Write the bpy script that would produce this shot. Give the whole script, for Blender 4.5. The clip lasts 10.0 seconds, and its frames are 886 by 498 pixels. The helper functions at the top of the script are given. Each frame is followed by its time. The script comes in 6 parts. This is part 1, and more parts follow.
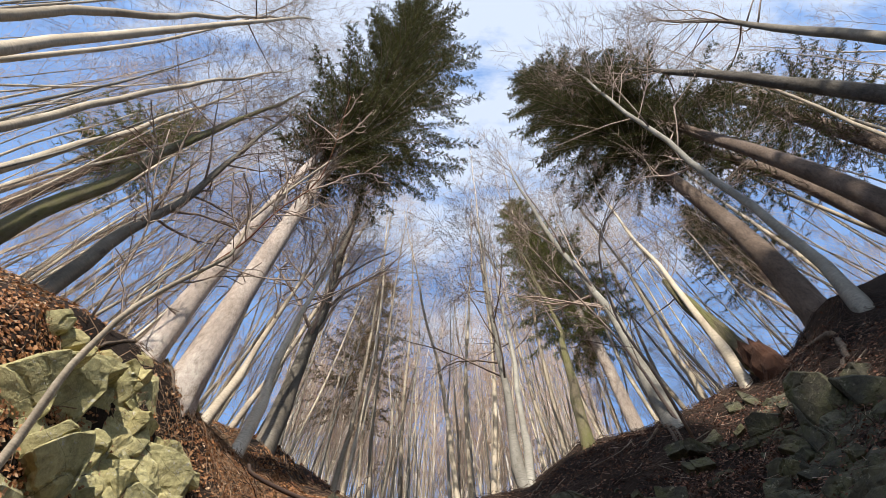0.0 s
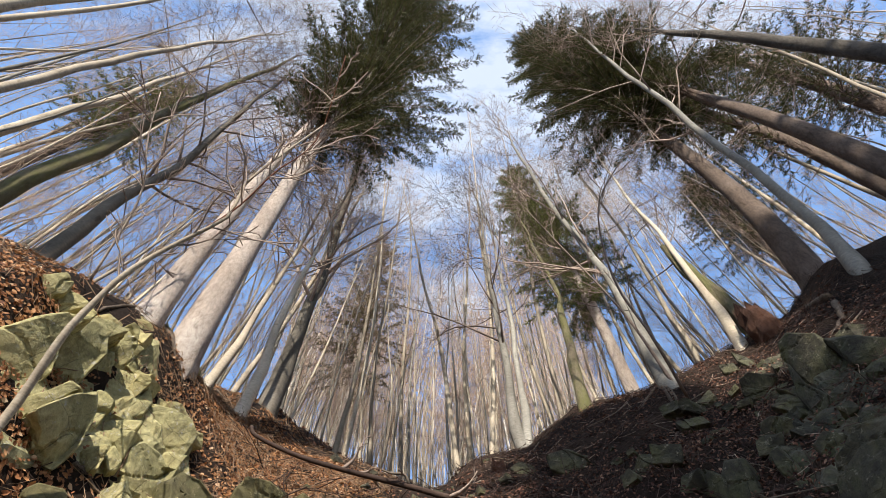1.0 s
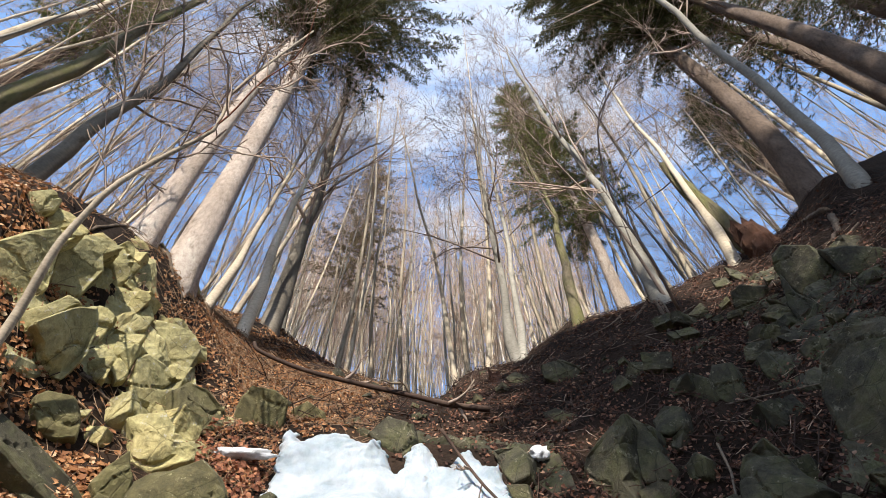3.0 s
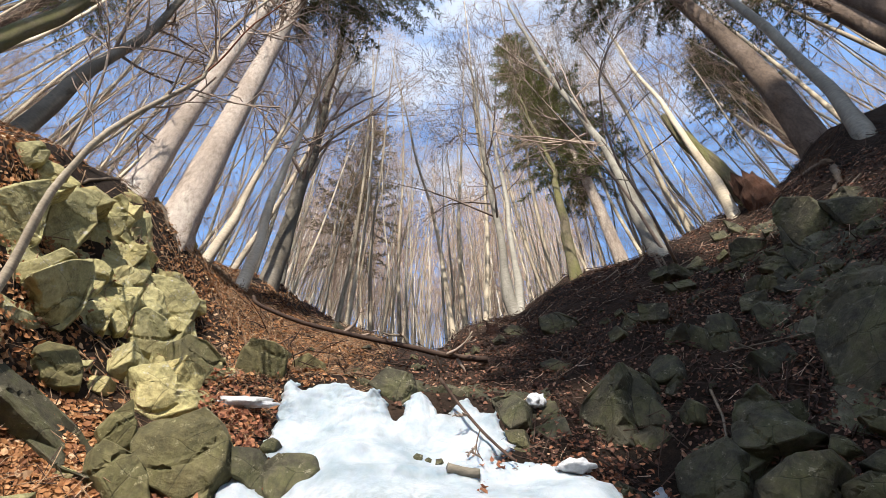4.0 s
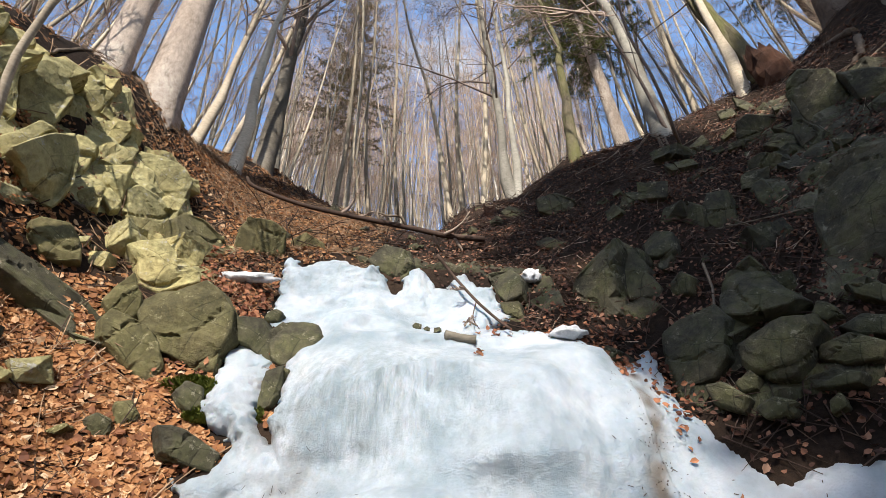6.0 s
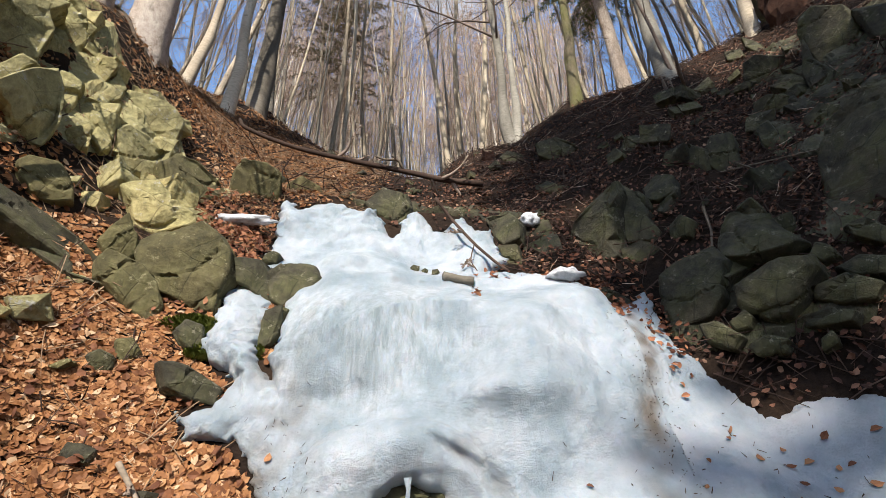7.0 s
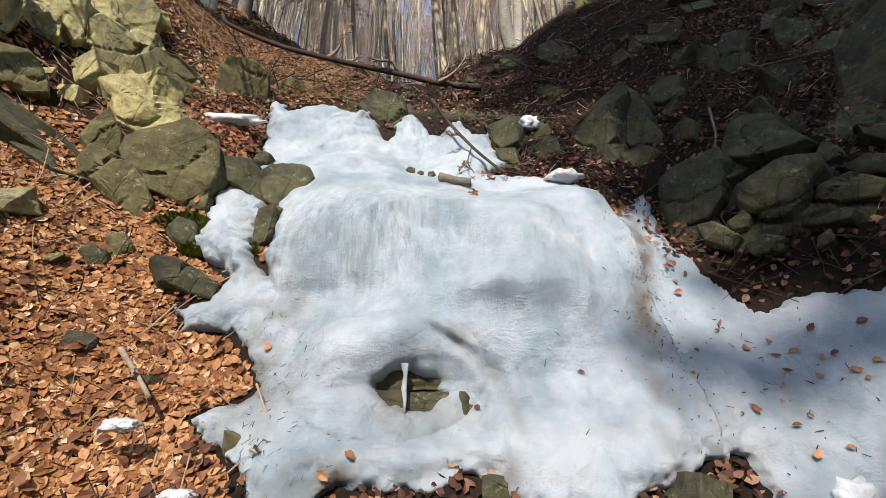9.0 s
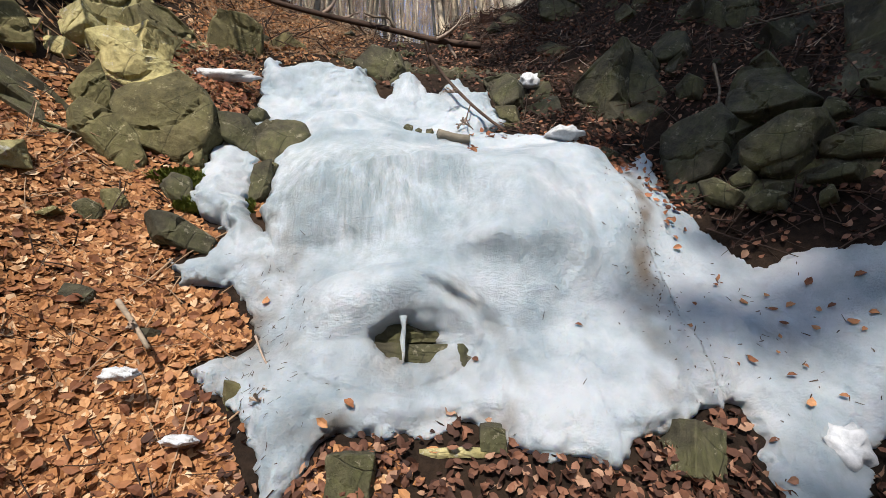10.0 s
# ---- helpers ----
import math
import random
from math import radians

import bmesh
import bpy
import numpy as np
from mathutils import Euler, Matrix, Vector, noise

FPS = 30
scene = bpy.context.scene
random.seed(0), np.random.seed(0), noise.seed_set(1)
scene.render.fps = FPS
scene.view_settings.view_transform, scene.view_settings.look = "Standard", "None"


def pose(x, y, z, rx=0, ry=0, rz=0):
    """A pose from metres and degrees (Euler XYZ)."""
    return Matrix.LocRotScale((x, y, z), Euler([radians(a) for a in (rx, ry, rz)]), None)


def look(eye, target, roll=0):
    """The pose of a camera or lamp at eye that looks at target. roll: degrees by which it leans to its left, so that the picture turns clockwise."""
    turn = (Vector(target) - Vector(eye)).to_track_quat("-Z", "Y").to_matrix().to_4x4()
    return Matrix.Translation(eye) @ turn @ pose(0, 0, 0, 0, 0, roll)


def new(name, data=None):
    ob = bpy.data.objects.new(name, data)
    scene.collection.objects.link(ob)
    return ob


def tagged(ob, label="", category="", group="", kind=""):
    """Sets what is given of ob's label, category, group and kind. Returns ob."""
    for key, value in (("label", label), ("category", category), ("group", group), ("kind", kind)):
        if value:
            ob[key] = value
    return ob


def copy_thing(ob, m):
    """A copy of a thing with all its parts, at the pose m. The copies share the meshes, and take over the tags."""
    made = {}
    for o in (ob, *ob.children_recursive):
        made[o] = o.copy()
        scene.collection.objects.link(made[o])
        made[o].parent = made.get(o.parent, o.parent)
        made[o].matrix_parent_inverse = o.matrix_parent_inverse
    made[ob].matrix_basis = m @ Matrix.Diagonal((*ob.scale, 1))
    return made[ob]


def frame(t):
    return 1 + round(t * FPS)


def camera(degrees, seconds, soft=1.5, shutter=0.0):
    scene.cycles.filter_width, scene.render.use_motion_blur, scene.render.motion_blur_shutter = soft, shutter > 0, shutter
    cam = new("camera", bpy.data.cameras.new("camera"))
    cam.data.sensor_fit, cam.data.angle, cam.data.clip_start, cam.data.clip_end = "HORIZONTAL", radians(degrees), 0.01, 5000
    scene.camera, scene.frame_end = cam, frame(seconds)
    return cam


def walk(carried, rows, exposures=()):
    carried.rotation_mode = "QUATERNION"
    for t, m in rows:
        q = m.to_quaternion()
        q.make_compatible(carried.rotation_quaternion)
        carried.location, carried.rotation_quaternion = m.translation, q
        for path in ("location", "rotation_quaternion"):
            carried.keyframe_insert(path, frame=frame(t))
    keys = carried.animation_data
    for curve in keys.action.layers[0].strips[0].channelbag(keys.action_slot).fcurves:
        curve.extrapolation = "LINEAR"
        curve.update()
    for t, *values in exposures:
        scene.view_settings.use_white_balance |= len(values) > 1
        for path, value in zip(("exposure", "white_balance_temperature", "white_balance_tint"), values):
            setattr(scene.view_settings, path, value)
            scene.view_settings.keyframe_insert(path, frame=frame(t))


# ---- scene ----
from mathutils import geometry

cam = camera(82.1, 10.0, soft=0.5)
PATH = [
    (0, 0.000, 0.000, 1.500, -0.01, 65.23, 1.46),
    (0.5, -0.002, 0.029, 1.505, -0.27, 63.46, 0.93),
    (1, -0.004, 0.059, 1.507, -0.64, 61.69, 0.65),
    (1.5, -0.007, 0.089, 1.507, -0.95, 59.80, 0.38),
    (2, -0.006, 0.119, 1.507, -1.15, 57.62, 0.04),
    (2.5, -0.004, 0.144, 1.506, -1.27, 55.50, -0.34),
    (4, -0.001, 0.220, 1.502, -1.66, 48.52, -1.10),
    (4.5, -0.000, 0.247, 1.500, -1.65, 45.78, -1.18),
    (5, 0.001, 0.273, 1.496, -1.61, 42.69, -1.26),
    (5.5, 0.001, 0.295, 1.489, -1.62, 39.21, -1.34),
    (7, -0.003, 0.361, 1.454, -1.88, 30.29, -1.31),
    (7.5, -0.002, 0.383, 1.440, -1.89, 27.55, -1.36),
    (8, -0.003, 0.401, 1.426, -2.08, 25.10, -1.40),
    (8.5, -0.008, 0.423, 1.408, -2.22, 22.96, -1.30),
    (9, -0.008, 0.442, 1.385, -2.26, 21.13, -1.17),
    (9.5, -0.006, 0.461, 1.360, -2.26, 19.28, -1.19),
    (10, -0.009, 0.478, 1.337, -2.41, 17.59, -1.18),
]
walk(cam, [(t, pose(x, y, z, 90 + pitch, 0, yaw) @ pose(0, 0, 0, 0, 0, roll)) for t, x, y, z, yaw, pitch, roll in PATH],
     exposures=[(0, 0.62, 6600, 11), (2.5, 0.8, 6600, 11), (5.5, 0.72, 6600, 11), (7.5, 0.53, 6600, 11), (10, 0.45, 6600, 11)])

# ---- sky and sun ----
SUN_ELEVATION, SUN_AZIMUTH = 35.0, 189.0  # azimuth clockwise from +y
world = bpy.data.worlds.new("sky")
scene.world = world
world.use_nodes = True
wn = world.node_tree.nodes
wl = world.node_tree.links
sky = wn.new("ShaderNodeTexSky")
sky.sky_type, sky.sun_disc = "NISHITA", False
sky.sun_elevation, sky.sun_rotation = radians(SUN_ELEVATION), radians(SUN_AZIMUTH)
sky.air_density, sky.dust_density, sky.ozone_density, sky.altitude = 1.0, 1.2, 1.6, 700
wn["Background"].inputs["Strength"].default_value = 0.145
# haze and thin high cloud, thicker overhead
def sky_node(kind, **values):
    n = wn.new(kind)
    for k, v in values.items():
        n.inputs[k].default_value = v
    return n


wco = wn.new("ShaderNodeTexCoord")
wmap = sky_node("ShaderNodeMapping", Scale=(1.5, 3.4, 1.2))
wcl = sky_node("ShaderNodeTexNoise", Scale=1.7, Detail=9.0, Roughness=0.62)
wl.new(wco.outputs["Generated"], wmap.inputs[0])
wl.new(wmap.outputs[0], wcl.inputs["Vector"])
wdot = wn.new("ShaderNodeVectorMath")
wdot.operation = "DOT_PRODUCT"
wdot.inputs[1].default_value = (0.2, -0.35, 0.9)
wl.new(wco.outputs["Generated"], wdot.inputs[0])
wsum = wn.new("ShaderNodeMath")
wsum.operation = "MULTIPLY_ADD"
wsum.inputs[1].default_value = 0.62
wl.new(wdot.outputs["Value"], wsum.inputs[0])
wl.new(wcl.outputs["Fac"], wsum.inputs[2])
wr = wn.new("ShaderNodeValToRGB")
wr.color_ramp.elements[0].position, wr.color_ramp.elements[1].position = 0.88, 1.32
wr.color_ramp.elements[0].color, wr.color_ramp.elements[1].color = (0, 0, 0, 1), (0.75, 0.75, 0.75, 1)
wl.new(wsum.outputs[0], wr.inputs[0])
whaze = wn.new("ShaderNodeMix")
whaze.data_type = "RGBA"
whaze.inputs[0].default_value = 0.6
whaze.inputs[7].default_value = (1.6, 2.85, 5.4, 1)
wl.new(sky.outputs[0], whaze.inputs[6])
wm = wn.new("ShaderNodeMix")
wm.data_type = "RGBA"
wm.inputs[7].default_value = (4.0, 4.4, 5.0, 1)
wl.new(wr.outputs[0], wm.inputs[0])
wl.new(whaze.outputs[2], wm.inputs[6])
wl.new(wm.outputs[2], wn["Background"].inputs["Color"])

sun = new("sun", bpy.data.lights.new("sun", "SUN"))
sun.data.energy, sun.data.angle, sun.data.color = 4.8, radians(0.55), (1.0, 0.945, 0.86)
_e, _a = radians(SUN_ELEVATION), radians(SUN_AZIMUTH)
SUN_WAY = Vector((math.cos(_e) * math.sin(_a), math.cos(_e) * math.cos(_a), math.sin(_e)))
sun.matrix_world = look(SUN_WAY * 60, (0, 0, 0))


# ---- materials ----
def ramp(nt, fac, stops):
    r = nt.nodes.new("ShaderNodeValToRGB")
    e = r.color_ramp.elements
    while len(e) < len(stops):
        e.new(0.5)
    for el, (p, c) in zip(e, stops):
        el.position, el.color = p, (*c, 1)
    nt.links.new(fac, r.inputs[0])
    return r.outputs[0]


def tex(nt, kind, coord, scale, detail=4.0, rough=0.55, stretch=None):
    if stretch:
        m = nt.nodes.new("ShaderNodeMapping")
        m.inputs["Scale"].default_value = stretch
        nt.links.new(coord, m.inputs[0])
        coord = m.outputs[0]
    if kind == "voronoi":
        n = nt.nodes.new("ShaderNodeTexVoronoi")
        n.feature = "DISTANCE_TO_EDGE"
        n.inputs["Scale"].default_value = scale
        nt.links.new(coord, n.inputs["Vector"])
        return n.outputs["Distance"]
    n = nt.nodes.new("ShaderNodeTexNoise")
    n.inputs["Scale"].default_value, n.inputs["Detail"].default_value = scale, detail
    n.inputs["Roughness"].default_value = rough
    nt.links.new(coord, n.inputs["Vector"])
    return n.outputs["Fac"]


def mixed(nt, fac, a, b, mode="MIX"):
    m = nt.nodes.new("ShaderNodeMix")
    m.data_type, m.blend_type = "RGBA", mode
    for sock, v in ((m.inputs[0], fac), (m.inputs[6], a), (m.inputs[7], b)):
        if isinstance(v, (int, float)):
            sock.default_value = v
        elif isinstance(v, tuple):
            sock.default_value = (*v, 1)
        else:
            nt.links.new(v, sock)
    return m.outputs[2]


def surface(name, rough=0.85, spec=0.3):
    m = bpy.data.materials.new(name)
    m.use_nodes = True
    nt = m.node_tree
    b = nt.nodes["Principled BSDF"]
    b.inputs["Roughness"].default_value = rough
    b.inputs["Specular IOR Level"].default_value = spec
    co = nt.nodes.new("ShaderNodeTexCoord")
    return m, nt, b, co.outputs["Object"]


def bump(nt, b, height, strength, distance):
    n = nt.nodes.new("ShaderNodeBump")
    n.inputs["Strength"].default_value, n.inputs["Distance"].default_value = strength, distance
    nt.links.new(height, n.inputs["Height"])
    nt.links.new(n.outputs[0], b.inputs["Normal"])


def island_random(nt):
    return nt.nodes.new("ShaderNodeNewGeometry").outputs["Random Per Island"]


def object_random(nt):
    return nt.nodes.new("ShaderNodeObjectInfo").outputs["Random"]


def rock_material(name, dark, mid, light, moss=0.45, cover=0.35):
    m, nt, b, co = surface(name, 0.82, 0.35)
    big = tex(nt, "noise", co, 2.6, 6, 0.65)
    fine = tex(nt, "noise", co, 24, 9, 0.75)
    col = ramp(nt, big, [(0.32, dark), (0.5, mid), (0.66, light)])
    col = mixed(nt, 0.55, col, ramp(nt, fine, [(0.34, (0.2, 0.2, 0.2)), (0.66, (0.85, 0.84, 0.8))]), "OVERLAY")
    rust = ramp(nt, tex(nt, "noise", co, 1.9, 5, 0.6), [(0.5, (0, 0, 0)), (0.64, (0.5, 0.5, 0.5))])
    col = mixed(nt, rust, col, (mid[0] * 1.15, mid[1] * 0.98, mid[2] * 0.75))
    col = mixed(nt, ramp(nt, tex(nt, "noise", co, 4.1, 6, 0.7), [(1 - cover - 0.14, (0, 0, 0)), (1 - cover + 0.06, (moss, moss, moss))]), col, (0.10, 0.12, 0.03))
    stain = ramp(nt, tex(nt, "noise", co, 6.5, 6, 0.7, (1, 1, 0.4)), [(0.52, (0, 0, 0)), (0.7, (0.7, 0.7, 0.7))])
    col = mixed(nt, stain, col, tuple(c * 0.35 for c in dark))
    lich = ramp(nt, tex(nt, "noise", co, 13, 8, 0.8), [(0.585, (0, 0, 0)), (0.62, (0.65, 0.65, 0.65))])
    col = mixed(nt, lich, col, tuple(min(c * 1.7 + 0.05, 0.5) for c in light))
    warp = nt.nodes.new("ShaderNodeMix")
    warp.data_type = "VECTOR"
    warp.inputs[0].default_value = 0.07
    nz = nt.nodes.new("ShaderNodeTexNoise")
    nz.inputs["Scale"].default_value, nz.inputs["Detail"].default_value = 3.0, 4
    nt.links.new(co, nz.inputs["Vector"])
    nt.links.new(co, warp.inputs[4])
    nt.links.new(nz.outputs["Color"], warp.inputs[5])
    crack = ramp(nt, tex(nt, "voronoi", warp.outputs[1], 3.0, stretch=(1, 0.7, 1.6)), [(0.002, (0, 0, 0)), (0.012, (1, 1, 1))])
    crack = mixed(nt, ramp(nt, tex(nt, "noise", co, 2.2, 3), [(0.42, (1, 1, 1)), (0.56, (0, 0, 0))]), crack, (1.0, 1.0, 1.0))
    col = mixed(nt, 0.4, col, crack, "MULTIPLY")
    tint = ramp(nt, object_random(nt), [(0, (0.72, 0.71, 0.68)), (0.5, (0.93, 0.92, 0.86)), (1, (1.06, 1.0, 0.88))])
    col = mixed(nt, 1.0, col, tint, "MULTIPLY")
    nt.links.new(col, b.inputs["Base Color"])
    h = mixed(nt, 0.15, ramp(nt, fine, [(0, (0, 0, 0)), (1, (1, 1, 1))]), crack)
    bump(nt, b, h, 0.9, 0.02)
    return m


def bark_material(name, colours, kind="smooth", moss=0.0):
    m, nt, b, co = surface(name, 0.88, 0.2)
    big = tex(nt, "noise", co, 1.3, 4, 0.6, (2, 2, 0.7))
    fine = tex(nt, "noise", co, 26, 6, 0.7, (1, 1, 0.5) if kind != "smooth" else (0.6, 0.6, 2.2))
    col = ramp(nt, big, [(0.3, colours[0]), (0.55, colours[1]), (0.75, colours[2])])
    col = mixed(nt, 0.45, col, ramp(nt, fine, [(0.3, (0.2, 0.2, 0.2)), (0.7, (0.95, 0.95, 0.95))]), "OVERLAY")
    if kind == "scaly":
        v = tex(nt, "voronoi", co, 70, stretch=(1, 1, 0.6))
        sc = ramp(nt, v, [(0.0, (0.45, 0.4, 0.37)), (0.16, (1, 1, 1))])
        col = mixed(nt, 0.35, col, sc, "MULTIPLY")
        bump(nt, b, sc, 0.7, 0.02)
    else:
        bump(nt, b, fine, 0.35, 0.01)
    if moss:
        col = mixed(nt, ramp(nt, tex(nt, "noise", co, 2.2, 5, 0.7, (1, 1, 0.5)), [(0.5 - moss * 0.3, (0, 0, 0)), (0.62, (0.85, 0.85, 0.85))]), col, (0.15, 0.15, 0.05))
    spots = ramp(nt, tex(nt, "noise", co, 7, 5, 0.7, (1, 1, 0.35)), [(0.6, (1, 1, 1)), (0.68, (0.5, 0.49, 0.46))])
    col = mixed(nt, 0.8, col, spots, "MULTIPLY")
    tone = ramp(nt, object_random(nt), [(0, (0.6, 0.57, 0.52)), (0.4, (0.9, 0.86, 0.8)), (1, (1.3, 1.26, 1.18))])
    col = mixed(nt, 0.85 if kind == "smooth" else 0.25, col, tone, "MULTIPLY")
    nt.links.new(col, b.inputs["Base Color"])
    return m


def speckled(name, stops, rough=0.8, by="island", through_light=0.0):
    m, nt, b, co = surface(name, rough, 0.25)
    r = island_random(nt) if by == "island" else object_random(nt)
    col = ramp(nt, r, stops)
    col = mixed(nt, 0.4, col, ramp(nt, tex(nt, "noise", co, 40, 3), [(0.3, (0.3, 0.3, 0.3)), (0.7, (0.8, 0.8, 0.8))]), "OVERLAY")
    nt.links.new(col, b.inputs["Base Color"])
    if through_light:
        t = nt.nodes.new("ShaderNodeBsdfTranslucent")
        nt.links.new(col, t.inputs["Color"])
        mx = nt.nodes.new("ShaderNodeMixShader")
        mx.inputs[0].default_value = through_light
        out = nt.nodes["Material Output"]
        nt.links.new(b.outputs[0], mx.inputs[1])
        nt.links.new(t.outputs[0], mx.inputs[2])
        nt.links.new(mx.outputs[0], out.inputs["Surface"])
    return m


def soil_material():
    m, nt, b, co = surface("forest_soil", 0.95, 0.15)
    big = tex(nt, "noise", co, 1.1, 5, 0.6)
    fine = tex(nt, "noise", co, 30, 8, 0.75)
    col = ramp(nt, big, [(0.3, (0.011, 0.008, 0.006)), (0.5, (0.022, 0.015, 0.011)), (0.7, (0.05, 0.033, 0.022))])
    col = mixed(nt, 0.7, col, ramp(nt, fine, [(0.3, (0.15, 0.13, 0.12)), (0.72, (0.95, 0.85, 0.75))]), "OVERLAY")
    nt.links.new(col, b.inputs["Base Color"])
    bump(nt, b, fine, 0.9, 0.03)
    return m


def snow_material():
    m, nt, b, co = surface("old_snow", 0.7, 0.3)
    col = ramp(nt, tex(nt, "noise", co, 30, 6, 0.7), [(0.35, (0.5, 0.52, 0.54)), (0.6, (0.72, 0.73, 0.75))])
    nt.links.new(col, b.inputs["Base Color"])
    bump(nt, b, tex(nt, "noise", co, 60, 6, 0.75), 0.7, 0.02)
    return m


def ice_material():
    m, nt, b, co = surface("ice", 0.5, 0.25)

    def mark(name):
        at = nt.nodes.new("ShaderNodeAttribute")
        at.attribute_name = name
        return at.outputs["Fac"]

    col = ramp(nt, tex(nt, "noise", co, 3.2, 6, 0.62, (1, 1, 0.7)), [(0.36, (0.35, 0.425, 0.48)), (0.5, (0.5, 0.565, 0.62)), (0.62, (0.64, 0.685, 0.735))])
    streak = ramp(nt, tex(nt, "noise", co, 7, 7, 0.7, (3.2, 3.2, 0.22)), [(0.38, (0, 0, 0)), (0.62, (1, 1, 1))])
    wet = mixed(nt, 1.0, streak, mark("flute"), "MULTIPLY")
    col = mixed(nt, wet, col, (0.30, 0.36, 0.38))
    grit = ramp(nt, tex(nt, "noise", co, 60, 5, 0.8), [(0.62, (0, 0, 0)), (0.72, (0.35, 0.35, 0.35))])
    col = mixed(nt, grit, col, (0.3, 0.27, 0.24))
    dirt = ramp(nt, tex(nt, "noise", co, 3.4, 7, 0.75), [(0.6, (0, 0, 0)), (0.8, (0.25, 0.25, 0.25))])
    col = mixed(nt, dirt, col, (0.36, 0.31, 0.26))
    col = mixed(nt, mark("dirt"), col, (0.21, 0.18, 0.15))
    nt.links.new(col, b.inputs["Base Color"])
    nt.links.new(ramp(nt, tex(nt, "noise", co, 5, 4), [(0.4, (0.32, 0.32, 0.32)), (0.62, (0.85, 0.85, 0.85))]), b.inputs["Roughness"])
    b.inputs["Subsurface Weight"].default_value = 0.3
    b.inputs["Subsurface Radius"].default_value = (0.03, 0.05, 0.07)
    b.inputs["Subsurface Scale"].default_value = 0.8
    flute = ramp(nt, tex(nt, "noise", co, 13, 6, 0.65, (2.6, 2.6, 0.2)), [(0.25, (0, 0, 0)), (0.75, (1, 1, 1))])
    lump = ramp(nt, tex(nt, "noise", co, 14, 8, 0.75), [(0.25, (0, 0, 0)), (0.75, (1, 1, 1))])
    grain = ramp(nt, tex(nt, "noise", co, 80, 6, 0.75), [(0.2, (0, 0, 0)), (0.8, (1, 1, 1))])
    relief_mix = mixed(nt, 0.35, mixed(nt, mark("flute"), lump, flute), grain)
    bump(nt, b, relief_mix, 0.9, 0.045)
    return m


# Lit and shaded rock copies; sun and bank shade are put into their colours.
ROCK_SUN = rock_material("sunlit_yellow_rock", (0.21, 0.19, 0.09), (0.4, 0.365, 0.185), (0.55, 0.51, 0.3), 0.45, 0.32)
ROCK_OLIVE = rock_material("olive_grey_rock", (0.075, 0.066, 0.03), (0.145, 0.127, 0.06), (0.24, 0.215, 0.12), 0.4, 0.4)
ROCK_DARK_SHADE = rock_material("shade_dark_rock", (0.03, 0.028, 0.019), (0.07, 0.064, 0.042), (0.15, 0.137, 0.095), 0.5, 0.4)
BEECH = bark_material("grey_beech_bark", ((0.17, 0.16, 0.14), (0.26, 0.25, 0.22), (0.38, 0.36, 0.32)))
BEECH_PALE = bark_material("pale_beech_bark", ((0.31, 0.26, 0.2), (0.48, 0.42, 0.33), (0.64, 0.57, 0.47)))
BEECH_DARK = bark_material("dark_beech_bark", ((0.09, 0.08, 0.065), (0.16, 0.145, 0.12), (0.25, 0.23, 0.2)))
SPRUCE_BARK = bark_material("scaly_spruce_bark", ((0.4, 0.325, 0.265), (0.54, 0.455, 0.385), (0.66, 0.58, 0.5)), "scaly")
SPRUCE_DARK = bark_material("dark_spruce_bark", ((0.11, 0.08, 0.06), (0.18, 0.135, 0.105), (0.27, 0.21, 0.17)), "scaly")
ROOT_BARK = bark_material("root_bark", ((0.09, 0.068, 0.05), (0.17, 0.13, 0.098), (0.27, 0.22, 0.17)), "scaly")
OAK_BARK = bark_material("dark_oak_bark", ((0.07, 0.06, 0.05), (0.12, 0.105, 0.085), (0.2, 0.175, 0.145)), "scaly")
MOSSY = bark_material("mossy_bark", ((0.12, 0.1, 0.07), (0.2, 0.17, 0.11), (0.3, 0.26, 0.18)), "scaly", 0.35)
TWIG = bark_material("twig_bark", ((0.2, 0.15, 0.125), (0.33, 0.26, 0.215), (0.46, 0.38, 0.32)))
TWIG_PALE = bark_material("pale_twig_bark", ((0.36, 0.26, 0.2), (0.5, 0.385, 0.305), (0.64, 0.52, 0.43)))
DEADWOOD = bark_material("weathered_wood", ((0.13, 0.105, 0.08), (0.22, 0.18, 0.14), (0.34, 0.29, 0.23)))
ROTTEN_DARK = bark_material("dark_rotten_wood", ((0.04, 0.02, 0.013), (0.08, 0.037, 0.022), (0.14, 0.07, 0.042)), "scaly")
# Twig bark darkened to carry the far bank's shade; dark branches use it too.
LITTER_TWIG = bark_material("shade_dark_twig_bark", ((0.03, 0.02, 0.016), (0.065, 0.042, 0.033), (0.14, 0.1, 0.08)))
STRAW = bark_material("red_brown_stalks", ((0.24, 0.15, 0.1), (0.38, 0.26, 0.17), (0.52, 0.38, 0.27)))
ROTTEN = bark_material("red_rotten_wood", ((0.09, 0.035, 0.02), (0.17, 0.065, 0.035), (0.26, 0.12, 0.07)))
FAR_BARK = speckled("far_beech_bark", [(0, (0.2, 0.155, 0.11)), (0.4, (0.4, 0.33, 0.25)), (0.75, (0.6, 0.52, 0.42)), (1, (0.8, 0.73, 0.62))])
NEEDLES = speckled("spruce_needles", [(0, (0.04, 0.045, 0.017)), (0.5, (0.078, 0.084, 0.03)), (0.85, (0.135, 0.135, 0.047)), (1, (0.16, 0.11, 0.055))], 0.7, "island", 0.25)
# Brighter needle copy: sunlight on the crown is put into the colour.
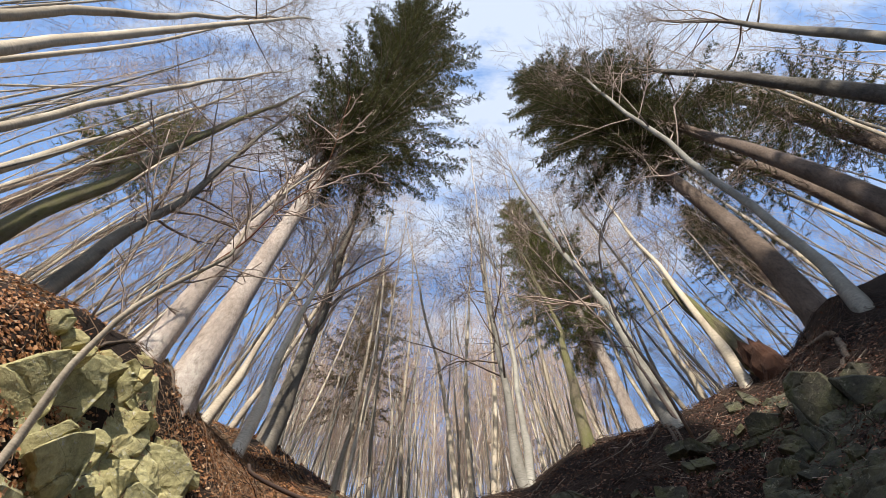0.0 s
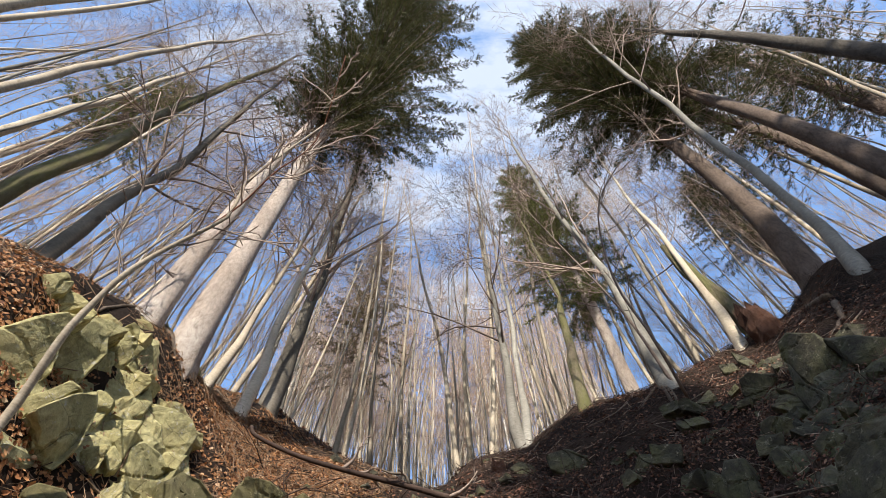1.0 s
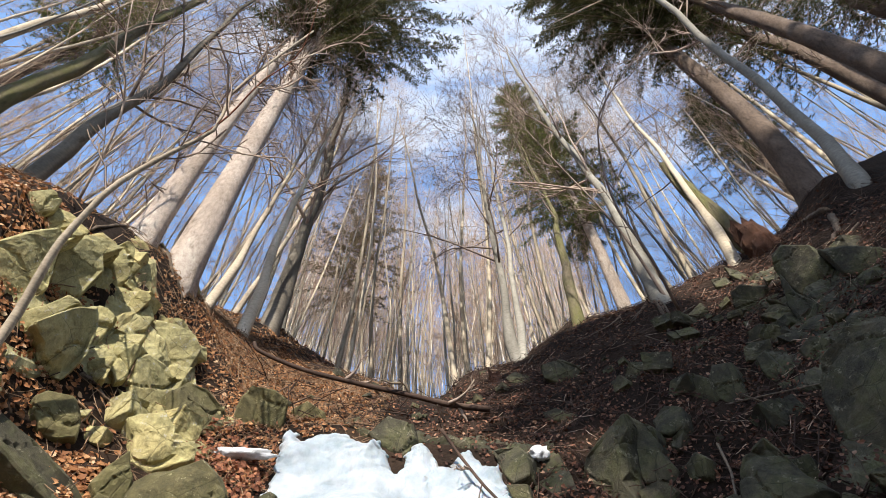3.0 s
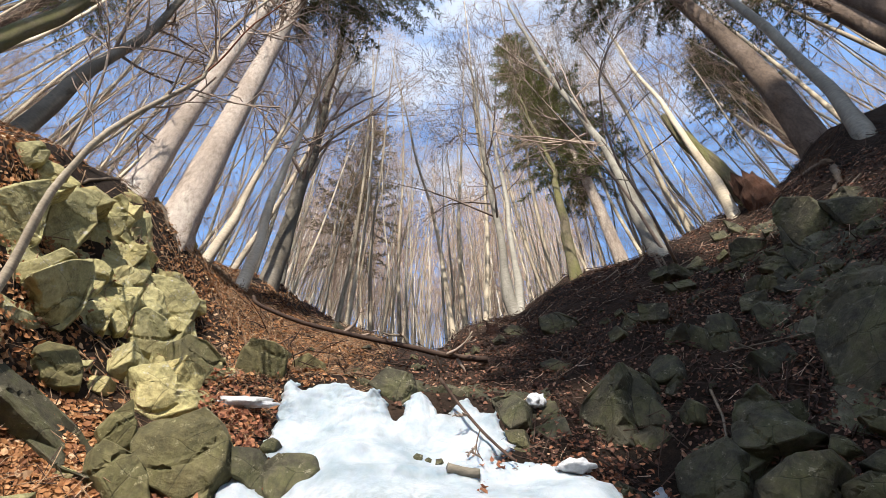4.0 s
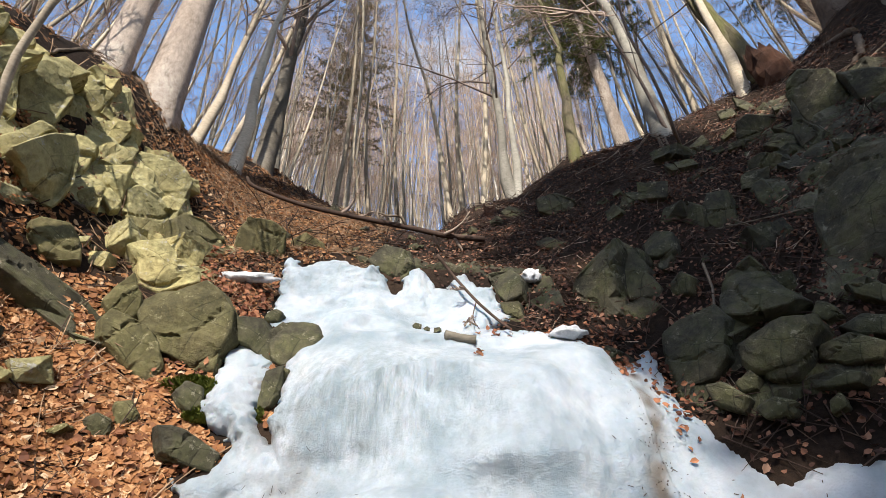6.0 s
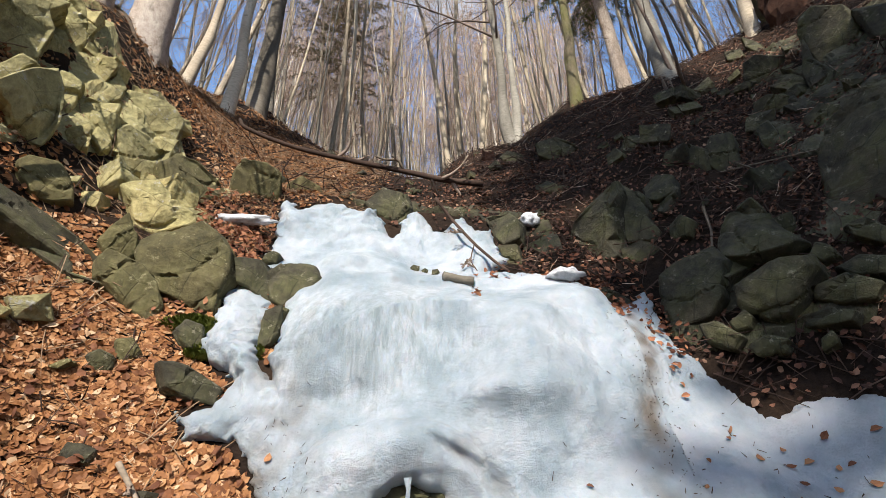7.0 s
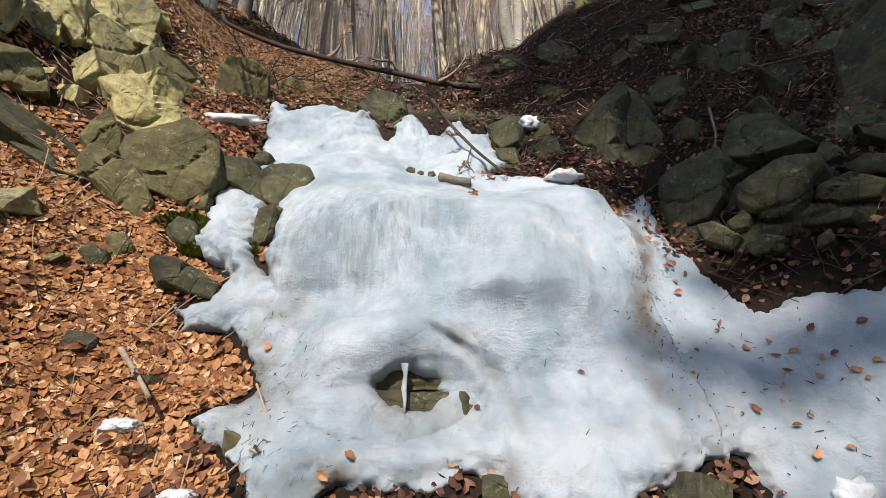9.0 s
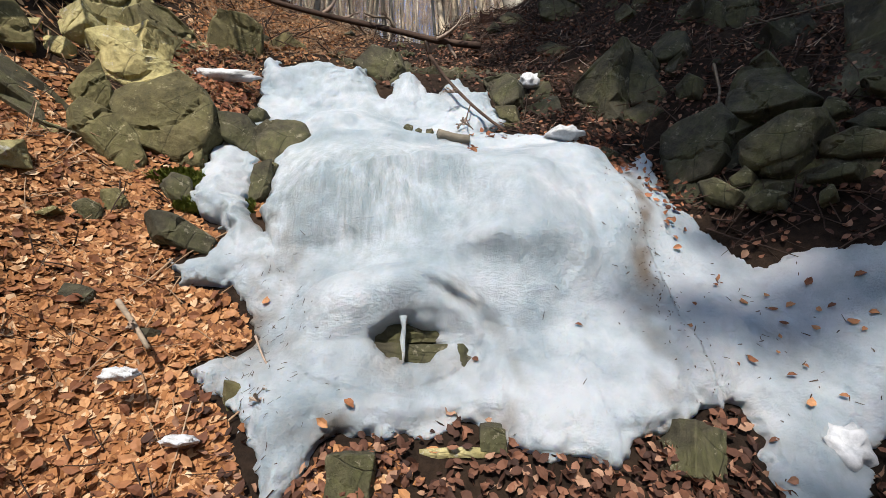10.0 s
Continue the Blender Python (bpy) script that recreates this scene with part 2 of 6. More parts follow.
NEEDLES_SUNLIT = speckled("sunlit_needles", [(0, (0.1, 0.12, 0.04)), (0.5, (0.18, 0.2, 0.07)), (1, (0.3, 0.3, 0.11))], 0.7, "island", 0.3)
NEEDLES_PALE = speckled("thin_needles", [(0, (0.09, 0.09, 0.045)), (0.6, (0.18, 0.155, 0.08)), (1, (0.28, 0.2, 0.13))], 0.75, "island", 0.25)
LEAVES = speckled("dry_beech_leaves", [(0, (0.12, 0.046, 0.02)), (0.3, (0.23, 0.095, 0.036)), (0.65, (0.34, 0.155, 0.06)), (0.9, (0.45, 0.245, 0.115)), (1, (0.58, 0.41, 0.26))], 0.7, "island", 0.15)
# Wet leaves by the snow; on the far bank this dark colour imitates shade.
LEAVES_WET_SHADE = speckled("damp_and_shaded_leaves", [(0, (0.03, 0.015, 0.011)), (0.45, (0.085, 0.038, 0.024)), (0.82, (0.19, 0.085, 0.05)), (1, (0.33, 0.2, 0.13))], 0.75, "island", 0.1)
LEAF_RED = speckled("red_brown_leaves", [(0, (0.07, 0.025, 0.014)), (0.5, (0.19, 0.07, 0.035)), (1, (0.36, 0.16, 0.08))], 0.75, "island", 0.1)
LEAF_SINGLE = speckled("single_leaf", [(0, (0.11, 0.042, 0.022)), (0.5, (0.22, 0.09, 0.04)), (1, (0.38, 0.19, 0.09))], 0.7, "object", 0.1)
MOSS = speckled("green_moss", [(0, (0.06, 0.08, 0.012)), (1, (0.16, 0.17, 0.03))], 0.95)
SNOW = snow_material()
SOIL = soil_material()
ICE = ice_material()


# ---- shapes ----
def lattice(x, y, seed):
    """Smooth noise on a plane, -1 to 1."""
    table = np.random.RandomState(seed).rand(64, 64) * 2 - 1
    x, y = np.asarray(x, float), np.asarray(y, float)
    i, j = np.floor(x).astype(int), np.floor(y).astype(int)
    f, g = x - i, y - j
    f, g = f * f * (3 - 2 * f), g * g * (3 - 2 * g)
    at = lambda a, b: table[a % 64, b % 64]
    return (at(i, j) * (1 - f) + at(i + 1, j) * f) * (1 - g) + (at(i, j + 1) * (1 - f) + at(i + 1, j + 1) * f) * g


def mesh_ob(name, verts, faces, material, parent=None, label="", smooth=False):
    me = bpy.data.meshes.new(name)
    me.from_pydata([tuple(v) for v in verts], [], [tuple(f) for f in faces])
    me.materials.append(material)
    if smooth:
        me.polygons.foreach_set("use_smooth", [True] * len(me.polygons))
    me.update()
    ob = new(name, me)
    if parent is not None:
        ob.parent = parent
    if label:
        ob["label"] = label
    return ob


def part(name, bm, material, parent, label="", smooth=False):
    me = bpy.data.meshes.new(name)
    bm.to_mesh(me)
    bm.free()
    me.materials.append(material)
    if smooth:
        me.polygons.foreach_set("use_smooth", [True] * len(me.polygons))
    ob = new(name, me)
    ob.parent = parent
    if label:
        ob["label"] = label
    return ob


class Tubes:
    """Gathers tapered tubes into one mesh."""

    def __init__(self):
        self.v, self.f = [], []

    def add(self, pts, radii, sides=5, rnd=None, rough=0.0):
        pts = [Vector(p) for p in pts]
        n = len(pts)
        first = len(self.v)
        side = None
        for k in range(n):
            d = (pts[min(k + 1, n - 1)] - pts[max(k - 1, 0)])
            d = d.normalized() if d.length > 1e-9 else Vector((0, 0, 1))
            if side is None:
                side = d.orthogonal().normalized()
            side = (side - d * side.dot(d))
            side = side.normalized() if side.length > 1e-6 else d.orthogonal().normalized()
            up = d.cross(side)
            for s in range(sides):
                a = 2 * math.pi * s / sides
                r = radii[k] * (1 + (rnd.uniform(-rough, rough) if rnd and rough else 0))
                self.v.append(pts[k] + (side * math.cos(a) + up * math.sin(a)) * r)
        for k in range(n - 1):
            a, b = first + k * sides, first + (k + 1) * sides
            for s in range(sides):
                t = (s + 1) % sides
                self.f.append((a + s, a + t, b + t, b + s))
        if sides > 3:
            self.f.append(tuple(first + (n - 1) * sides + s for s in range(sides)))
            self.f.append(tuple(first + s for s in reversed(range(sides))))

    def trunk(self, line, radii, sides, rnd, spread=0.38, reach=0.28, rough=0.03):
        """A trunk whose foot widens into root lobes."""
        first, n = len(self.v), len(line)
        lobes = [(rnd.uniform(0, 6.283), rnd.uniform(0.6, 1.3), rnd.uniform(0.3, 0.6)) for _ in range(5)]
        low = line[0].z
        foot = []
        for z in (-0.35, -0.2, -0.1, 0.0, 0.12, 0.25, 0.45, 0.7, 1.0):
            foot.append((line[0] + (line[1] - line[0]) * (z / max(line[1].z - low, 0.3)), radii[0]))
        rest = [(p, r) for p, r in zip(line, radii) if p.z > low + 1.15]
        rings = foot + rest
        for p, r in rings:
            wide = math.exp(-max(p.z - low + 0.1, 0) / reach)
            for s in range(sides):
                a = 2 * math.pi * s / sides
                lobe = sum(h * max(0.0, 1 - abs(math.remainder(a - c, 2 * math.pi)) / w) for c, h, w in lobes)
                q = r * (1 + spread * wide * (0.25 + lobe) + rnd.uniform(-rough, rough))
                self.v.append(p + Vector((math.cos(a), math.sin(a), 0)) * q)
        for k in range(len(rings) - 1):
            a, b = first + k * sides, first + (k + 1) * sides
            for s in range(sides):
                t = (s + 1) % sides
                self.f.append((a + s, a + t, b + t, b + s))
        self.f.append(tuple(first + (len(rings) - 1) * sides + s for s in range(sides)))

    def ob(self, name, material, parent=None, label="", smooth=True):
        return mesh_ob(name, self.v, self.f, material, parent, label, smooth)


def spline(knots, n):
    """n points on a smooth line through the knots."""
    k = [Vector(p) for p in knots]
    k = [2 * k[0] - k[1]] + k + [2 * k[-1] - k[-2]]
    out = []
    m = len(k) - 3
    for i in range(n):
        u = i / (n - 1) * m
        j = min(int(u), m - 1)
        t = u - j
        a, b, c, d = k[j:j + 4]
        out.append(0.5 * ((2 * b) + (c - a) * t + (2 * a - 5 * b + 4 * c - d) * t * t + (3 * b - a - 3 * c + d) * t ** 3))
    return out


def wander(rnd, start, way, length, n, bend=0.25, lift=0.0):
    """A crooked line from start along way."""
    p, d = Vector(start), Vector(way).normalized()
    out = [p.copy()]
    for _ in range(n):
        d = (d + Vector((rnd.gauss(0, bend), rnd.gauss(0, bend), rnd.gauss(0, bend) + lift)) * 0.6).normalized()
        p = p + d * (length / n)
        out.append(p.copy())
    return out


def around(rnd, way, angle):
    """A way that leaves the given one by about that angle, to a random side."""
    w = Vector(way).normalized()
    o = w.orthogonal().normalized()
    o.rotate(Matrix.Rotation(rnd.uniform(0, 6.283), 3, w))
    return (w * math.cos(angle) + o * math.sin(angle)).normalized()


def branch(tubes, rnd, start, way, length, r, level, kids=(6, 4), lift=0.1, bend=0.22, thin=0.0045):
    n = 6 if level == 0 else 3 if level == 1 else 1
    pts = wander(rnd, start, way, length, n, bend, lift)
    tip = thin if level else thin * 1.6
    tubes.add(pts, [max(r * (1 - k / n) ** 0.9, tip) for k in range(n + 1)], 5 if level == 0 and r > 0.02 else 3)
    if level < len(kids):
        for c in range(kids[level]):
            u = rnd.uniform(0.2, 0.98)
            k = min(int(u * n), n - 1)
            at = pts[k].lerp(pts[k + 1], u * n - k)
            d = around(rnd, pts[k + 1] - pts[k], rnd.uniform(0.45, 0.95))
            branch(tubes, rnd, at, d, length * rnd.uniform(0.3, 0.55) * (1.15 - 0.5 * u), max(r * (1 - u) * 0.6, thin * 1.2), level + 1, kids, lift, bend, thin)


def root_empty(name, at, label, category, group=""):
    ob = new(name)
    ob.matrix_world = Matrix.Translation(at)
    return tagged(ob, label, category, group)


def trunk_line(rnd, knots, top, n=16, crook=0.05):
    """Smooth trunk axis through the knots and on up to the height top, relative to the first knot."""
    ks = [Vector(k) for k in knots]
    d = ks[-1] - ks[-2] if len(ks) > 1 else Vector((0, 0, 1))
    d.normalize()
    d = (d + Vector((0, 0, 1.5))).normalized()
    while ks[-1].z < top - 0.5:
        step = min(4.0, (top - ks[-1].z) / max(d.z, 0.3))
        d = (d + Vector((rnd.gauss(0, crook), rnd.gauss(0, crook), 0.25))).normalized()
        ks.append(ks[-1] + d * step)
    base = ks[0]
    shift = rnd.uniform(0, 90)
    line = []
    for k, p in enumerate(spline(ks, n)):
        sway = noise.noise_vector(Vector((shift, p.z * 0.45, 0))) * 0.10 + noise.noise_vector(Vector((shift + 9, p.z * 1.1, 0))) * 0.035
        line.append(p - base + Vector((sway.x, sway.y, 0)) * min(k, 3) / 3 * crook / 0.05)
    return line, base


def bare_tree(name, knots, r, top, label, seed, material=None, crown_from=0.4, limbs=24, kids=(8, 6), spread=0.32, limb_angle=(0.45, 0.9), sides=12, flare=1.15, group="", twig=None, sink=0.4, thin=0.0028, crook=0.05, limb=0.34):
    rnd = random.Random(seed)
    line, base = trunk_line(rnd, knots, top, 24, crook)
    ob = root_empty(name, base, label, "tree", group)
    h = line[-1].z
    n = len(line)
    t = Tubes()
    first = [Vector((0, 0, -sink)) - (line[1] - line[0]).normalized() * 0.1]
    radii = [r * (1 - 0.93 * (k / (n - 1)) ** 0.85) for k in range(n)]
    if sides > 8:
        t.trunk(line, radii, sides + 6, rnd)
    else:
        radii[0] *= flare
        t.add(first + line, [r * flare * 1.05] + radii, sides, rnd, 0.05)
    t.ob("trunk", material or BEECH, ob)
    c = Tubes()
    for i in range(limbs):
        u = crown_from + (0.99 - crown_from) * (i + rnd.random()) / limbs
        k = min(int(u * (n - 1)), n - 2)
        f = u * (n - 1) - k
        at = line[k].lerp(line[k + 1], f)
        d = around(rnd, line[k + 1] - line[k], rnd.uniform(*limb_angle))
        length = h * spread * (1.1 - 0.75 * (u - crown_from) / (1 - crown_from)) * rnd.uniform(0.6, 1.1)
        branch(c, rnd, at, d, length, max(radii[k] * limb, 0.008), 0, kids, thin=thin)
    tagged(c.ob("crown", twig or TWIG, ob), kind="stuff")
    return ob


def conifer(name, knots, r, top, label, seed, crown_from, radius, bark=None, needles=None, whorls=30, per=6, dense=1.0, dead=14, flare=1.12, sink=0.5, cap=0.25, droop=0.25, fat=1.0, lean=(0, 0), full=0.75, tufts=13):
    rnd = random.Random(seed)
    line, base = trunk_line(rnd, knots, top, 16, 0.01)
    ob = root_empty(name, base, label, "tree")
    n, h = len(line), line[-1].z
    t = Tubes()
    radii = [r * (1 - 0.9 * (k / (n - 1))) for k in range(n)]
    t.trunk(line, radii, 24, rnd, 0.32, 0.3)
    t.ob("trunk", bark or SPRUCE_BARK, ob)
    heights = [p.z for p in line]

    def at_z(z):
        return Vector([float(np.interp(z, heights, [p[c] for p in line])) for c in range(3)])

    b = Tubes()
    v, f = [], []
    z0 = crown_from - base.z
    for _ in range(dead):
        z = rnd.uniform(max(z0 * 0.55, 1.0), z0)
        a = rnd.uniform(0, 6.283)
        branch(b, rnd, at_z(z), (math.cos(a), math.sin(a), rnd.uniform(-0.3, 0.15)), rnd.uniform(0.5, 1.6), 0.014, 0, (4, 2), -0.02)
    for w in range(whorls):
        u = (w + rnd.random() * 0.6) / whorls
        z = z0 + (h - z0) * u
        prof = min(1.0, (u + 0.12) / cap) * (1 - u) ** full + 0.04
        for _ in range(per):
            a = rnd.uniform(0, 6.283)
            length = radius * prof * rnd.uniform(0.62, 1.08) * (1 + 0.6 * (math.cos(a) * lean[0] + math.sin(a) * lean[1]))
            pts = wander(rnd, at_z(z), (math.cos(a), math.sin(a), rnd.uniform(-0.15, 0.25) - droop * (1 - u)), length, 6, 0.12, 0.02)
            b.add(pts, [0.022 * (1 - k / 6.5) + 0.003 for k in range(7)], 3)
            m = int(length / 0.085 * dense) + 2
            for s in range(m):
                q = 0.12 + 0.88 * (s + rnd.random()) / m
                k = min(int(q * 6), 5)
                p = pts[k].lerp(pts[k + 1], q * 6 - k)
                d = (pts[k + 1] - pts[k]).normalized()
                side = d.cross(Vector((0, 0, 1))).normalized() * rnd.choice((-1, 1))
                d2 = (d * rnd.uniform(0.4, 1.0) + side * rnd.uniform(0.5, 1.1) + Vector((0, 0, rnd.uniform(-0.55, 0.1)))).normalized()
                ln = rnd.uniform(0.1, 0.3) * (1.1 - 0.5 * q) * min(1.0, length / 1.2)
                for e in range(tufts):
                    g = (e + rnd.random()) / tufts
                    o = p + d2 * ln * g
                    d3 = (d2 + Vector((rnd.gauss(0, 0.8), rnd.gauss(0, 0.8), rnd.gauss(-0.15, 0.7)))).normalized()
                    wv = d3.cross(Vector((rnd.gauss(0, 1), rnd.gauss(0, 1), rnd.gauss(0, 1)))).normalized() * rnd.uniform(0.005, 0.010) * fat
                    i0 = len(v)
                    e3 = d3 * rnd.uniform(0.045, 0.12) * fat ** 0.4
                    v += [o + wv, o - wv, o + e3]
                    f.append((i0, i0 + 1, i0 + 2))
    tagged(b.ob("branch", TWIG, ob), kind="stuff")
    tagged(mesh_ob("foliage", v, f, needles or NEEDLES, ob), kind="stuff")
    return ob


def broken(pieces, s, small, seed):
    """Points and faces of blocks with chipped edges and a fine broken surface."""
    v, f = [], []
    off = Vector((seed * 3.7, seed * 1.3, 0))
    for q in pieces:
        bmesh.ops.bevel(q, geom=q.edges[:], offset=small * 0.022, segments=1, affect="EDGES", profile=0.6)
        bmesh.ops.triangulate(q, faces=q.faces)
        for _ in range(3):
            long = [e for e in q.edges if e.calc_length() > max(s * (0.06 if s > 0.6 else 0.08 if s > 0.35 else 0.13), 0.024)]
            if long:
                bmesh.ops.subdivide_edges(q, edges=long, cuts=1, use_grid_fill=True)
                bmesh.ops.triangulate(q, faces=q.faces)
        base = len(v)
        for k, vert in enumerate(q.verts):
            vert.index = k
            p = vert.co
            a = noise.noise(p * (2.0 / s) + off) * 0.05 + noise.noise(p * (6 / s) + off) * 0.02
            a += math.floor(noise.noise(p * (3.4 / s) + off * 2) * 5) / 5 * 0.04
            a -= abs(noise.noise(p * (11 / s) - off)) * 0.03
            v.append(p + p.normalized() * a * s + noise.noise_vector(p * (18 / s) + off) * 0.008 * s)
        f += [tuple(base + w.index for w in face.verts) for face in q.faces]
        q.free()
    return v, f


def weathered(bm, grain, seed):
    """Points and faces of a block with chipped edges, bedding steps and a fine broken surface."""
    off = Vector((seed * 3.7, seed * 1.3, 0))
    bmesh.ops.bevel(bm, geom=bm.edges[:], offset=0.005, segments=1, affect="EDGES", profile=0.6)
    bmesh.ops.triangulate(bm, faces=bm.faces)
    for _ in range(4):
        long = [e for e in bm.edges if e.calc_length() > grain]
        if not long:
            break
        bmesh.ops.subdivide_edges(bm, edges=long, cuts=1)
        bmesh.ops.triangulate(bm, faces=bm.faces)
    bm.normal_update()
    v = []
    bed = Vector((noise.noise(off * 1.7), 0.3, noise.noise(off * 2.3) + 0.6)).normalized()
    for k, vert in enumerate(bm.verts):
        vert.index = k
        p = vert.co + off
        a = noise.noise(p * 4) * 0.006 + noise.noise(p * 13) * 0.004
        a += math.floor((p.dot(bed) + noise.noise(p * 2) * 0.05) * 5) % 2 * 0.006
        a -= 0.02 * max(0.0, 1 - abs(noise.noise(p * 2.3 + off)) / 0.03)
        v.append(vert.co + vert.normal * a + noise.noise_vector(p * 40) * 0.0022)
    f = [tuple(w.index for w in face.verts) for face in bm.faces]
    bm.free()
    return v, f


def block(at, outline, ridge, rz, rx, seed, material, label, group, depth=0.45, grain=0.032):
    """A joint block: a front of flat facets between its outline and ridge points, reaching back into the bank."""
    n = len(outline)
    mx, mz = sum(p[0] for p in outline) / n, sum(p[1] for p in outline) / n
    outline = [(mx + (x - mx) * 1.05, mz + (z - mz) * 1.05, y) for x, z, y in outline]
    rnd = random.Random(seed)
    out = 0.02 + 0.45 * max(abs(q[2]) for q in ridge)
    slant = (rnd.gauss(0, 0.22), rnd.gauss(0, 0.22))
    front_plane = []
    for x, z, y in outline:
        k = rnd.uniform(0.78, 0.93)
        front_plane.append((mx + (x - mx) * k, mz + (z - mz) * k, y - out + (x - mx) * slant[0] + (z - mz) * slant[1]))
    face = outline + front_plane + [(x, z, y * 0.8 - out * 0.5 + (x - mx) * slant[0] + (z - mz) * slant[1]) for x, z, y in ridge]
    flat, _, tris, back_to, _, _ = geometry.delaunay_2d_cdt([Vector(p[:2]) for p in face], [], [list(range(n))], 1, 1e-5)
    tip = (rnd.gauss(0, 0.06), rnd.gauss(0, 0.06))
    bm = bmesh.new()
    front = [bm.verts.new((q.x, face[o[0]][2] + q.x * tip[0] + q.y * tip[1] if o else 0, q.y)) for q, o in zip(flat, back_to)]
    for t in tris:
        bm.faces.new([front[k] for k in t])
    edges = [e for e in bm.edges if len(e.link_faces) == 1]
    deep = {}
    for e in edges:
        for w in e.verts:
            if w not in deep:
                deep[w] = bm.verts.new((mx + (w.co.x - mx) * 1.1, depth, mz + (w.co.z - mz) * 1.1))
    for e in edges:
        a, b = e.verts
        bm.faces.new((a, b, deep[b], deep[a]))
    bmesh.ops.recalc_face_normals(bm, faces=bm.faces)
    v, f = weathered(bm, grain, seed)
    ob = mesh_ob("rock", v, f, material)
    ob.matrix_world = pose(*at, rx, 0, rz)
    return tagged(ob, label, "rock", group)


def rock(name, at, size, rz=0, tilt=(0, 0), seed=0, material=None, label="angular grey rock set in the bank", group="", cuts=None):
    """An angular block: a hull of jittered corners, split along joints, with chipped edges and a fine broken surface."""
    rnd = random.Random(seed)
    hull_bm = bmesh.new()
    for sx in (-1, 1):
        for sy in (-1, 1):
            for sz in (-1, 1):
                hull_bm.verts.new((sx * 0.5 * rnd.uniform(0.62, 1.08), sy * 0.5 * rnd.uniform(0.62, 1.08), sz * 0.5 * rnd.uniform(0.62, 1.08)))
    for _ in range(4):
        d = Vector((rnd.gauss(0, 1), rnd.gauss(0, 1), rnd.gauss(0, 1))).normalized()
        hull_bm.verts.new(d * rnd.uniform(0.5, 0.66))
    hull = bmesh.ops.convex_hull(hull_bm, input=hull_bm.verts)
    bmesh.ops.delete(hull_bm, geom=list({g for g in hull["geom_interior"] + hull["geom_unused"] if isinstance(g, bmesh.types.BMVert)}), context="VERTS")
    bmesh.ops.dissolve_limit(hull_bm, angle_limit=radians(14), verts=hull_bm.verts, edges=hull_bm.edges)
    bmesh.ops.scale(hull_bm, vec=size, verts=hull_bm.verts)
    s = max(size)
    if cuts is None:
        cuts = 3 if s > 0.55 else 2 if s > 0.38 else 1 if s > 0.24 else 0
    pieces = [hull_bm]
    joint = Vector((rnd.gauss(0, 1), rnd.gauss(0, 0.5), rnd.gauss(0, 1))).normalized()
    for c in range(cuts):
        n = (joint if c % 2 == 0 else joint.orthogonal()) + Vector((rnd.gauss(0, 0.3), rnd.gauss(0, 0.3), rnd.gauss(0, 0.3)))
        n.normalize()
        big = max(pieces, key=lambda q: max(e.calc_length() for e in q.edges))
        pieces.remove(big)
        mid = sum((v.co for v in big.verts), Vector()) / len(big.verts)
        mid += n * rnd.uniform(-0.12, 0.12) * s
        other = big.copy()
        for q, inner in ((big, True), (other, False)):
            geom = q.verts[:] + q.edges[:] + q.faces[:]
            cut = bmesh.ops.bisect_plane(q, geom=geom, plane_co=mid, plane_no=n, clear_outer=inner, clear_inner=not inner)
            edges = [e for e in cut["geom_cut"] if isinstance(e, bmesh.types.BMEdge)]
            if edges:
                bmesh.ops.contextual_create(q, geom=edges)
            slide = n * (-0.006 if inner else 0.006) * s + Vector((rnd.gauss(0, 0.012), rnd.gauss(0, 0.022), rnd.gauss(0, 0.012))) * s
            bmesh.ops.translate(q, vec=slide, verts=q.verts)
            if len(q.verts) > 3:
                pieces.append(q)
    v, f = broken(pieces, s, min(size), seed)
    ob = mesh_ob(name, v, f, material or ROCK_DARK_SHADE)
    ob.matrix_world = Matrix.LocRotScale(at, Euler((radians(tilt[0]), radians(tilt[1]), radians(rz))), None)
    return tagged(ob, label, "rock", group)


# ---- ground ----
SECTIONS = [
    (-30.0, [-60, -12, -3, 0, 3, 12, 60], [16, 1, -8, -9, -8, 1, 18]),
    (-2.0, [-60, -8, -3, -1, 0, 1, 3, 5, 8, 60], [30, 5.6, 1.5, -0.5, -0.6, -0.5, 1.7, 5.2, 9.2, 32]),
    (1.0, [-60, -8, -4, -2.7, -2.1, -1.2, 0, 1.2, 2.2, 4, 5.2, 8, 60], [32, 6.8, 4.1, 2.9, 1.9, 0.8, 0.45, 0.55, 1.6, 4.6, 6.4, 8.8, 32]),
    (2.0, [-60, -8, -4, -2.9, -2.3, -1.5, -1.1, 0, 1.3, 2.0, 2.4, 3.6, 5.2, 8, 60], [33, 7.6, 5.3, 4.65, 3.2, 1.6, 1.15, 1.02, 1.08, 1.6, 2.2, 3.9, 6.0, 8.4, 33]),
    (2.45, [-60, -8, -4, -3.1, -2.4, -2.0, -1.4, -0.8, 0, 0.7, 1.35, 1.8, 2.3, 3.4, 5.2, 8, 60], [34, 8, 5.8, 5.3, 3.75, 2.75, 1.95, 1.62, 1.6, 1.65, 1.72, 2.15, 2.75, 4.2, 6.0, 8.4, 34]),
    (2.72, [-60, -8, -4, -3.15, -2.45, -1.95, -1.4, -0.9, 0, 0.7, 1.3, 1.75, 2.4, 3.4, 5.2, 8, 60], [34, 8.2, 6.0, 5.5, 4.05, 3.05, 2.4, 2.2, 2.5, 2.4, 2.15, 2.65, 3.2, 4.4, 6.25, 8.6, 34]),
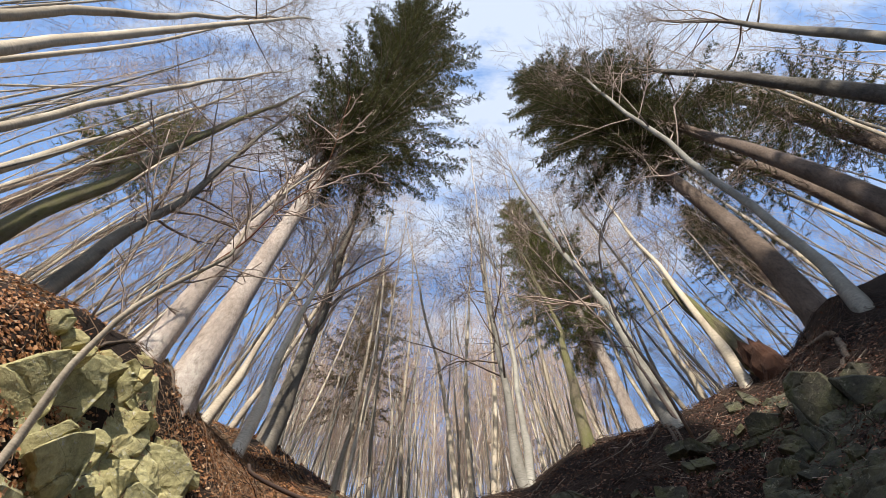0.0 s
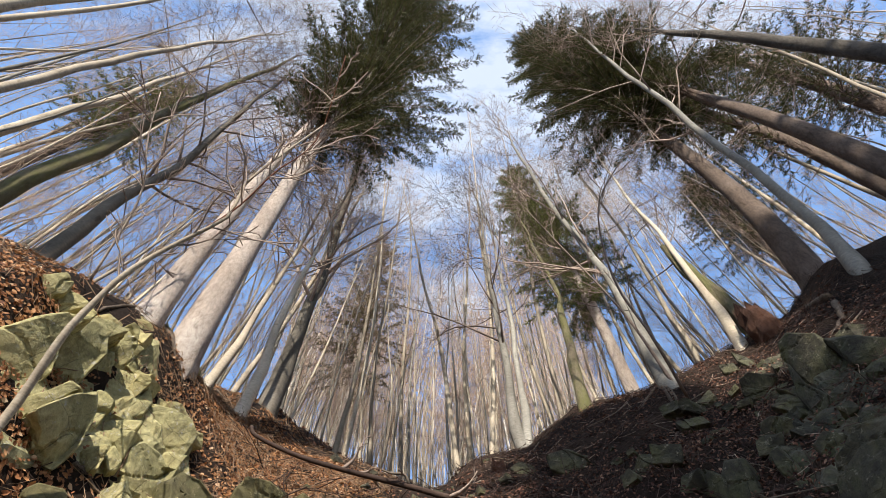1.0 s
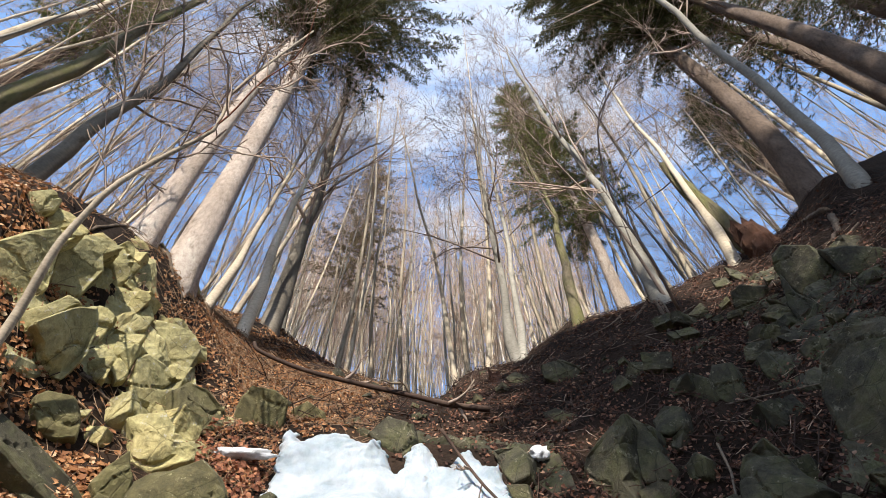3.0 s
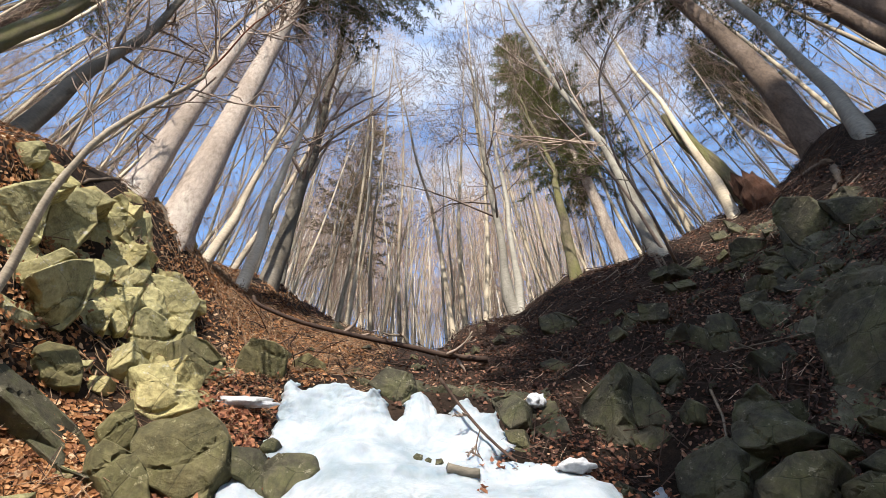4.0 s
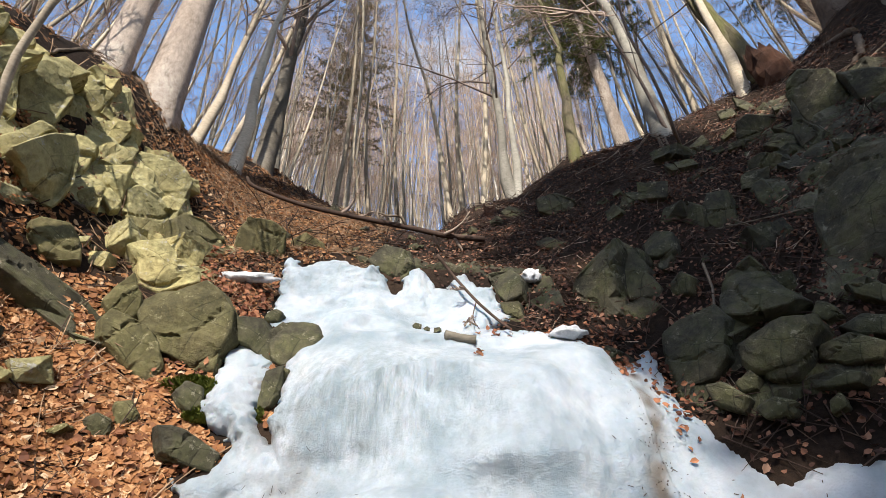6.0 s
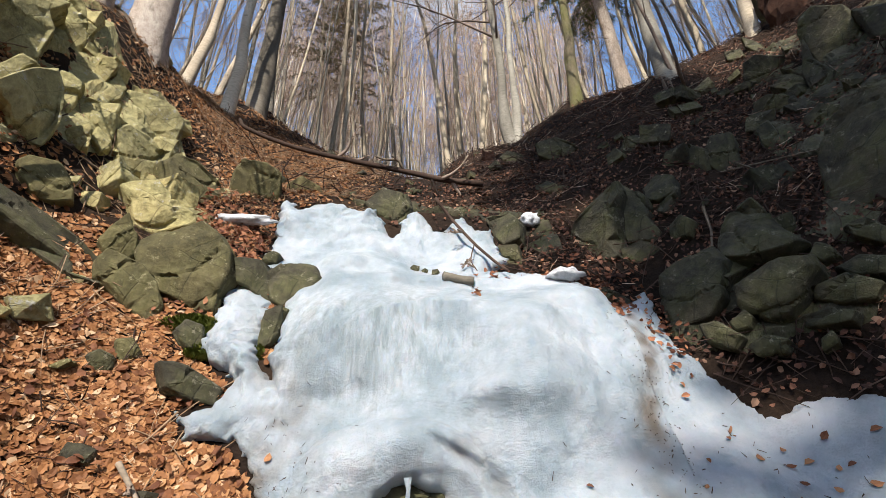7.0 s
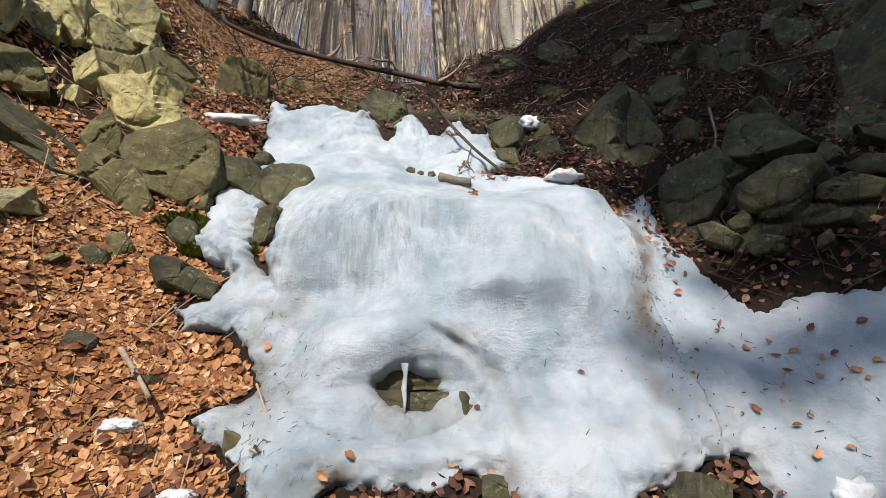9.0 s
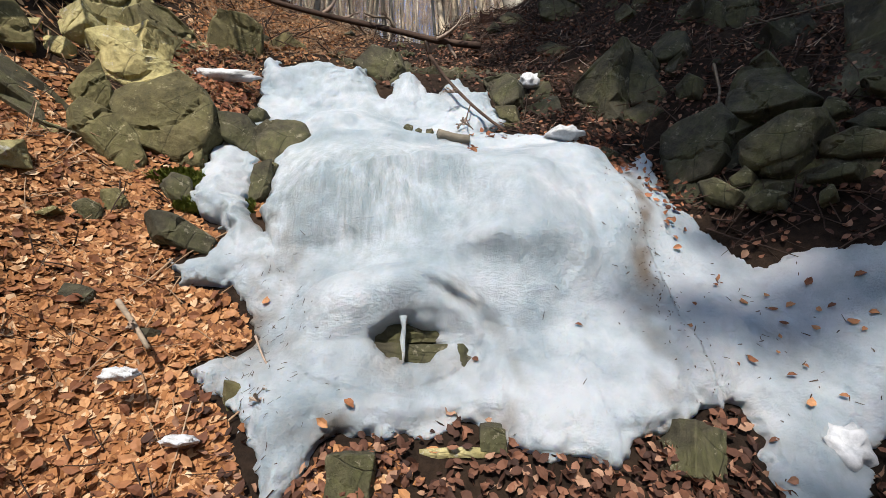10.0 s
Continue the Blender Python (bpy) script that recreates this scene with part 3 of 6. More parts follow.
    (3.1, [-60, -8, -4, -3.15, -2.6, -1.95, -1.4, -0.8, 0, 0.8, 1.4, 1.9, 2.5, 3.3, 5.2, 8, 60], [35, 8.4, 6.2, 5.7, 4.95, 3.5, 3.05, 2.8, 2.72, 2.75, 2.75, 3.2, 3.65, 4.55, 6.7, 9.0, 35]),
    (3.5, [-60, -8, -4, -3.1, -2.5, -1.95, -1.4, -0.8, 0, 0.8, 1.4, 1.9, 2.5, 3.3, 5.4, 8, 60], [35, 8.6, 6.5, 5.9, 5.25, 4.1, 3.65, 3.25, 3.15, 3.25, 3.5, 3.9, 4.25, 4.85, 7.6, 9.5, 35]),
    (3.8, [-60, -8, -4, -3, -2.4, -1.5, -0.8, 0, 0.8, 1.3, 2.4, 3.2, 4.2, 5.8, 8, 60], [36, 8.7, 6.7, 6.0, 5.35, 4.05, 3.95, 3.85, 3.8, 4.1, 4.7, 5.15, 6.3, 8.1, 9.6, 36]),
    (4.1, [-60, -8, -4, -3, -2.4, -1.5, 0, 0.8, 1.3, 2.4, 3.2, 4.2, 5.8, 8, 60], [36, 8.8, 6.8, 6.1, 5.5, 4.25, 4.05, 4.05, 4.35, 4.95, 5.35, 6.5, 8.25, 9.7, 36]),
    (5.2, [-60, -8, -4, -2.6, -1.8, 0, 1.5, 3.3, 4.6, 6.2, 9, 60], [38, 9.4, 7.3, 6.3, 5.6, 5.2, 5.7, 7.05, 7.9, 8.9, 10, 38]),
    (6.95, [-60, -8, -4, -2.9, -2.1, -1.0, 0, 0.6, 1.5, 2.5, 4.6, 9, 60], [40, 10, 8.6, 8.15, 7.25, 6.9, 6.5, 7.12, 7.42, 8.35, 8.9, 10.6, 40]),
    (20.0, [-60, -8, 0, 8, 60], [45, 17.0, 15.9, 17.4, 45]),
    (50.0, [-60, -8, 0, 8, 60], [64, 41, 38.5, 41, 64]),
    (150.0, [-60, 0, 60], [112, 104, 112]),
]
def ground(x, y):
    """Height of the bare slope."""
    x, y = np.asarray(x, float), np.asarray(y, float)
    ys = np.array([s[0] for s in SECTIONS])
    lines = np.array([np.interp(x, s[1], s[2]) for s in SECTIONS])
    k = np.clip(np.searchsorted(ys, y) - 1, 0, len(ys) - 2)
    f = (y - ys[k]) / (ys[k + 1] - ys[k])
    a = np.take_along_axis(lines, k[None], 0)[0]
    b = np.take_along_axis(lines, k[None] + 1, 0)[0]
    return a + (b - a) * f


MOUNDS = [(-2.6, 3.36, 0.3, 0.36), (-2.86, 3.02, 0.25, 0.32), (3.24, 4.98, 0.15, 0.3), (5.9, 4.0, 0.2, 0.5)]  # soil heaped round the feet of trees


def relief(x, y):
    """Ground with its small bumps."""
    near = np.exp(-((x * 0.12) ** 2 + ((y - 3) * 0.12) ** 2))
    rough = lattice(x * 2.1, y * 2.1, 5) * 0.055 + lattice(x * 5.3, y * 5.3, 6) * 0.03 + lattice(x * 12, y * 12, 7) * 0.012 * near
    feet = sum(h * np.exp(-((x - cx) ** 2 + (y - cy) ** 2) / (w * w)) for cx, cy, h, w in MOUNDS)
    return ground(x, y) + rough + feet + lattice(x * 0.5, y * 0.5, 8) * 0.35 * (1 - near)


def axis(*stretches):
    return np.unique(np.concatenate([np.linspace(a, b, n) for a, b, n in stretches]))


gx = axis((-60, -12, 25), (-12, -4.5, 40), (-4.5, 6.5, 240), (6.5, 14, 40), (14, 60, 25))
gy = axis((-30, -2, 20), (-2, 1.4, 40), (1.4, 7.6, 170), (7.6, 24, 60), (24, 150, 30))
GX, GY = np.meshgrid(gx, gy)
GZ = relief(GX, GY)
nx = len(gx)
quads = [(j * nx + i, j * nx + i + 1, (j + 1) * nx + i + 1, (j + 1) * nx + i) for j in range(len(gy) - 1) for i in range(nx - 1)]
ground_ob = mesh_ob("ground", np.stack([GX, GY, GZ], -1).reshape(-1, 3), quads, SOIL, smooth=True)
tagged(ground_ob, "steep gully of dark brown forest soil with needle litter", "ground", kind="structure")


def on_ground(x, y):
    return float(relief(np.array([x]), np.array([y]))[0])


# ---- frozen waterfall ----
CREST = [(-1.06, 3.0), (-1.09, 3.34), (-1.12, 3.58), (-1.16, 3.82), (-1.13, 3.9), (-1.06, 3.83), (-0.99, 3.72), (-0.9, 3.83), (-0.75, 3.88), (-0.62, 3.83), (-0.54, 3.69), (-0.49, 3.76), (-0.4, 3.78), (-0.32, 3.57), (-0.25, 3.46), (-0.23, 3.66), (-0.18, 3.76), (-0.1, 3.79), (-0.02, 3.69), (0.04, 3.52), (0.13, 3.51), (0.16, 3.69), (0.29, 3.72), (0.35, 3.56), (0.41, 3.54), (0.46, 3.65), (0.48, 3.42), (0.52, 3.27), (0.55, 3.15), (0.54, 3.12), (0.32, 2.9), (-0.17, 2.7), (-0.75, 2.7)]
FALL = [(-0.75, 3.25), (-0.18, 3.11), (0.32, 3.01), (0.74, 2.96), (0.85, 2.85), (1.01, 2.72), (1.04, 2.58), (1.16, 2.67), (1.29, 2.76), (1.26, 2.49), (1.24, 2.29), (0.85, 1.58), (0.61, 1.16), (0.39, 1.16), (0.23, 1.21), (0.19, 1.27), (0.01, 1.26), (-0.12, 1.24), (-0.37, 1.24), (-0.48, 1.40), (-0.65, 1.61), (-0.69, 2.00), (-0.79, 2.43), (-0.84, 2.70), (-0.75, 2.82)]
SNOW_RIGHT = [(1.0, 2.5), (1.24, 2.28), (1.33, 2.14), (1.40, 1.91), (1.54, 1.93), (1.63, 1.97), (1.81, 1.93), (2.0, 1.87), (1.6, 1.20), (1.31, 1.19), (1.20, 1.0), (0.91, 1.0), (1.02, 1.23), (1.03, 1.33), (0.95, 1.32), (0.79, 1.25), (0.66, 1.20), (0.4, 1.16), (0.6, 1.8)]
TONGUE = [(-1.09, 2.82), (-0.93, 2.75), (-0.86, 2.43), (-0.8, 2.21), (-0.68, 2.09), (-0.43, 1.70), (-0.2, 1.39), (-0.3, 1.24), (-0.37, 1.15), (-0.42, 1.05), (-0.52, 1.16), (-0.63, 1.33), (-0.83, 1.48), (-0.67, 1.56), (-0.65, 1.61), (-0.69, 1.70), (-0.81, 1.81), (-1.00, 1.84), (-1.07, 1.97), (-0.91, 2.00), (-0.89, 2.09), (-1.10, 2.25), (-1.13, 2.48), (-1.13, 2.67)]


def inside_by(poly, x, z):
    """Distance inside the outline (negative outside)."""
    best = np.full(x.shape, 1e9)
    odd = np.zeros(x.shape, bool)
    for (ax, az), (bx, bz) in zip(poly, poly[1:] + poly[:1]):
        dx, dz = bx - ax, bz - az
        t = np.clip(((x - ax) * dx + (z - az) * dz) / (dx * dx + dz * dz + 1e-12), 0, 1)
        best = np.minimum(best, np.hypot(x - ax - t * dx, z - az - t * dz))
        cross = (az > z) != (bz > z)
        odd ^= cross & (x < (bx - ax) * (z - az) / (bz - az + 1e-12) + ax)
    return np.where(odd, best, -best)


def hump(x, z, cx, cz, sx, sz):
    return np.exp(-((x - cx) / sx) ** 2 - ((z - cz) / sz) ** 2)


def slope_y(x, z):
    """How far in the bare slope reaches the height z."""
    ys = np.linspace(1.6, 3.82, 300)
    h = np.array([ground(x, np.full(x.shape, q)) for q in ys])
    h = np.maximum.accumulate(h, 0)
    k = np.clip((h < z[None]).sum(0), 1, len(ys) - 1)
    h0, h1 = np.take_along_axis(h, k[None] - 1, 0)[0], np.take_along_axis(h, k[None], 0)[0]
    return ys[k - 1] + (ys[k] - ys[k - 1]) * np.clip((z - h0) / (h1 - h0 + 1e-9), 0, 1)


ix, iz = np.linspace(-1.25, 2.1, 340), np.linspace(1.0, 4.02, 306)
IX, IZ = np.meshgrid(ix, iz)
IXw = IX + lattice(IX * 9, IZ * 9, 21) * 0.025 + lattice(IX * 22, IZ * 22, 22) * 0.016 + lattice(IX * 43, IZ * 43, 25) * 0.011
IZw = IZ + lattice(IX * 9, IZ * 9, 23) * 0.025 + lattice(IX * 22, IZ * 22, 24) * 0.016 + lattice(IX * 43, IZ * 43, 26) * 0.011
deep = np.maximum.reduce([inside_by(p, IXw, IZw) for p in (CREST, FALL, SNOW_RIGHT, TONGUE)])
deep_all = deep
cave = (np.hypot((IXw + 0.06) / 0.11, (IZw - 1.575) / 0.085) - 1) * 0.1
deep = np.minimum(deep, cave)
for hx, hz, hr in ((-0.26, 3.70, 0.055), (0.13, 3.5, 0.04), (0.1, 3.63, 0.035), (-0.05, 3.78, 0.05), (0.36, 3.62, 0.04), (-0.8, 2.36, 0.03), (-0.3, 3.86, 0.05)):
    deep = np.minimum(deep, np.hypot((IXw - hx), (IZw - hz) * 0.7) - hr)
thick = 0.10 + 0.06 * lattice(IX * 2.2, IZ * 2.2, 30) + 0.035 * lattice(IX * 5, IZ * 4, 31) + 0.014 * lattice(IX * 11, IZ * 9, 32) + 0.006 * lattice(IX * 26, IZ * 22, 35)
thick += 0.10 * hump(IX, IZ, -0.45, 2.4, 0.25, 0.35) + 0.13 * hump(IX, IZ, 0.45, 2.05, 0.32, 0.22) + 0.10 * hump(IX, IZ, -0.1, 1.78, 0.33, 0.12)
thick += 0.07 * hump(IX, IZ, 0.7, 2.6, 0.3, 0.12) + 0.08 * hump(IX, IZ, -0.55, 3.7, 0.25, 0.15) + 0.06 * hump(IX, IZ, -0.6, 3.02, 0.3, 0.08)
thick -= 0.05 * hump(IX, IZ, -0.02, 1.58, 0.2, 0.16) - 0.05 * hump(IX, IZ, -0.3, 1.72, 0.12, 0.1)
upper_part, lower_part = 1 / (1 + np.exp((2.95 - IZ) / 0.05)), 1 / (1 + np.exp((IZ - 1.7) / 0.06))
thick += 0.035 * lattice(IX * 4, IZ * 5, 36) * upper_part + np.abs(lattice(IX * 13, IZ * 13, 37)) * (0.010 * upper_part + 0.025 * lower_part)
arc = np.exp(-((np.hypot((IX + 0.12) / 1.15, IZ - 1.45) - 0.36) / 0.035) ** 2) * np.clip((IX - 0.0) / 0.08, 0, 1) * np.clip((1.88 - IZ) / 0.08, 0, 1)
thick -= 0.05 * arc
# the hood over the cave, the hollow round it, folds, and the swells and dips of the curtain
thick += 0.075 * np.clip(1 - ((IX + 0.15) / 0.37) ** 2 - ((IZ - 1.64) / 0.24) ** 2, 0, 1) ** 0.5
thick -= 0.04 * np.clip(1 - ((IX - 0.02) / 0.21) ** 2 - ((IZ - 1.54) / 0.15) ** 2, 0, 1) ** 0.7
for fx, fz in ((0.05, 1.80), (0.09, 1.765), (0.02, 1.845)):
    along, across = (IX - fx) * 0.9 - (IZ - fz) * 0.4, (IX - fx) * 0.4 + (IZ - fz) * 0.9
    thick += 0.035 * np.exp(-(along / 0.09) ** 2 - (across / 0.013) ** 2)
thick += 0.06 * hump(IX, IZ, -0.05, 1.35, 0.32, 0.05) + 0.07 * hump(IX, IZ, 0.28, 1.5, 0.06, 0.16)
thick += 0.09 * hump(IX, IZ, 0.24, 1.98, 0.2, 0.07) + 0.09 * hump(IX, IZ, 0.42, 2.34, 0.2, 0.2) + 0.05 * hump(IX, IZ, 0.0, 2.8, 0.7, 0.05)
thick -= 0.035 * hump(IX, IZ, -0.35, 2.0, 0.32, 0.07) + 0.03 * hump(IX, IZ, 0.15, 2.2, 0.07, 0.16) + 0.04 * hump(IX, IZ, 0.72, 2.25, 0.05, 0.22)
flutes = lattice(IX * 15, IZ * 1.6, 33) * 0.014 + lattice(IX * 34, IZ * 2.5, 34) * 0.006
steep = hump(IX, IZ, -0.3, 2.3, 0.55, 0.4) + 0.5 * hump(IX, IZ, -0.2, 3.6, 0.8, 0.3)
thick = (thick - 0.05 * (IX > 0.95)) * (1 - np.exp(-np.maximum(deep_all, 0) / 0.07)) + flutes * steep * np.clip(deep / 0.05, 0, 1) - 0.035 * np.clip(1 - deep_all / 0.02, 0, 2)
thick -= 0.05 * np.exp(-np.maximum(cave, -0.01) / 0.018)
thick = np.maximum(thick, np.where(deep > 0.02, 0.03, -1))
IY = slope_y(IX.ravel(), IZ.ravel()).reshape(IX.shape) - thick
keep = deep > -0.03
idx = np.full(IX.shape, -1)
idx[keep] = np.arange(keep.sum())
w = len(ix)
ice_faces = []
for j in range(len(iz) - 1):
    for i in range(w - 1):
        q = (idx[j, i], idx[j, i + 1], idx[j + 1, i + 1], idx[j + 1, i])
        if min(q) >= 0:
            ice_faces.append(q)
ice = root_empty("frozen_waterfall", (0, 2.3, 1.2), "white and bluish frozen waterfall with old snow at its foot", "ice")
ice_points = np.stack([IX[keep], IY[keep], IZ[keep]], -1)

slope_x, slope_z = np.gradient(IY, ix, axis=1), np.gradient(IY, iz, axis=0)
ice_normals = np.stack([slope_x, -np.ones_like(IY), slope_z], -1)
ice_normals = (ice_normals / np.linalg.norm(ice_normals, axis=-1)[..., None])[keep]


def ice_part(name, chosen, label):
    fs = [q for q, c in zip(ice_faces, chosen) if c]
    used = sorted({k for q in fs for k in q})
    at = {k: n for n, k in enumerate(used)}
    ob = mesh_ob(name, [ice_points[k] - np.array((0, 2.3, 1.2)) for k in used], [tuple(at[k] for k in q) for q in fs], ICE, ice, label, True)
    ob.data.normals_split_custom_set_from_vertices(ice_normals[used])
    mark = ob.data.attributes.new("dirt", "FLOAT", "POINT")
    mark.data.foreach_set("value", soiled[keep][used].astype(np.float32))
    mark = ob.data.attributes.new("flute", "FLOAT", "POINT")
    mark.data.foreach_set("value", np.clip(steep, 0, 1)[keep][used].astype(np.float32))
    return ob


seam = np.exp(-((IX - np.interp(IZ, (1.2, 1.73, 2.12, 2.6), (0.72, 0.81, 0.96, 1.05)) - 0.02) / 0.06) ** 2) * (IZ < 2.5) * 1.0 + arc * 0.9 + hump(IX, IZ, 0.02, 1.5, 0.2, 0.08) * 0.8 + hump(IX, IZ, 1.3, 1.5, 0.5, 0.3) * 0.2 + hump(IX, IZ, -0.62, 1.8, 0.17, 0.35) * 1.0 + hump(IX, IZ, -0.3, 1.3, 0.35, 0.07) * 0.5
soiled = np.clip((seam + 0.5 * np.exp(-np.maximum(deep, 0) / 0.03)) * (0.55 + 0.7 * lattice(IX * 7, IZ * 7, 41) + 0.5 * lattice(IX * 19, IZ * 19, 42)), 0, 1)
middle = [ice_points[list(q)].mean(0) for q in ice_faces]
ice_part("upper_ice", [m[2] > 2.86 for m in middle], "stepped white ice with a ragged crest")
ice_part("ice_curtain", [m[2] <= 2.86 and m[0] <= 0.9 for m in middle], "fluted bluish ice curtain with a small cave")
ice_part("snow_field", [m[2] <= 2.86 and m[0] > 0.9 for m in middle], "grainy old snow beside the ice")

# ---- rocks of the sunlit bank ----
SUNNY = "sunlit yellow-grey angular rock in the bank"
def sunny(at, size, rz=0, tilt=(0, 0), seed=0, label=SUNNY, material=None):
    return rock("rock", at, size, rz, tilt, seed, material or ROCK_SUN, label, "sunlit bank rocks")


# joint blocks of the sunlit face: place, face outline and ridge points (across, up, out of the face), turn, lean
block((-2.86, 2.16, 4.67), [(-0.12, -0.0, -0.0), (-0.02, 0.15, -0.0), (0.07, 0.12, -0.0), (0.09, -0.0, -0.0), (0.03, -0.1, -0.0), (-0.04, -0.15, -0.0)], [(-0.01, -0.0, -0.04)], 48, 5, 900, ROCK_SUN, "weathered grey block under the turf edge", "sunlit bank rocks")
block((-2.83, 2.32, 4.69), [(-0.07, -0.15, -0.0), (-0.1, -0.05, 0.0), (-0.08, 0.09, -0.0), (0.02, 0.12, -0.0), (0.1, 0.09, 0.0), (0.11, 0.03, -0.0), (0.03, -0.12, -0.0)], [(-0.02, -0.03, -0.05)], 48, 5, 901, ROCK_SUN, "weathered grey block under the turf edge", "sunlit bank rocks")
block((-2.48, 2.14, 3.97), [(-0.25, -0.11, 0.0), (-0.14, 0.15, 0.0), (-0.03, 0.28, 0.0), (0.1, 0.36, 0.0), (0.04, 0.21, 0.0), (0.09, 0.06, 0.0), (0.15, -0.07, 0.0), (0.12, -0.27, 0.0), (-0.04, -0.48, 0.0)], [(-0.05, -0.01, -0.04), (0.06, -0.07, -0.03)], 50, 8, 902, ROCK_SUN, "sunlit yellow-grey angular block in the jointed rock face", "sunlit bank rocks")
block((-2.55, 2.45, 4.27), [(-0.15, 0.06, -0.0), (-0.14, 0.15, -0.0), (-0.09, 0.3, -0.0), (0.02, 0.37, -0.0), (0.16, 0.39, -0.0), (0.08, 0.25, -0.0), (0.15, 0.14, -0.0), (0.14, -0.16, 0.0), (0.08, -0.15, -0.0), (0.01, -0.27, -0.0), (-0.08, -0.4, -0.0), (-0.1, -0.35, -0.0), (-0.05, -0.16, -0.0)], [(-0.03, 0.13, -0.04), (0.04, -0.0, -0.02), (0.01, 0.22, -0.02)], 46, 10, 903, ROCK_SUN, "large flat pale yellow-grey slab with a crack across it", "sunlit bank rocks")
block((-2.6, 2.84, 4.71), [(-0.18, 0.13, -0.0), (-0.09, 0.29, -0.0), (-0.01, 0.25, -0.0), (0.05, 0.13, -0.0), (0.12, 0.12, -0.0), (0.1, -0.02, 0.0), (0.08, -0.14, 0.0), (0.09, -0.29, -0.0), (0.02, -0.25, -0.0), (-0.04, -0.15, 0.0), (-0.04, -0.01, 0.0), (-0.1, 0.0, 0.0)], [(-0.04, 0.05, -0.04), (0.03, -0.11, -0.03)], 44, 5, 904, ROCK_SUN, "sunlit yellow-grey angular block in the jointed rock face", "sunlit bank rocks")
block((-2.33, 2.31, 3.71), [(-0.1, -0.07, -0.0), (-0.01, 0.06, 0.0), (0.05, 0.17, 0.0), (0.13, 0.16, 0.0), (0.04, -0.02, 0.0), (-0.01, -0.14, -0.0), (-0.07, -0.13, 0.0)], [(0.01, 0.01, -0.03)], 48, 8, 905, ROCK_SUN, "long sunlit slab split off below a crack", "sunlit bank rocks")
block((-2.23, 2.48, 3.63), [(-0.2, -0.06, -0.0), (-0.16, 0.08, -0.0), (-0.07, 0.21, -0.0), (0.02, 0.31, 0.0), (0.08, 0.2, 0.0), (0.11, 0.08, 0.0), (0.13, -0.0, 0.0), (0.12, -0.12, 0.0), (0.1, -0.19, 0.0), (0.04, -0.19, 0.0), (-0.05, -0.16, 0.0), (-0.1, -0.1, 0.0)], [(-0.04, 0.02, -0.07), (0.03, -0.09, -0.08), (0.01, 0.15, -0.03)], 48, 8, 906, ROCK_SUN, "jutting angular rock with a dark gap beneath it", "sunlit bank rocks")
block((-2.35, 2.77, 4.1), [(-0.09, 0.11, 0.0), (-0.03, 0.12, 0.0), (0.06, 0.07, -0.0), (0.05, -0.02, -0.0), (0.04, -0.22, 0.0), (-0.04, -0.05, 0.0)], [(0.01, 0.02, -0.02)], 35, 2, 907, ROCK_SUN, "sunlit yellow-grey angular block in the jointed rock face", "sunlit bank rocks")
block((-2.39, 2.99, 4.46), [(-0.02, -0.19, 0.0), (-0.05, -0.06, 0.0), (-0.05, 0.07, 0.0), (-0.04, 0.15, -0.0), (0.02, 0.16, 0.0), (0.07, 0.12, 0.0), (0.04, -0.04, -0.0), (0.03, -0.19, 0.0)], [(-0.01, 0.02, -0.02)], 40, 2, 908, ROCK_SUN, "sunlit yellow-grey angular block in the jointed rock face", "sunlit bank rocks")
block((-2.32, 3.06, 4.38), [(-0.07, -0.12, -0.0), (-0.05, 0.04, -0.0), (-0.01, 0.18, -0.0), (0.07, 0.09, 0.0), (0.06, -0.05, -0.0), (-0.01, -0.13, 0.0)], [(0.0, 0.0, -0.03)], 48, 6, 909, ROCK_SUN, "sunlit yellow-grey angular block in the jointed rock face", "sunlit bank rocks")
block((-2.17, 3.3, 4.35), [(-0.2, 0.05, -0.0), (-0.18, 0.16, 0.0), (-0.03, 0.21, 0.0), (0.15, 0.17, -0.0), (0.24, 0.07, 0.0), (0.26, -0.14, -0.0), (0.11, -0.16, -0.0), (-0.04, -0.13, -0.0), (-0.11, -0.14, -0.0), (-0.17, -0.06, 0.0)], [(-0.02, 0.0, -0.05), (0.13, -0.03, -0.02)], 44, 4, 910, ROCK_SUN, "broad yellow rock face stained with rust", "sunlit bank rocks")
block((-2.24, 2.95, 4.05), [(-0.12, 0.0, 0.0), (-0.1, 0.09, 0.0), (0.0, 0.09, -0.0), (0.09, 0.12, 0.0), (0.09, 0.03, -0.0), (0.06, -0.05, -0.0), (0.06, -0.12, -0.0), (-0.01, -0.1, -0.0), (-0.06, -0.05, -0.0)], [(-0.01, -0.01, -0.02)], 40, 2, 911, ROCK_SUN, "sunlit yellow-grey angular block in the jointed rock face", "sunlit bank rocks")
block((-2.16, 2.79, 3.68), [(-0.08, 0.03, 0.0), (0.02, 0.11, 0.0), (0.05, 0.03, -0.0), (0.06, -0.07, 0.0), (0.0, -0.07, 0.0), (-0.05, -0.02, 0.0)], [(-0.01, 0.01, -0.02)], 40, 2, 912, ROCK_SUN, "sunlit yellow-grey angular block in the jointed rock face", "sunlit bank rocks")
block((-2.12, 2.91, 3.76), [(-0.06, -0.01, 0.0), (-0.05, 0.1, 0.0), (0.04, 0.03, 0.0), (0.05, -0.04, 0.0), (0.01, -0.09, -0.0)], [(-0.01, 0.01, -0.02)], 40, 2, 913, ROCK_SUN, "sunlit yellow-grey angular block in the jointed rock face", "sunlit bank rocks")
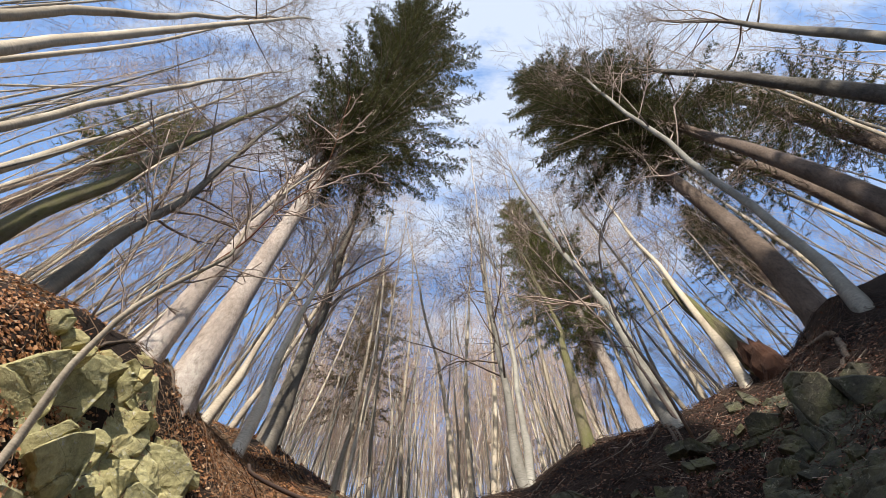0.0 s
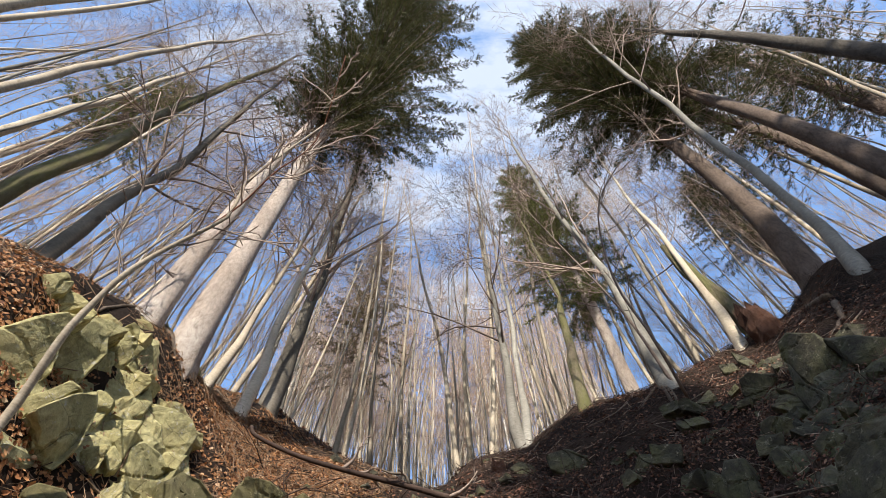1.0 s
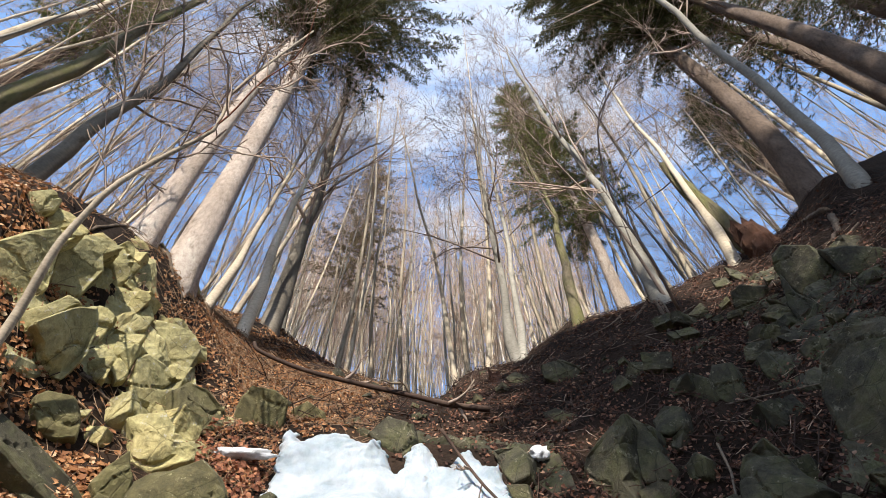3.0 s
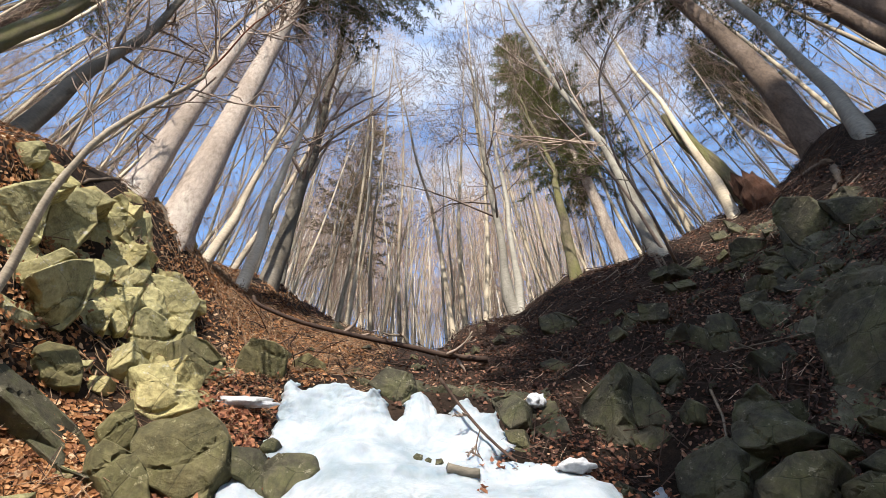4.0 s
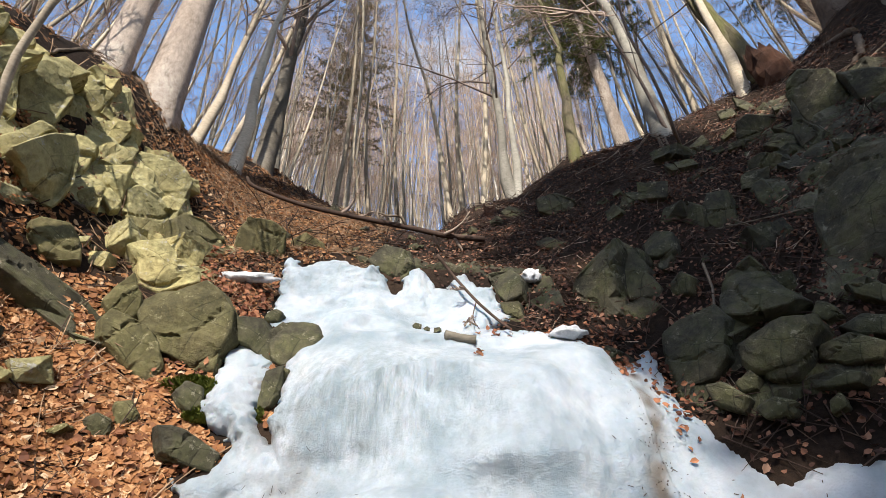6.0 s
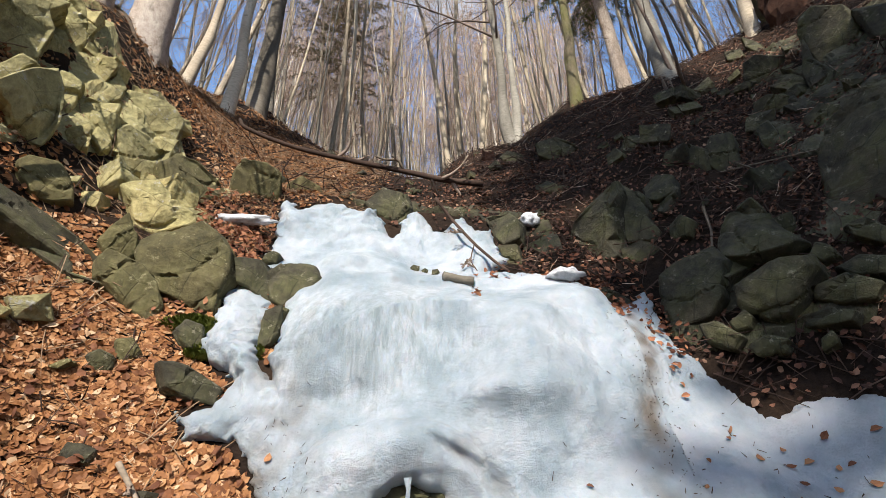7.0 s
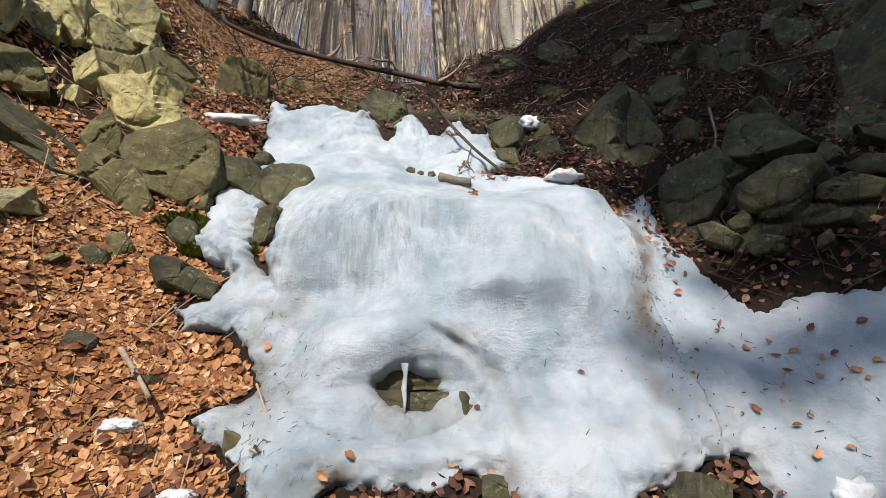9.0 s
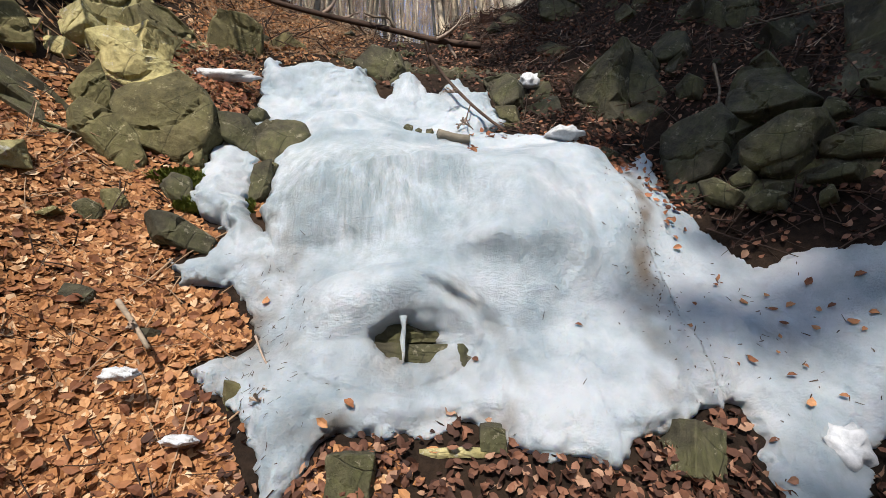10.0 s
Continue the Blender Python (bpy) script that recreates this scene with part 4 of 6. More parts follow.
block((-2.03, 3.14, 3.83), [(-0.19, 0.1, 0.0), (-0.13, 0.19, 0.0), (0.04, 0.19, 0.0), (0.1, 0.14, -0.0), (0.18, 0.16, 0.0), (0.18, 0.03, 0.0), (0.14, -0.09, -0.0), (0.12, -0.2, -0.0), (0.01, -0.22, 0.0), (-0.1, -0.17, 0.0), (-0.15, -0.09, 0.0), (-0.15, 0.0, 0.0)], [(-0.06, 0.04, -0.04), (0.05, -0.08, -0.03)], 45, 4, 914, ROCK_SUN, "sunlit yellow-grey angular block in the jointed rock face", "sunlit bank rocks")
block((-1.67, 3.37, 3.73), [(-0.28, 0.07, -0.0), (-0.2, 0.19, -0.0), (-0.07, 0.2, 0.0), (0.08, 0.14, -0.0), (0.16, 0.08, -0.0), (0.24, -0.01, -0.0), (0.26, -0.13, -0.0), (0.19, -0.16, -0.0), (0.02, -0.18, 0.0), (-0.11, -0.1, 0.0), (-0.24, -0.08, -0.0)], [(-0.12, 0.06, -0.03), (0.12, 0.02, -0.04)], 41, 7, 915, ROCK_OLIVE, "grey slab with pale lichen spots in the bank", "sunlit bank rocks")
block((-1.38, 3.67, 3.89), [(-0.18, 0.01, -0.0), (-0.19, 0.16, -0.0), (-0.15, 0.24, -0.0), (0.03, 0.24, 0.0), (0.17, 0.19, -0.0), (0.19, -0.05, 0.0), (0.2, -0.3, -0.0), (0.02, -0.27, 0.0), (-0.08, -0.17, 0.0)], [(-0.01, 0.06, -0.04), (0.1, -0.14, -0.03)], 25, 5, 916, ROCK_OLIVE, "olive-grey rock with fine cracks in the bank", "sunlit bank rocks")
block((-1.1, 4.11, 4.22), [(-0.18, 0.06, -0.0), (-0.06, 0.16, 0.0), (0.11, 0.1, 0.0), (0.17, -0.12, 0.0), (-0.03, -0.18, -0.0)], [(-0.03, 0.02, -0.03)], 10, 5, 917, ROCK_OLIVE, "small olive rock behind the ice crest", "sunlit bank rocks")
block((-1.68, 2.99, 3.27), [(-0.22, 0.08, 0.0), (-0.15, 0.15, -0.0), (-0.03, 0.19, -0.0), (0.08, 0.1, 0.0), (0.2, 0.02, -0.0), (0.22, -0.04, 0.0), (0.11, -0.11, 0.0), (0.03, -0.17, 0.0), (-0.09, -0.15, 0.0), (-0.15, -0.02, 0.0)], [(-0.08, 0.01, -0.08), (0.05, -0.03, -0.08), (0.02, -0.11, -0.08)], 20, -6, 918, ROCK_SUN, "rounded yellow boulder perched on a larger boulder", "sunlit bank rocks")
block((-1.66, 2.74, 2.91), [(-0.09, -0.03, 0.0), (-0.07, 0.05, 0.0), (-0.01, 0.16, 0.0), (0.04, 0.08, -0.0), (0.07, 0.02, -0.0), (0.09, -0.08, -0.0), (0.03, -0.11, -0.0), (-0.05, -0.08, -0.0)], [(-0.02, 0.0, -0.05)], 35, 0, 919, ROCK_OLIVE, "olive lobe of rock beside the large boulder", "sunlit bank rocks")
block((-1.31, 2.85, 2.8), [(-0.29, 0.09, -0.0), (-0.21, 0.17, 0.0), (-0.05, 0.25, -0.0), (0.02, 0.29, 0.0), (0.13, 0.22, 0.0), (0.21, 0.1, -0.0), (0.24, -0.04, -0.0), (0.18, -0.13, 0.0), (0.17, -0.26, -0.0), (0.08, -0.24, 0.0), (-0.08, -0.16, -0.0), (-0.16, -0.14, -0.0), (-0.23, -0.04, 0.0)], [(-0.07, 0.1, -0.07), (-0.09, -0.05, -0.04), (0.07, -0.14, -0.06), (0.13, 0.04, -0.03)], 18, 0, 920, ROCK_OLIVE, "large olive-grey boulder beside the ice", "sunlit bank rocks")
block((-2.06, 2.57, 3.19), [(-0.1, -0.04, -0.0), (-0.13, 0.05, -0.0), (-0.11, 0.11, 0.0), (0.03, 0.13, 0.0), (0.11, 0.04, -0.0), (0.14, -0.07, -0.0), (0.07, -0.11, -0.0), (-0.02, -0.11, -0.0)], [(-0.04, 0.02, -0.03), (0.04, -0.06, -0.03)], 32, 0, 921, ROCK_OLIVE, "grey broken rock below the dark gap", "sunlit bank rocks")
block((-1.91, 2.54, 2.81), [(-0.34, 0.18, -0.0), (-0.18, 0.19, -0.0), (-0.05, 0.19, -0.0), (0.15, 0.05, 0.0), (0.25, -0.05, -0.0), (0.28, -0.21, -0.0), (0.16, -0.19, 0.0), (-0.03, -0.08, -0.0), (-0.24, -0.05, -0.0)], [(-0.02, 0.03, -0.01), (0.14, -0.09, -0.02)], 32, -25, 922, ROCK_DARK_SHADE, "long dark slab sloping down the bank", "sunlit bank rocks")
block((-1.53, 2.7, 2.62), [(-0.14, 0.0, 0.0), (-0.16, 0.09, 0.0), (-0.13, 0.15, 0.0), (0.03, 0.12, 0.0), (0.13, 0.04, 0.0), (0.18, -0.07, 0.0), (0.14, -0.16, 0.0), (0.04, -0.12, 0.0), (-0.08, -0.03, 0.0)], [(-0.03, 0.02, -0.04), (0.08, -0.07, -0.02)], 30, -14, 923, ROCK_OLIVE, "dark slab with split edges under the large boulder", "sunlit bank rocks")
block((-1.15, 2.7, 2.34), [(-0.07, 0.03, -0.0), (-0.03, 0.08, -0.0), (0.05, 0.06, 0.0), (0.07, -0.05, 0.0), (0.02, -0.08, 0.0), (-0.04, -0.03, -0.0)], [(-0.0, 0.01, -0.04)], 25, 0, 924, ROCK_DARK_SHADE, "flat dark stone at the foot of the bank", "sunlit bank rocks")
block((-1.04, 2.58, 2.07), [(-0.14, 0.09, 0.0), (-0.03, 0.08, 0.0), (0.13, -0.0, 0.0), (0.13, -0.08, -0.0), (0.02, -0.06, 0.0), (-0.1, -0.02, -0.0)], [(-0.02, 0.01, -0.04)], 25, 0, 925, ROCK_DARK_SHADE, "flat dark stone beside the snow tongue", "sunlit bank rocks")
block((-1.42, 2.54, 2.17), [(-0.06, 0.02, -0.0), (-0.02, 0.05, -0.0), (0.04, 0.02, 0.0), (0.05, -0.04, 0.0), (-0.02, -0.05, 0.0)], [(0.0, 0.0, -0.03)], 25, 0, 926, ROCK_DARK_SHADE, "small grey stone among dry leaves", "sunlit bank rocks")
block((-1.36, 2.61, 2.24), [(-0.06, 0.04, 0.0), (-0.0, 0.06, 0.0), (0.05, 0.0, 0.0), (0.05, -0.05, 0.0), (-0.03, -0.05, -0.0)], [(-0.0, -0.0, -0.03)], 25, 0, 927, ROCK_OLIVE, "small mossy stone among dry leaves", "sunlit bank rocks")
block((-1.51, 2.44, 2.13), [(-0.05, -0.02, 0.0), (-0.01, 0.01, -0.0), (0.03, 0.03, 0.0), (0.04, 0.01, 0.0), (-0.0, -0.03, 0.0)], [(-0.0, -0.0, -0.02)], 25, 0, 928, ROCK_OLIVE, "pale wedge of stone among dry leaves", "sunlit bank rocks")
block((-0.79, 3.02, 2.77), [(-0.16, 0.07, 0.0), (-0.08, 0.14, 0.0), (0.11, 0.13, -0.0), (0.16, 0.04, 0.0), (0.1, -0.09, 0.0), (-0.03, -0.15, -0.0), (-0.1, -0.12, 0.0)], [(0.01, 0.04, -0.05), (-0.02, -0.07, -0.05)], 0, 5, 929, ROCK_DARK_SHADE, "dark damp rock at the edge of the ice", "sunlit bank rocks")
block((-0.98, 2.98, 2.77), [(-0.13, 0.13, -0.0), (0.01, 0.14, -0.0), (0.06, 0.05, 0.0), (0.11, -0.11, 0.0), (0.06, -0.13, 0.0), (-0.03, -0.05, -0.0), (-0.09, -0.02, 0.0)], [(-0.01, 0.03, -0.04)], 0, 5, 930, ROCK_DARK_SHADE, "dark damp rock at the edge of the ice", "sunlit bank rocks")
block((-0.98, 3.16, 3.02), [(-0.05, -0.02, 0.0), (-0.04, 0.02, -0.0), (0.01, 0.05, -0.0), (0.05, 0.03, -0.0), (0.04, -0.03, -0.0), (-0.01, -0.04, -0.0)], [(0.01, -0.01, -0.03)], 0, 5, 931, ROCK_DARK_SHADE, "small dark stone under the leaf ledge", "sunlit bank rocks")
block((-0.78, 2.81, 2.49), [(-0.06, 0.0, -0.0), (-0.01, 0.04, -0.0), (0.05, 0.03, 0.0), (0.04, -0.02, 0.0), (-0.02, -0.05, -0.0)], [(0.01, -0.0, -0.03)], 0, 5, 932, ROCK_OLIVE, "grey capstone between two ice tongues", "sunlit bank rocks")
block((-0.29, 3.72, 3.8), [(-0.23, 0.04, -0.0), (-0.07, 0.16, 0.0), (0.12, 0.11, 0.0), (0.15, -0.03, -0.0), (0.06, -0.16, -0.0), (-0.05, -0.11, 0.0)], [(0.0, -0.02, -0.05)], -10, 0, 968, ROCK_DARK_SHADE, "dark rock behind the notch in the ice crest", "sunlit bank rocks")
sunny((-0.60, 2.28, 1.38), (0.22, 0.18, 0.12), 35, (12, 18), 31, "low mossy yellow stone at the snow's edge", ROCK_OLIVE)
rock("rock", (-0.22, 2.08, 1.17), (0.17, 0.16, 0.12), 0, (0, 0), 25, ROCK_DARK_SHADE, "mossy stone among wet leaves")
rock("rock", (0.20, 2.15, 1.25), (0.08, 0.08, 0.09), 0, (0, 0), 26, ROCK_DARK_SHADE, "small brown stone at the snow's edge")
rock("rock", (0.80, 2.11, 1.20), (0.17, 0.16, 0.17), 30, (0, 20), 27, ROCK_DARK_SHADE, "grey stone in a hollow of wet leaves")
rock("rock", (-0.80, 2.78, 2.40), (0.1, 0.12, 0.24), 0, (0, 4), 28, ROCK_DARK_SHADE, "narrow dark rock between two ice tongues")

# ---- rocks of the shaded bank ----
# joint blocks of the shaded face, in the rock colour darkened for shade
block((3.74, 3.32, 5.32), [(-0.16, 0.44, 0.0), (-0.04, 0.49, 0.0), (0.15, 0.32, 0.0), (0.18, 0.16, 0.0), (0.17, -0.13, 0.0), (0.26, -0.26, 0.0), (0.17, -0.4, -0.0), (-0.03, -0.43, 0.0), (-0.11, -0.24, 0.0), (-0.2, -0.17, -0.0), (-0.23, 0.09, 0.0), (-0.22, 0.3, 0.0)], [(-0.05, 0.21, -0.04), (0.0, -0.03, -0.08), (-0.03, -0.25, -0.04)], -50, 5, 933, ROCK_DARK_SHADE, "broad flat-faced dark rock with pale lichen high in the bank", "shaded bank rocks")
block((3.83, 2.95, 5.06), [(-0.17, 0.34, 0.0), (0.01, 0.24, 0.0), (0.25, -0.04, 0.0), (0.09, -0.33, 0.0), (-0.06, -0.14, 0.0), (-0.15, -0.01, -0.0)], [(0.01, 0.0, -0.05)], -50, 5, 934, ROCK_DARK_SHADE, "dark block in the joint face high in the bank", "shaded bank rocks")
block((3.5, 4.0, 5.66), [(-0.08, 0.19, 0.0), (0.05, 0.22, 0.0), (0.25, 0.1, 0.0), (0.13, -0.04, 0.0), (-0.03, -0.32, 0.0), (-0.19, -0.19, 0.0), (-0.14, 0.06, 0.0)], [(0.1, -0.06, -0.05), (-0.09, 0.09, -0.03)], -46, 5, 935, ROCK_DARK_SHADE, "small olive block with a flat sunlit top", "shaded bank rocks")
block((3.34, 3.57, 5.06), [(-0.15, 0.06, -0.0), (-0.04, 0.12, -0.0), (-0.02, 0.23, 0.0), (0.05, 0.15, -0.0), (0.11, -0.01, -0.0), (0.1, -0.19, -0.0), (-0.0, -0.23, -0.0), (-0.06, -0.09, -0.0)], [(0.01, -0.0, -0.05)], -46, 5, 936, ROCK_DARK_SHADE, "two leaning leaves of olive rock", "shaded bank rocks")
block((3.0, 3.51, 4.68), [(-0.11, 0.15, -0.0), (0.02, 0.13, 0.0), (0.16, -0.0, 0.0), (0.11, -0.16, 0.0), (-0.07, -0.11, -0.0), (-0.12, 0.0, 0.0)], [(-0.0, -0.0, -0.05)], -46, 5, 937, ROCK_DARK_SHADE, "olive-grey angular rock darkened for the shaded bank", "shaded bank rocks")
block((2.94, 3.08, 4.16), [(-0.1, 0.05, 0.0), (0.02, 0.11, 0.0), (0.12, 0.01, 0.0), (0.05, -0.09, -0.0), (-0.09, -0.07, 0.0)], [(0.01, -0.01, -0.04)], -46, 5, 938, ROCK_DARK_SHADE, "olive-grey angular rock darkened for the shaded bank", "shaded bank rocks")
block((2.67, 3.29, 4.14), [(-0.06, 0.15, 0.0), (0.03, 0.17, -0.0), (0.05, 0.01, -0.0), (0.08, -0.16, -0.0), (-0.03, -0.15, -0.0), (-0.07, 0.0, -0.0)], [(0.01, -0.02, -0.04)], -46, 5, 939, ROCK_DARK_SHADE, "olive-grey angular rock darkened for the shaded bank", "shaded bank rocks")
block((3.38, 3.27, 4.8), [(-0.02, 0.47, 0.0), (-0.02, 0.24, -0.0), (0.06, 0.02, 0.0), (0.16, -0.17, 0.0), (0.12, -0.3, -0.0), (-0.05, -0.23, -0.0), (-0.13, -0.11, -0.0), (-0.13, 0.17, 0.0)], [(-0.02, -0.11, -0.03)], -46, 5, 940, ROCK_DARK_SHADE, "olive-grey angular rock darkened for the shaded bank", "shaded bank rocks")
block((2.52, 2.53, 3.29), [(-0.11, 0.36, 0.0), (0.1, 0.45, 0.0), (0.28, 0.39, -0.0), (0.41, 0.25, 0.0), (0.26, -0.07, 0.0), (0.07, -0.37, -0.0), (-0.09, -0.31, 0.0), (-0.19, -0.31, -0.0), (-0.26, -0.28, 0.0), (-0.28, -0.11, -0.0), (-0.22, 0.16, -0.0)], [(-0.03, 0.09, -0.09), (0.0, -0.04, -0.12), (0.18, -0.03, -0.1), (-0.08, -0.14, -0.09)], -50, -1, 941, ROCK_DARK_SHADE, "huge dark block with a pale top standing out of the bank", "shaded bank rocks")
block((2.32, 3.4, 4.04), [(-0.12, 0.09, 0.0), (-0.03, 0.22, 0.0), (0.11, 0.18, 0.0), (0.09, -0.02, -0.0), (0.07, -0.18, -0.0), (-0.02, -0.19, 0.0), (-0.11, -0.07, -0.0)], [(0.01, 0.02, -0.05)], -42, 3, 942, ROCK_DARK_SHADE, "olive wedge of rock in the leaf-covered bank", "shaded bank rocks")
block((2.14, 3.49, 4.07), [(-0.12, 0.07, 0.0), (0.03, 0.14, -0.0), (0.11, 0.05, 0.0), (0.07, -0.14, 0.0), (-0.1, -0.11, 0.0)], [(0.01, -0.0, -0.03)], -42, 3, 943, ROCK_DARK_SHADE, "olive-grey angular rock darkened for the shaded bank", "shaded bank rocks")
block((1.53, 4.88, 5.38), [(-0.24, 0.15, 0.0), (-0.02, 0.23, -0.0), (0.15, 0.06, 0.0), (0.3, -0.19, 0.0), (0.01, -0.19, -0.0), (-0.22, -0.03, 0.0)], [(0.04, -0.01, -0.06)], -38, 2, 944, ROCK_DARK_SHADE, "olive-grey angular rock darkened for the shaded bank", "shaded bank rocks")
block((1.25, 3.39, 3.37), [(-0.28, -0.03, 0.0), (-0.19, 0.14, 0.0), (0.04, 0.28, 0.0), (0.17, 0.33, -0.0), (0.18, 0.22, -0.0), (0.13, 0.11, 0.0), (0.1, -0.1, -0.0), (0.09, -0.3, -0.0), (-0.05, -0.32, -0.0), (-0.2, -0.26, 0.0)], [(0.08, 0.1, -0.09), (0.02, -0.14, -0.09)], -38, 6, 945, ROCK_DARK_SHADE, "tall cracked dark rock with pale lichen", "shaded bank rocks")
block((1.49, 3.36, 3.43), [(-0.12, 0.15, 0.0), (-0.03, 0.3, -0.0), (0.08, 0.18, 0.0), (0.07, 0.0, 0.0), (0.12, -0.13, 0.0), (0.07, -0.22, 0.0), (-0.09, -0.19, 0.0), (-0.12, -0.05, 0.0)], [(0.01, 0.03, -0.05), (0.0, -0.12, -0.04)], -42, 5, 946, ROCK_DARK_SHADE, "grey block split from its neighbour by a dark crack", "shaded bank rocks")
block((1.72, 3.39, 3.66), [(-0.11, 0.13, -0.0), (0.01, 0.21, -0.0), (0.12, 0.13, 0.0), (0.11, -0.02, 0.0), (0.02, -0.21, -0.0), (-0.04, -0.18, 0.0), (-0.02, -0.05, 0.0), (-0.1, 0.01, 0.0)], [(0.04, 0.05, -0.04)], -38, 3, 947, ROCK_DARK_SHADE, "olive-grey angular rock darkened for the shaded bank", "shaded bank rocks")
block((1.69, 3.19, 3.25), [(-0.08, 0.04, 0.0), (0.02, 0.09, -0.0), (0.08, 0.02, -0.0), (0.04, -0.09, 0.0), (-0.07, -0.05, 0.0)], [(0.01, 0.0, -0.04)], -42, 3, 948, ROCK_DARK_SHADE, "olive-grey angular rock darkened for the shaded bank", "shaded bank rocks")
block((1.44, 2.86, 2.62), [(-0.14, 0.16, 0.0), (-0.05, 0.2, -0.0), (0.16, 0.22, -0.0), (0.21, 0.12, 0.0), (0.15, -0.08, -0.0), (0.06, -0.17, 0.0), (-0.09, -0.22, -0.0), (-0.15, -0.16, 0.0), (-0.17, -0.02, -0.0)], [(-0.01, 0.1, -0.05), (0.07, -0.01, -0.07)], -40, 4, 949, ROCK_DARK_SHADE, "big dark slab leaning at the edge of the snow", "shaded bank rocks")
block((1.78, 2.73, 2.84), [(-0.07, 0.22, 0.0), (0.07, 0.29, 0.0), (0.12, 0.17, -0.0), (0.16, 0.06, 0.0), (0.24, -0.06, 0.0), (0.16, -0.09, 0.0), (0.05, -0.09, 0.0), (-0.06, -0.1, -0.0), (-0.17, -0.21, 0.0), (-0.21, -0.2, 0.0), (-0.18, -0.04, 0.0), (-0.13, 0.12, 0.0)], [(-0.01, 0.13, -0.07), (-0.06, -0.12, -0.09), (0.09, 0.0, -0.08)], -36, 0, 950, ROCK_DARK_SHADE, "five-sided grey block with a flat sloping top", "shaded bank rocks")
block((1.65, 2.54, 2.48), [(-0.14, 0.06, -0.0), (-0.04, 0.11, -0.0), (0.08, 0.15, -0.0), (0.2, 0.13, -0.0), (0.2, 0.07, -0.0), (0.09, -0.06, -0.0), (0.03, -0.12, 0.0), (-0.04, -0.13, -0.0), (-0.09, -0.1, -0.0), (-0.14, -0.07, -0.0), (-0.16, -0.01, -0.0)], [(0.02, 0.04, -0.07), (-0.0, -0.07, -0.07), (0.11, 0.02, -0.05)], -45, -4, 951, ROCK_DARK_SHADE, "cracked grey block below the five-sided one", "shaded bank rocks")
block((2.01, 2.56, 2.7), [(-0.07, 0.0, -0.0), (-0.02, 0.07, -0.0), (0.04, 0.03, -0.0), (0.06, -0.04, -0.0), (-0.02, -0.06, -0.0)], [(0.02, -0.01, -0.04)], -45, -2, 952, ROCK_DARK_SHADE, "olive-grey angular rock darkened for the shaded bank", "shaded bank rocks")
block((2.2, 2.46, 2.76), [(-0.09, 0.07, -0.0), (0.01, 0.08, -0.0), (0.09, -0.03, 0.0), (0.05, -0.11, -0.0), (-0.07, -0.01, 0.0)], [(-0.01, 0.01, -0.05)], -45, -2, 953, ROCK_DARK_SHADE, "olive-grey angular rock darkened for the shaded bank", "shaded bank rocks")
block((1.53, 2.64, 2.36), [(-0.06, 0.01, -0.0), (0.02, 0.07, 0.0), (0.05, 0.01, 0.0), (0.02, -0.04, -0.0), (-0.04, -0.04, -0.0)], [(0.01, 0.01, -0.03)], -45, -2, 954, ROCK_DARK_SHADE, "olive-grey angular rock darkened for the shaded bank", "shaded bank rocks")
block((1.42, 2.68, 2.31), [(-0.08, 0.07, 0.0), (0.0, 0.07, 0.0), (0.09, -0.03, 0.0), (0.04, -0.08, 0.0), (-0.06, -0.02, 0.0)], [(0.01, -0.0, -0.04)], -45, -2, 955, ROCK_DARK_SHADE, "olive-grey angular rock darkened for the shaded bank", "shaded bank rocks")
block((1.55, 2.54, 2.2), [(-0.09, 0.02, 0.0), (0.0, 0.05, 0.0), (0.08, 0.01, 0.0), (0.05, -0.04, 0.0), (-0.06, -0.03, 0.0)], [(0.01, 0.0, -0.04)], -45, -2, 956, ROCK_DARK_SHADE, "olive mossy stone at the snow's edge", "shaded bank rocks")
block((1.74, 2.44, 2.19), [(-0.03, 0.02, -0.0), (0.03, 0.04, -0.0), (0.03, -0.02, 0.0), (-0.03, -0.04, 0.0)], [(0.01, -0.0, -0.03)], -45, -2, 957, ROCK_DARK_SHADE, "olive-grey angular rock darkened for the shaded bank", "shaded bank rocks")
block((1.81, 2.46, 2.3), [(-0.1, 0.04, 0.0), (0.01, 0.06, 0.0), (0.11, 0.0, -0.0), (0.08, -0.05, 0.0), (-0.02, -0.04, -0.0), (-0.1, -0.01, 0.0)], [(0.01, -0.0, -0.04)], -45, -2, 958, ROCK_DARK_SHADE, "olive-grey angular rock darkened for the shaded bank", "shaded bank rocks")
block((1.93, 2.45, 2.43), [(-0.11, 0.06, 0.0), (0.03, 0.08, 0.0), (0.14, -0.01, -0.0), (0.09, -0.07, -0.0), (-0.04, -0.05, 0.0), (-0.12, -0.0, 0.0)], [(0.0, -0.0, -0.05)], -45, -2, 959, ROCK_DARK_SHADE, "olive-grey angular rock darkened for the shaded bank", "shaded bank rocks")
block((2.07, 2.43, 2.55), [(-0.12, 0.04, 0.0), (-0.01, 0.07, -0.0), (0.11, -0.0, 0.0), (0.07, -0.08, -0.0), (-0.06, -0.03, -0.0)], [(-0.02, -0.0, -0.04)], -45, -2, 960, ROCK_DARK_SHADE, "olive-grey angular rock darkened for the shaded bank", "shaded bank rocks")
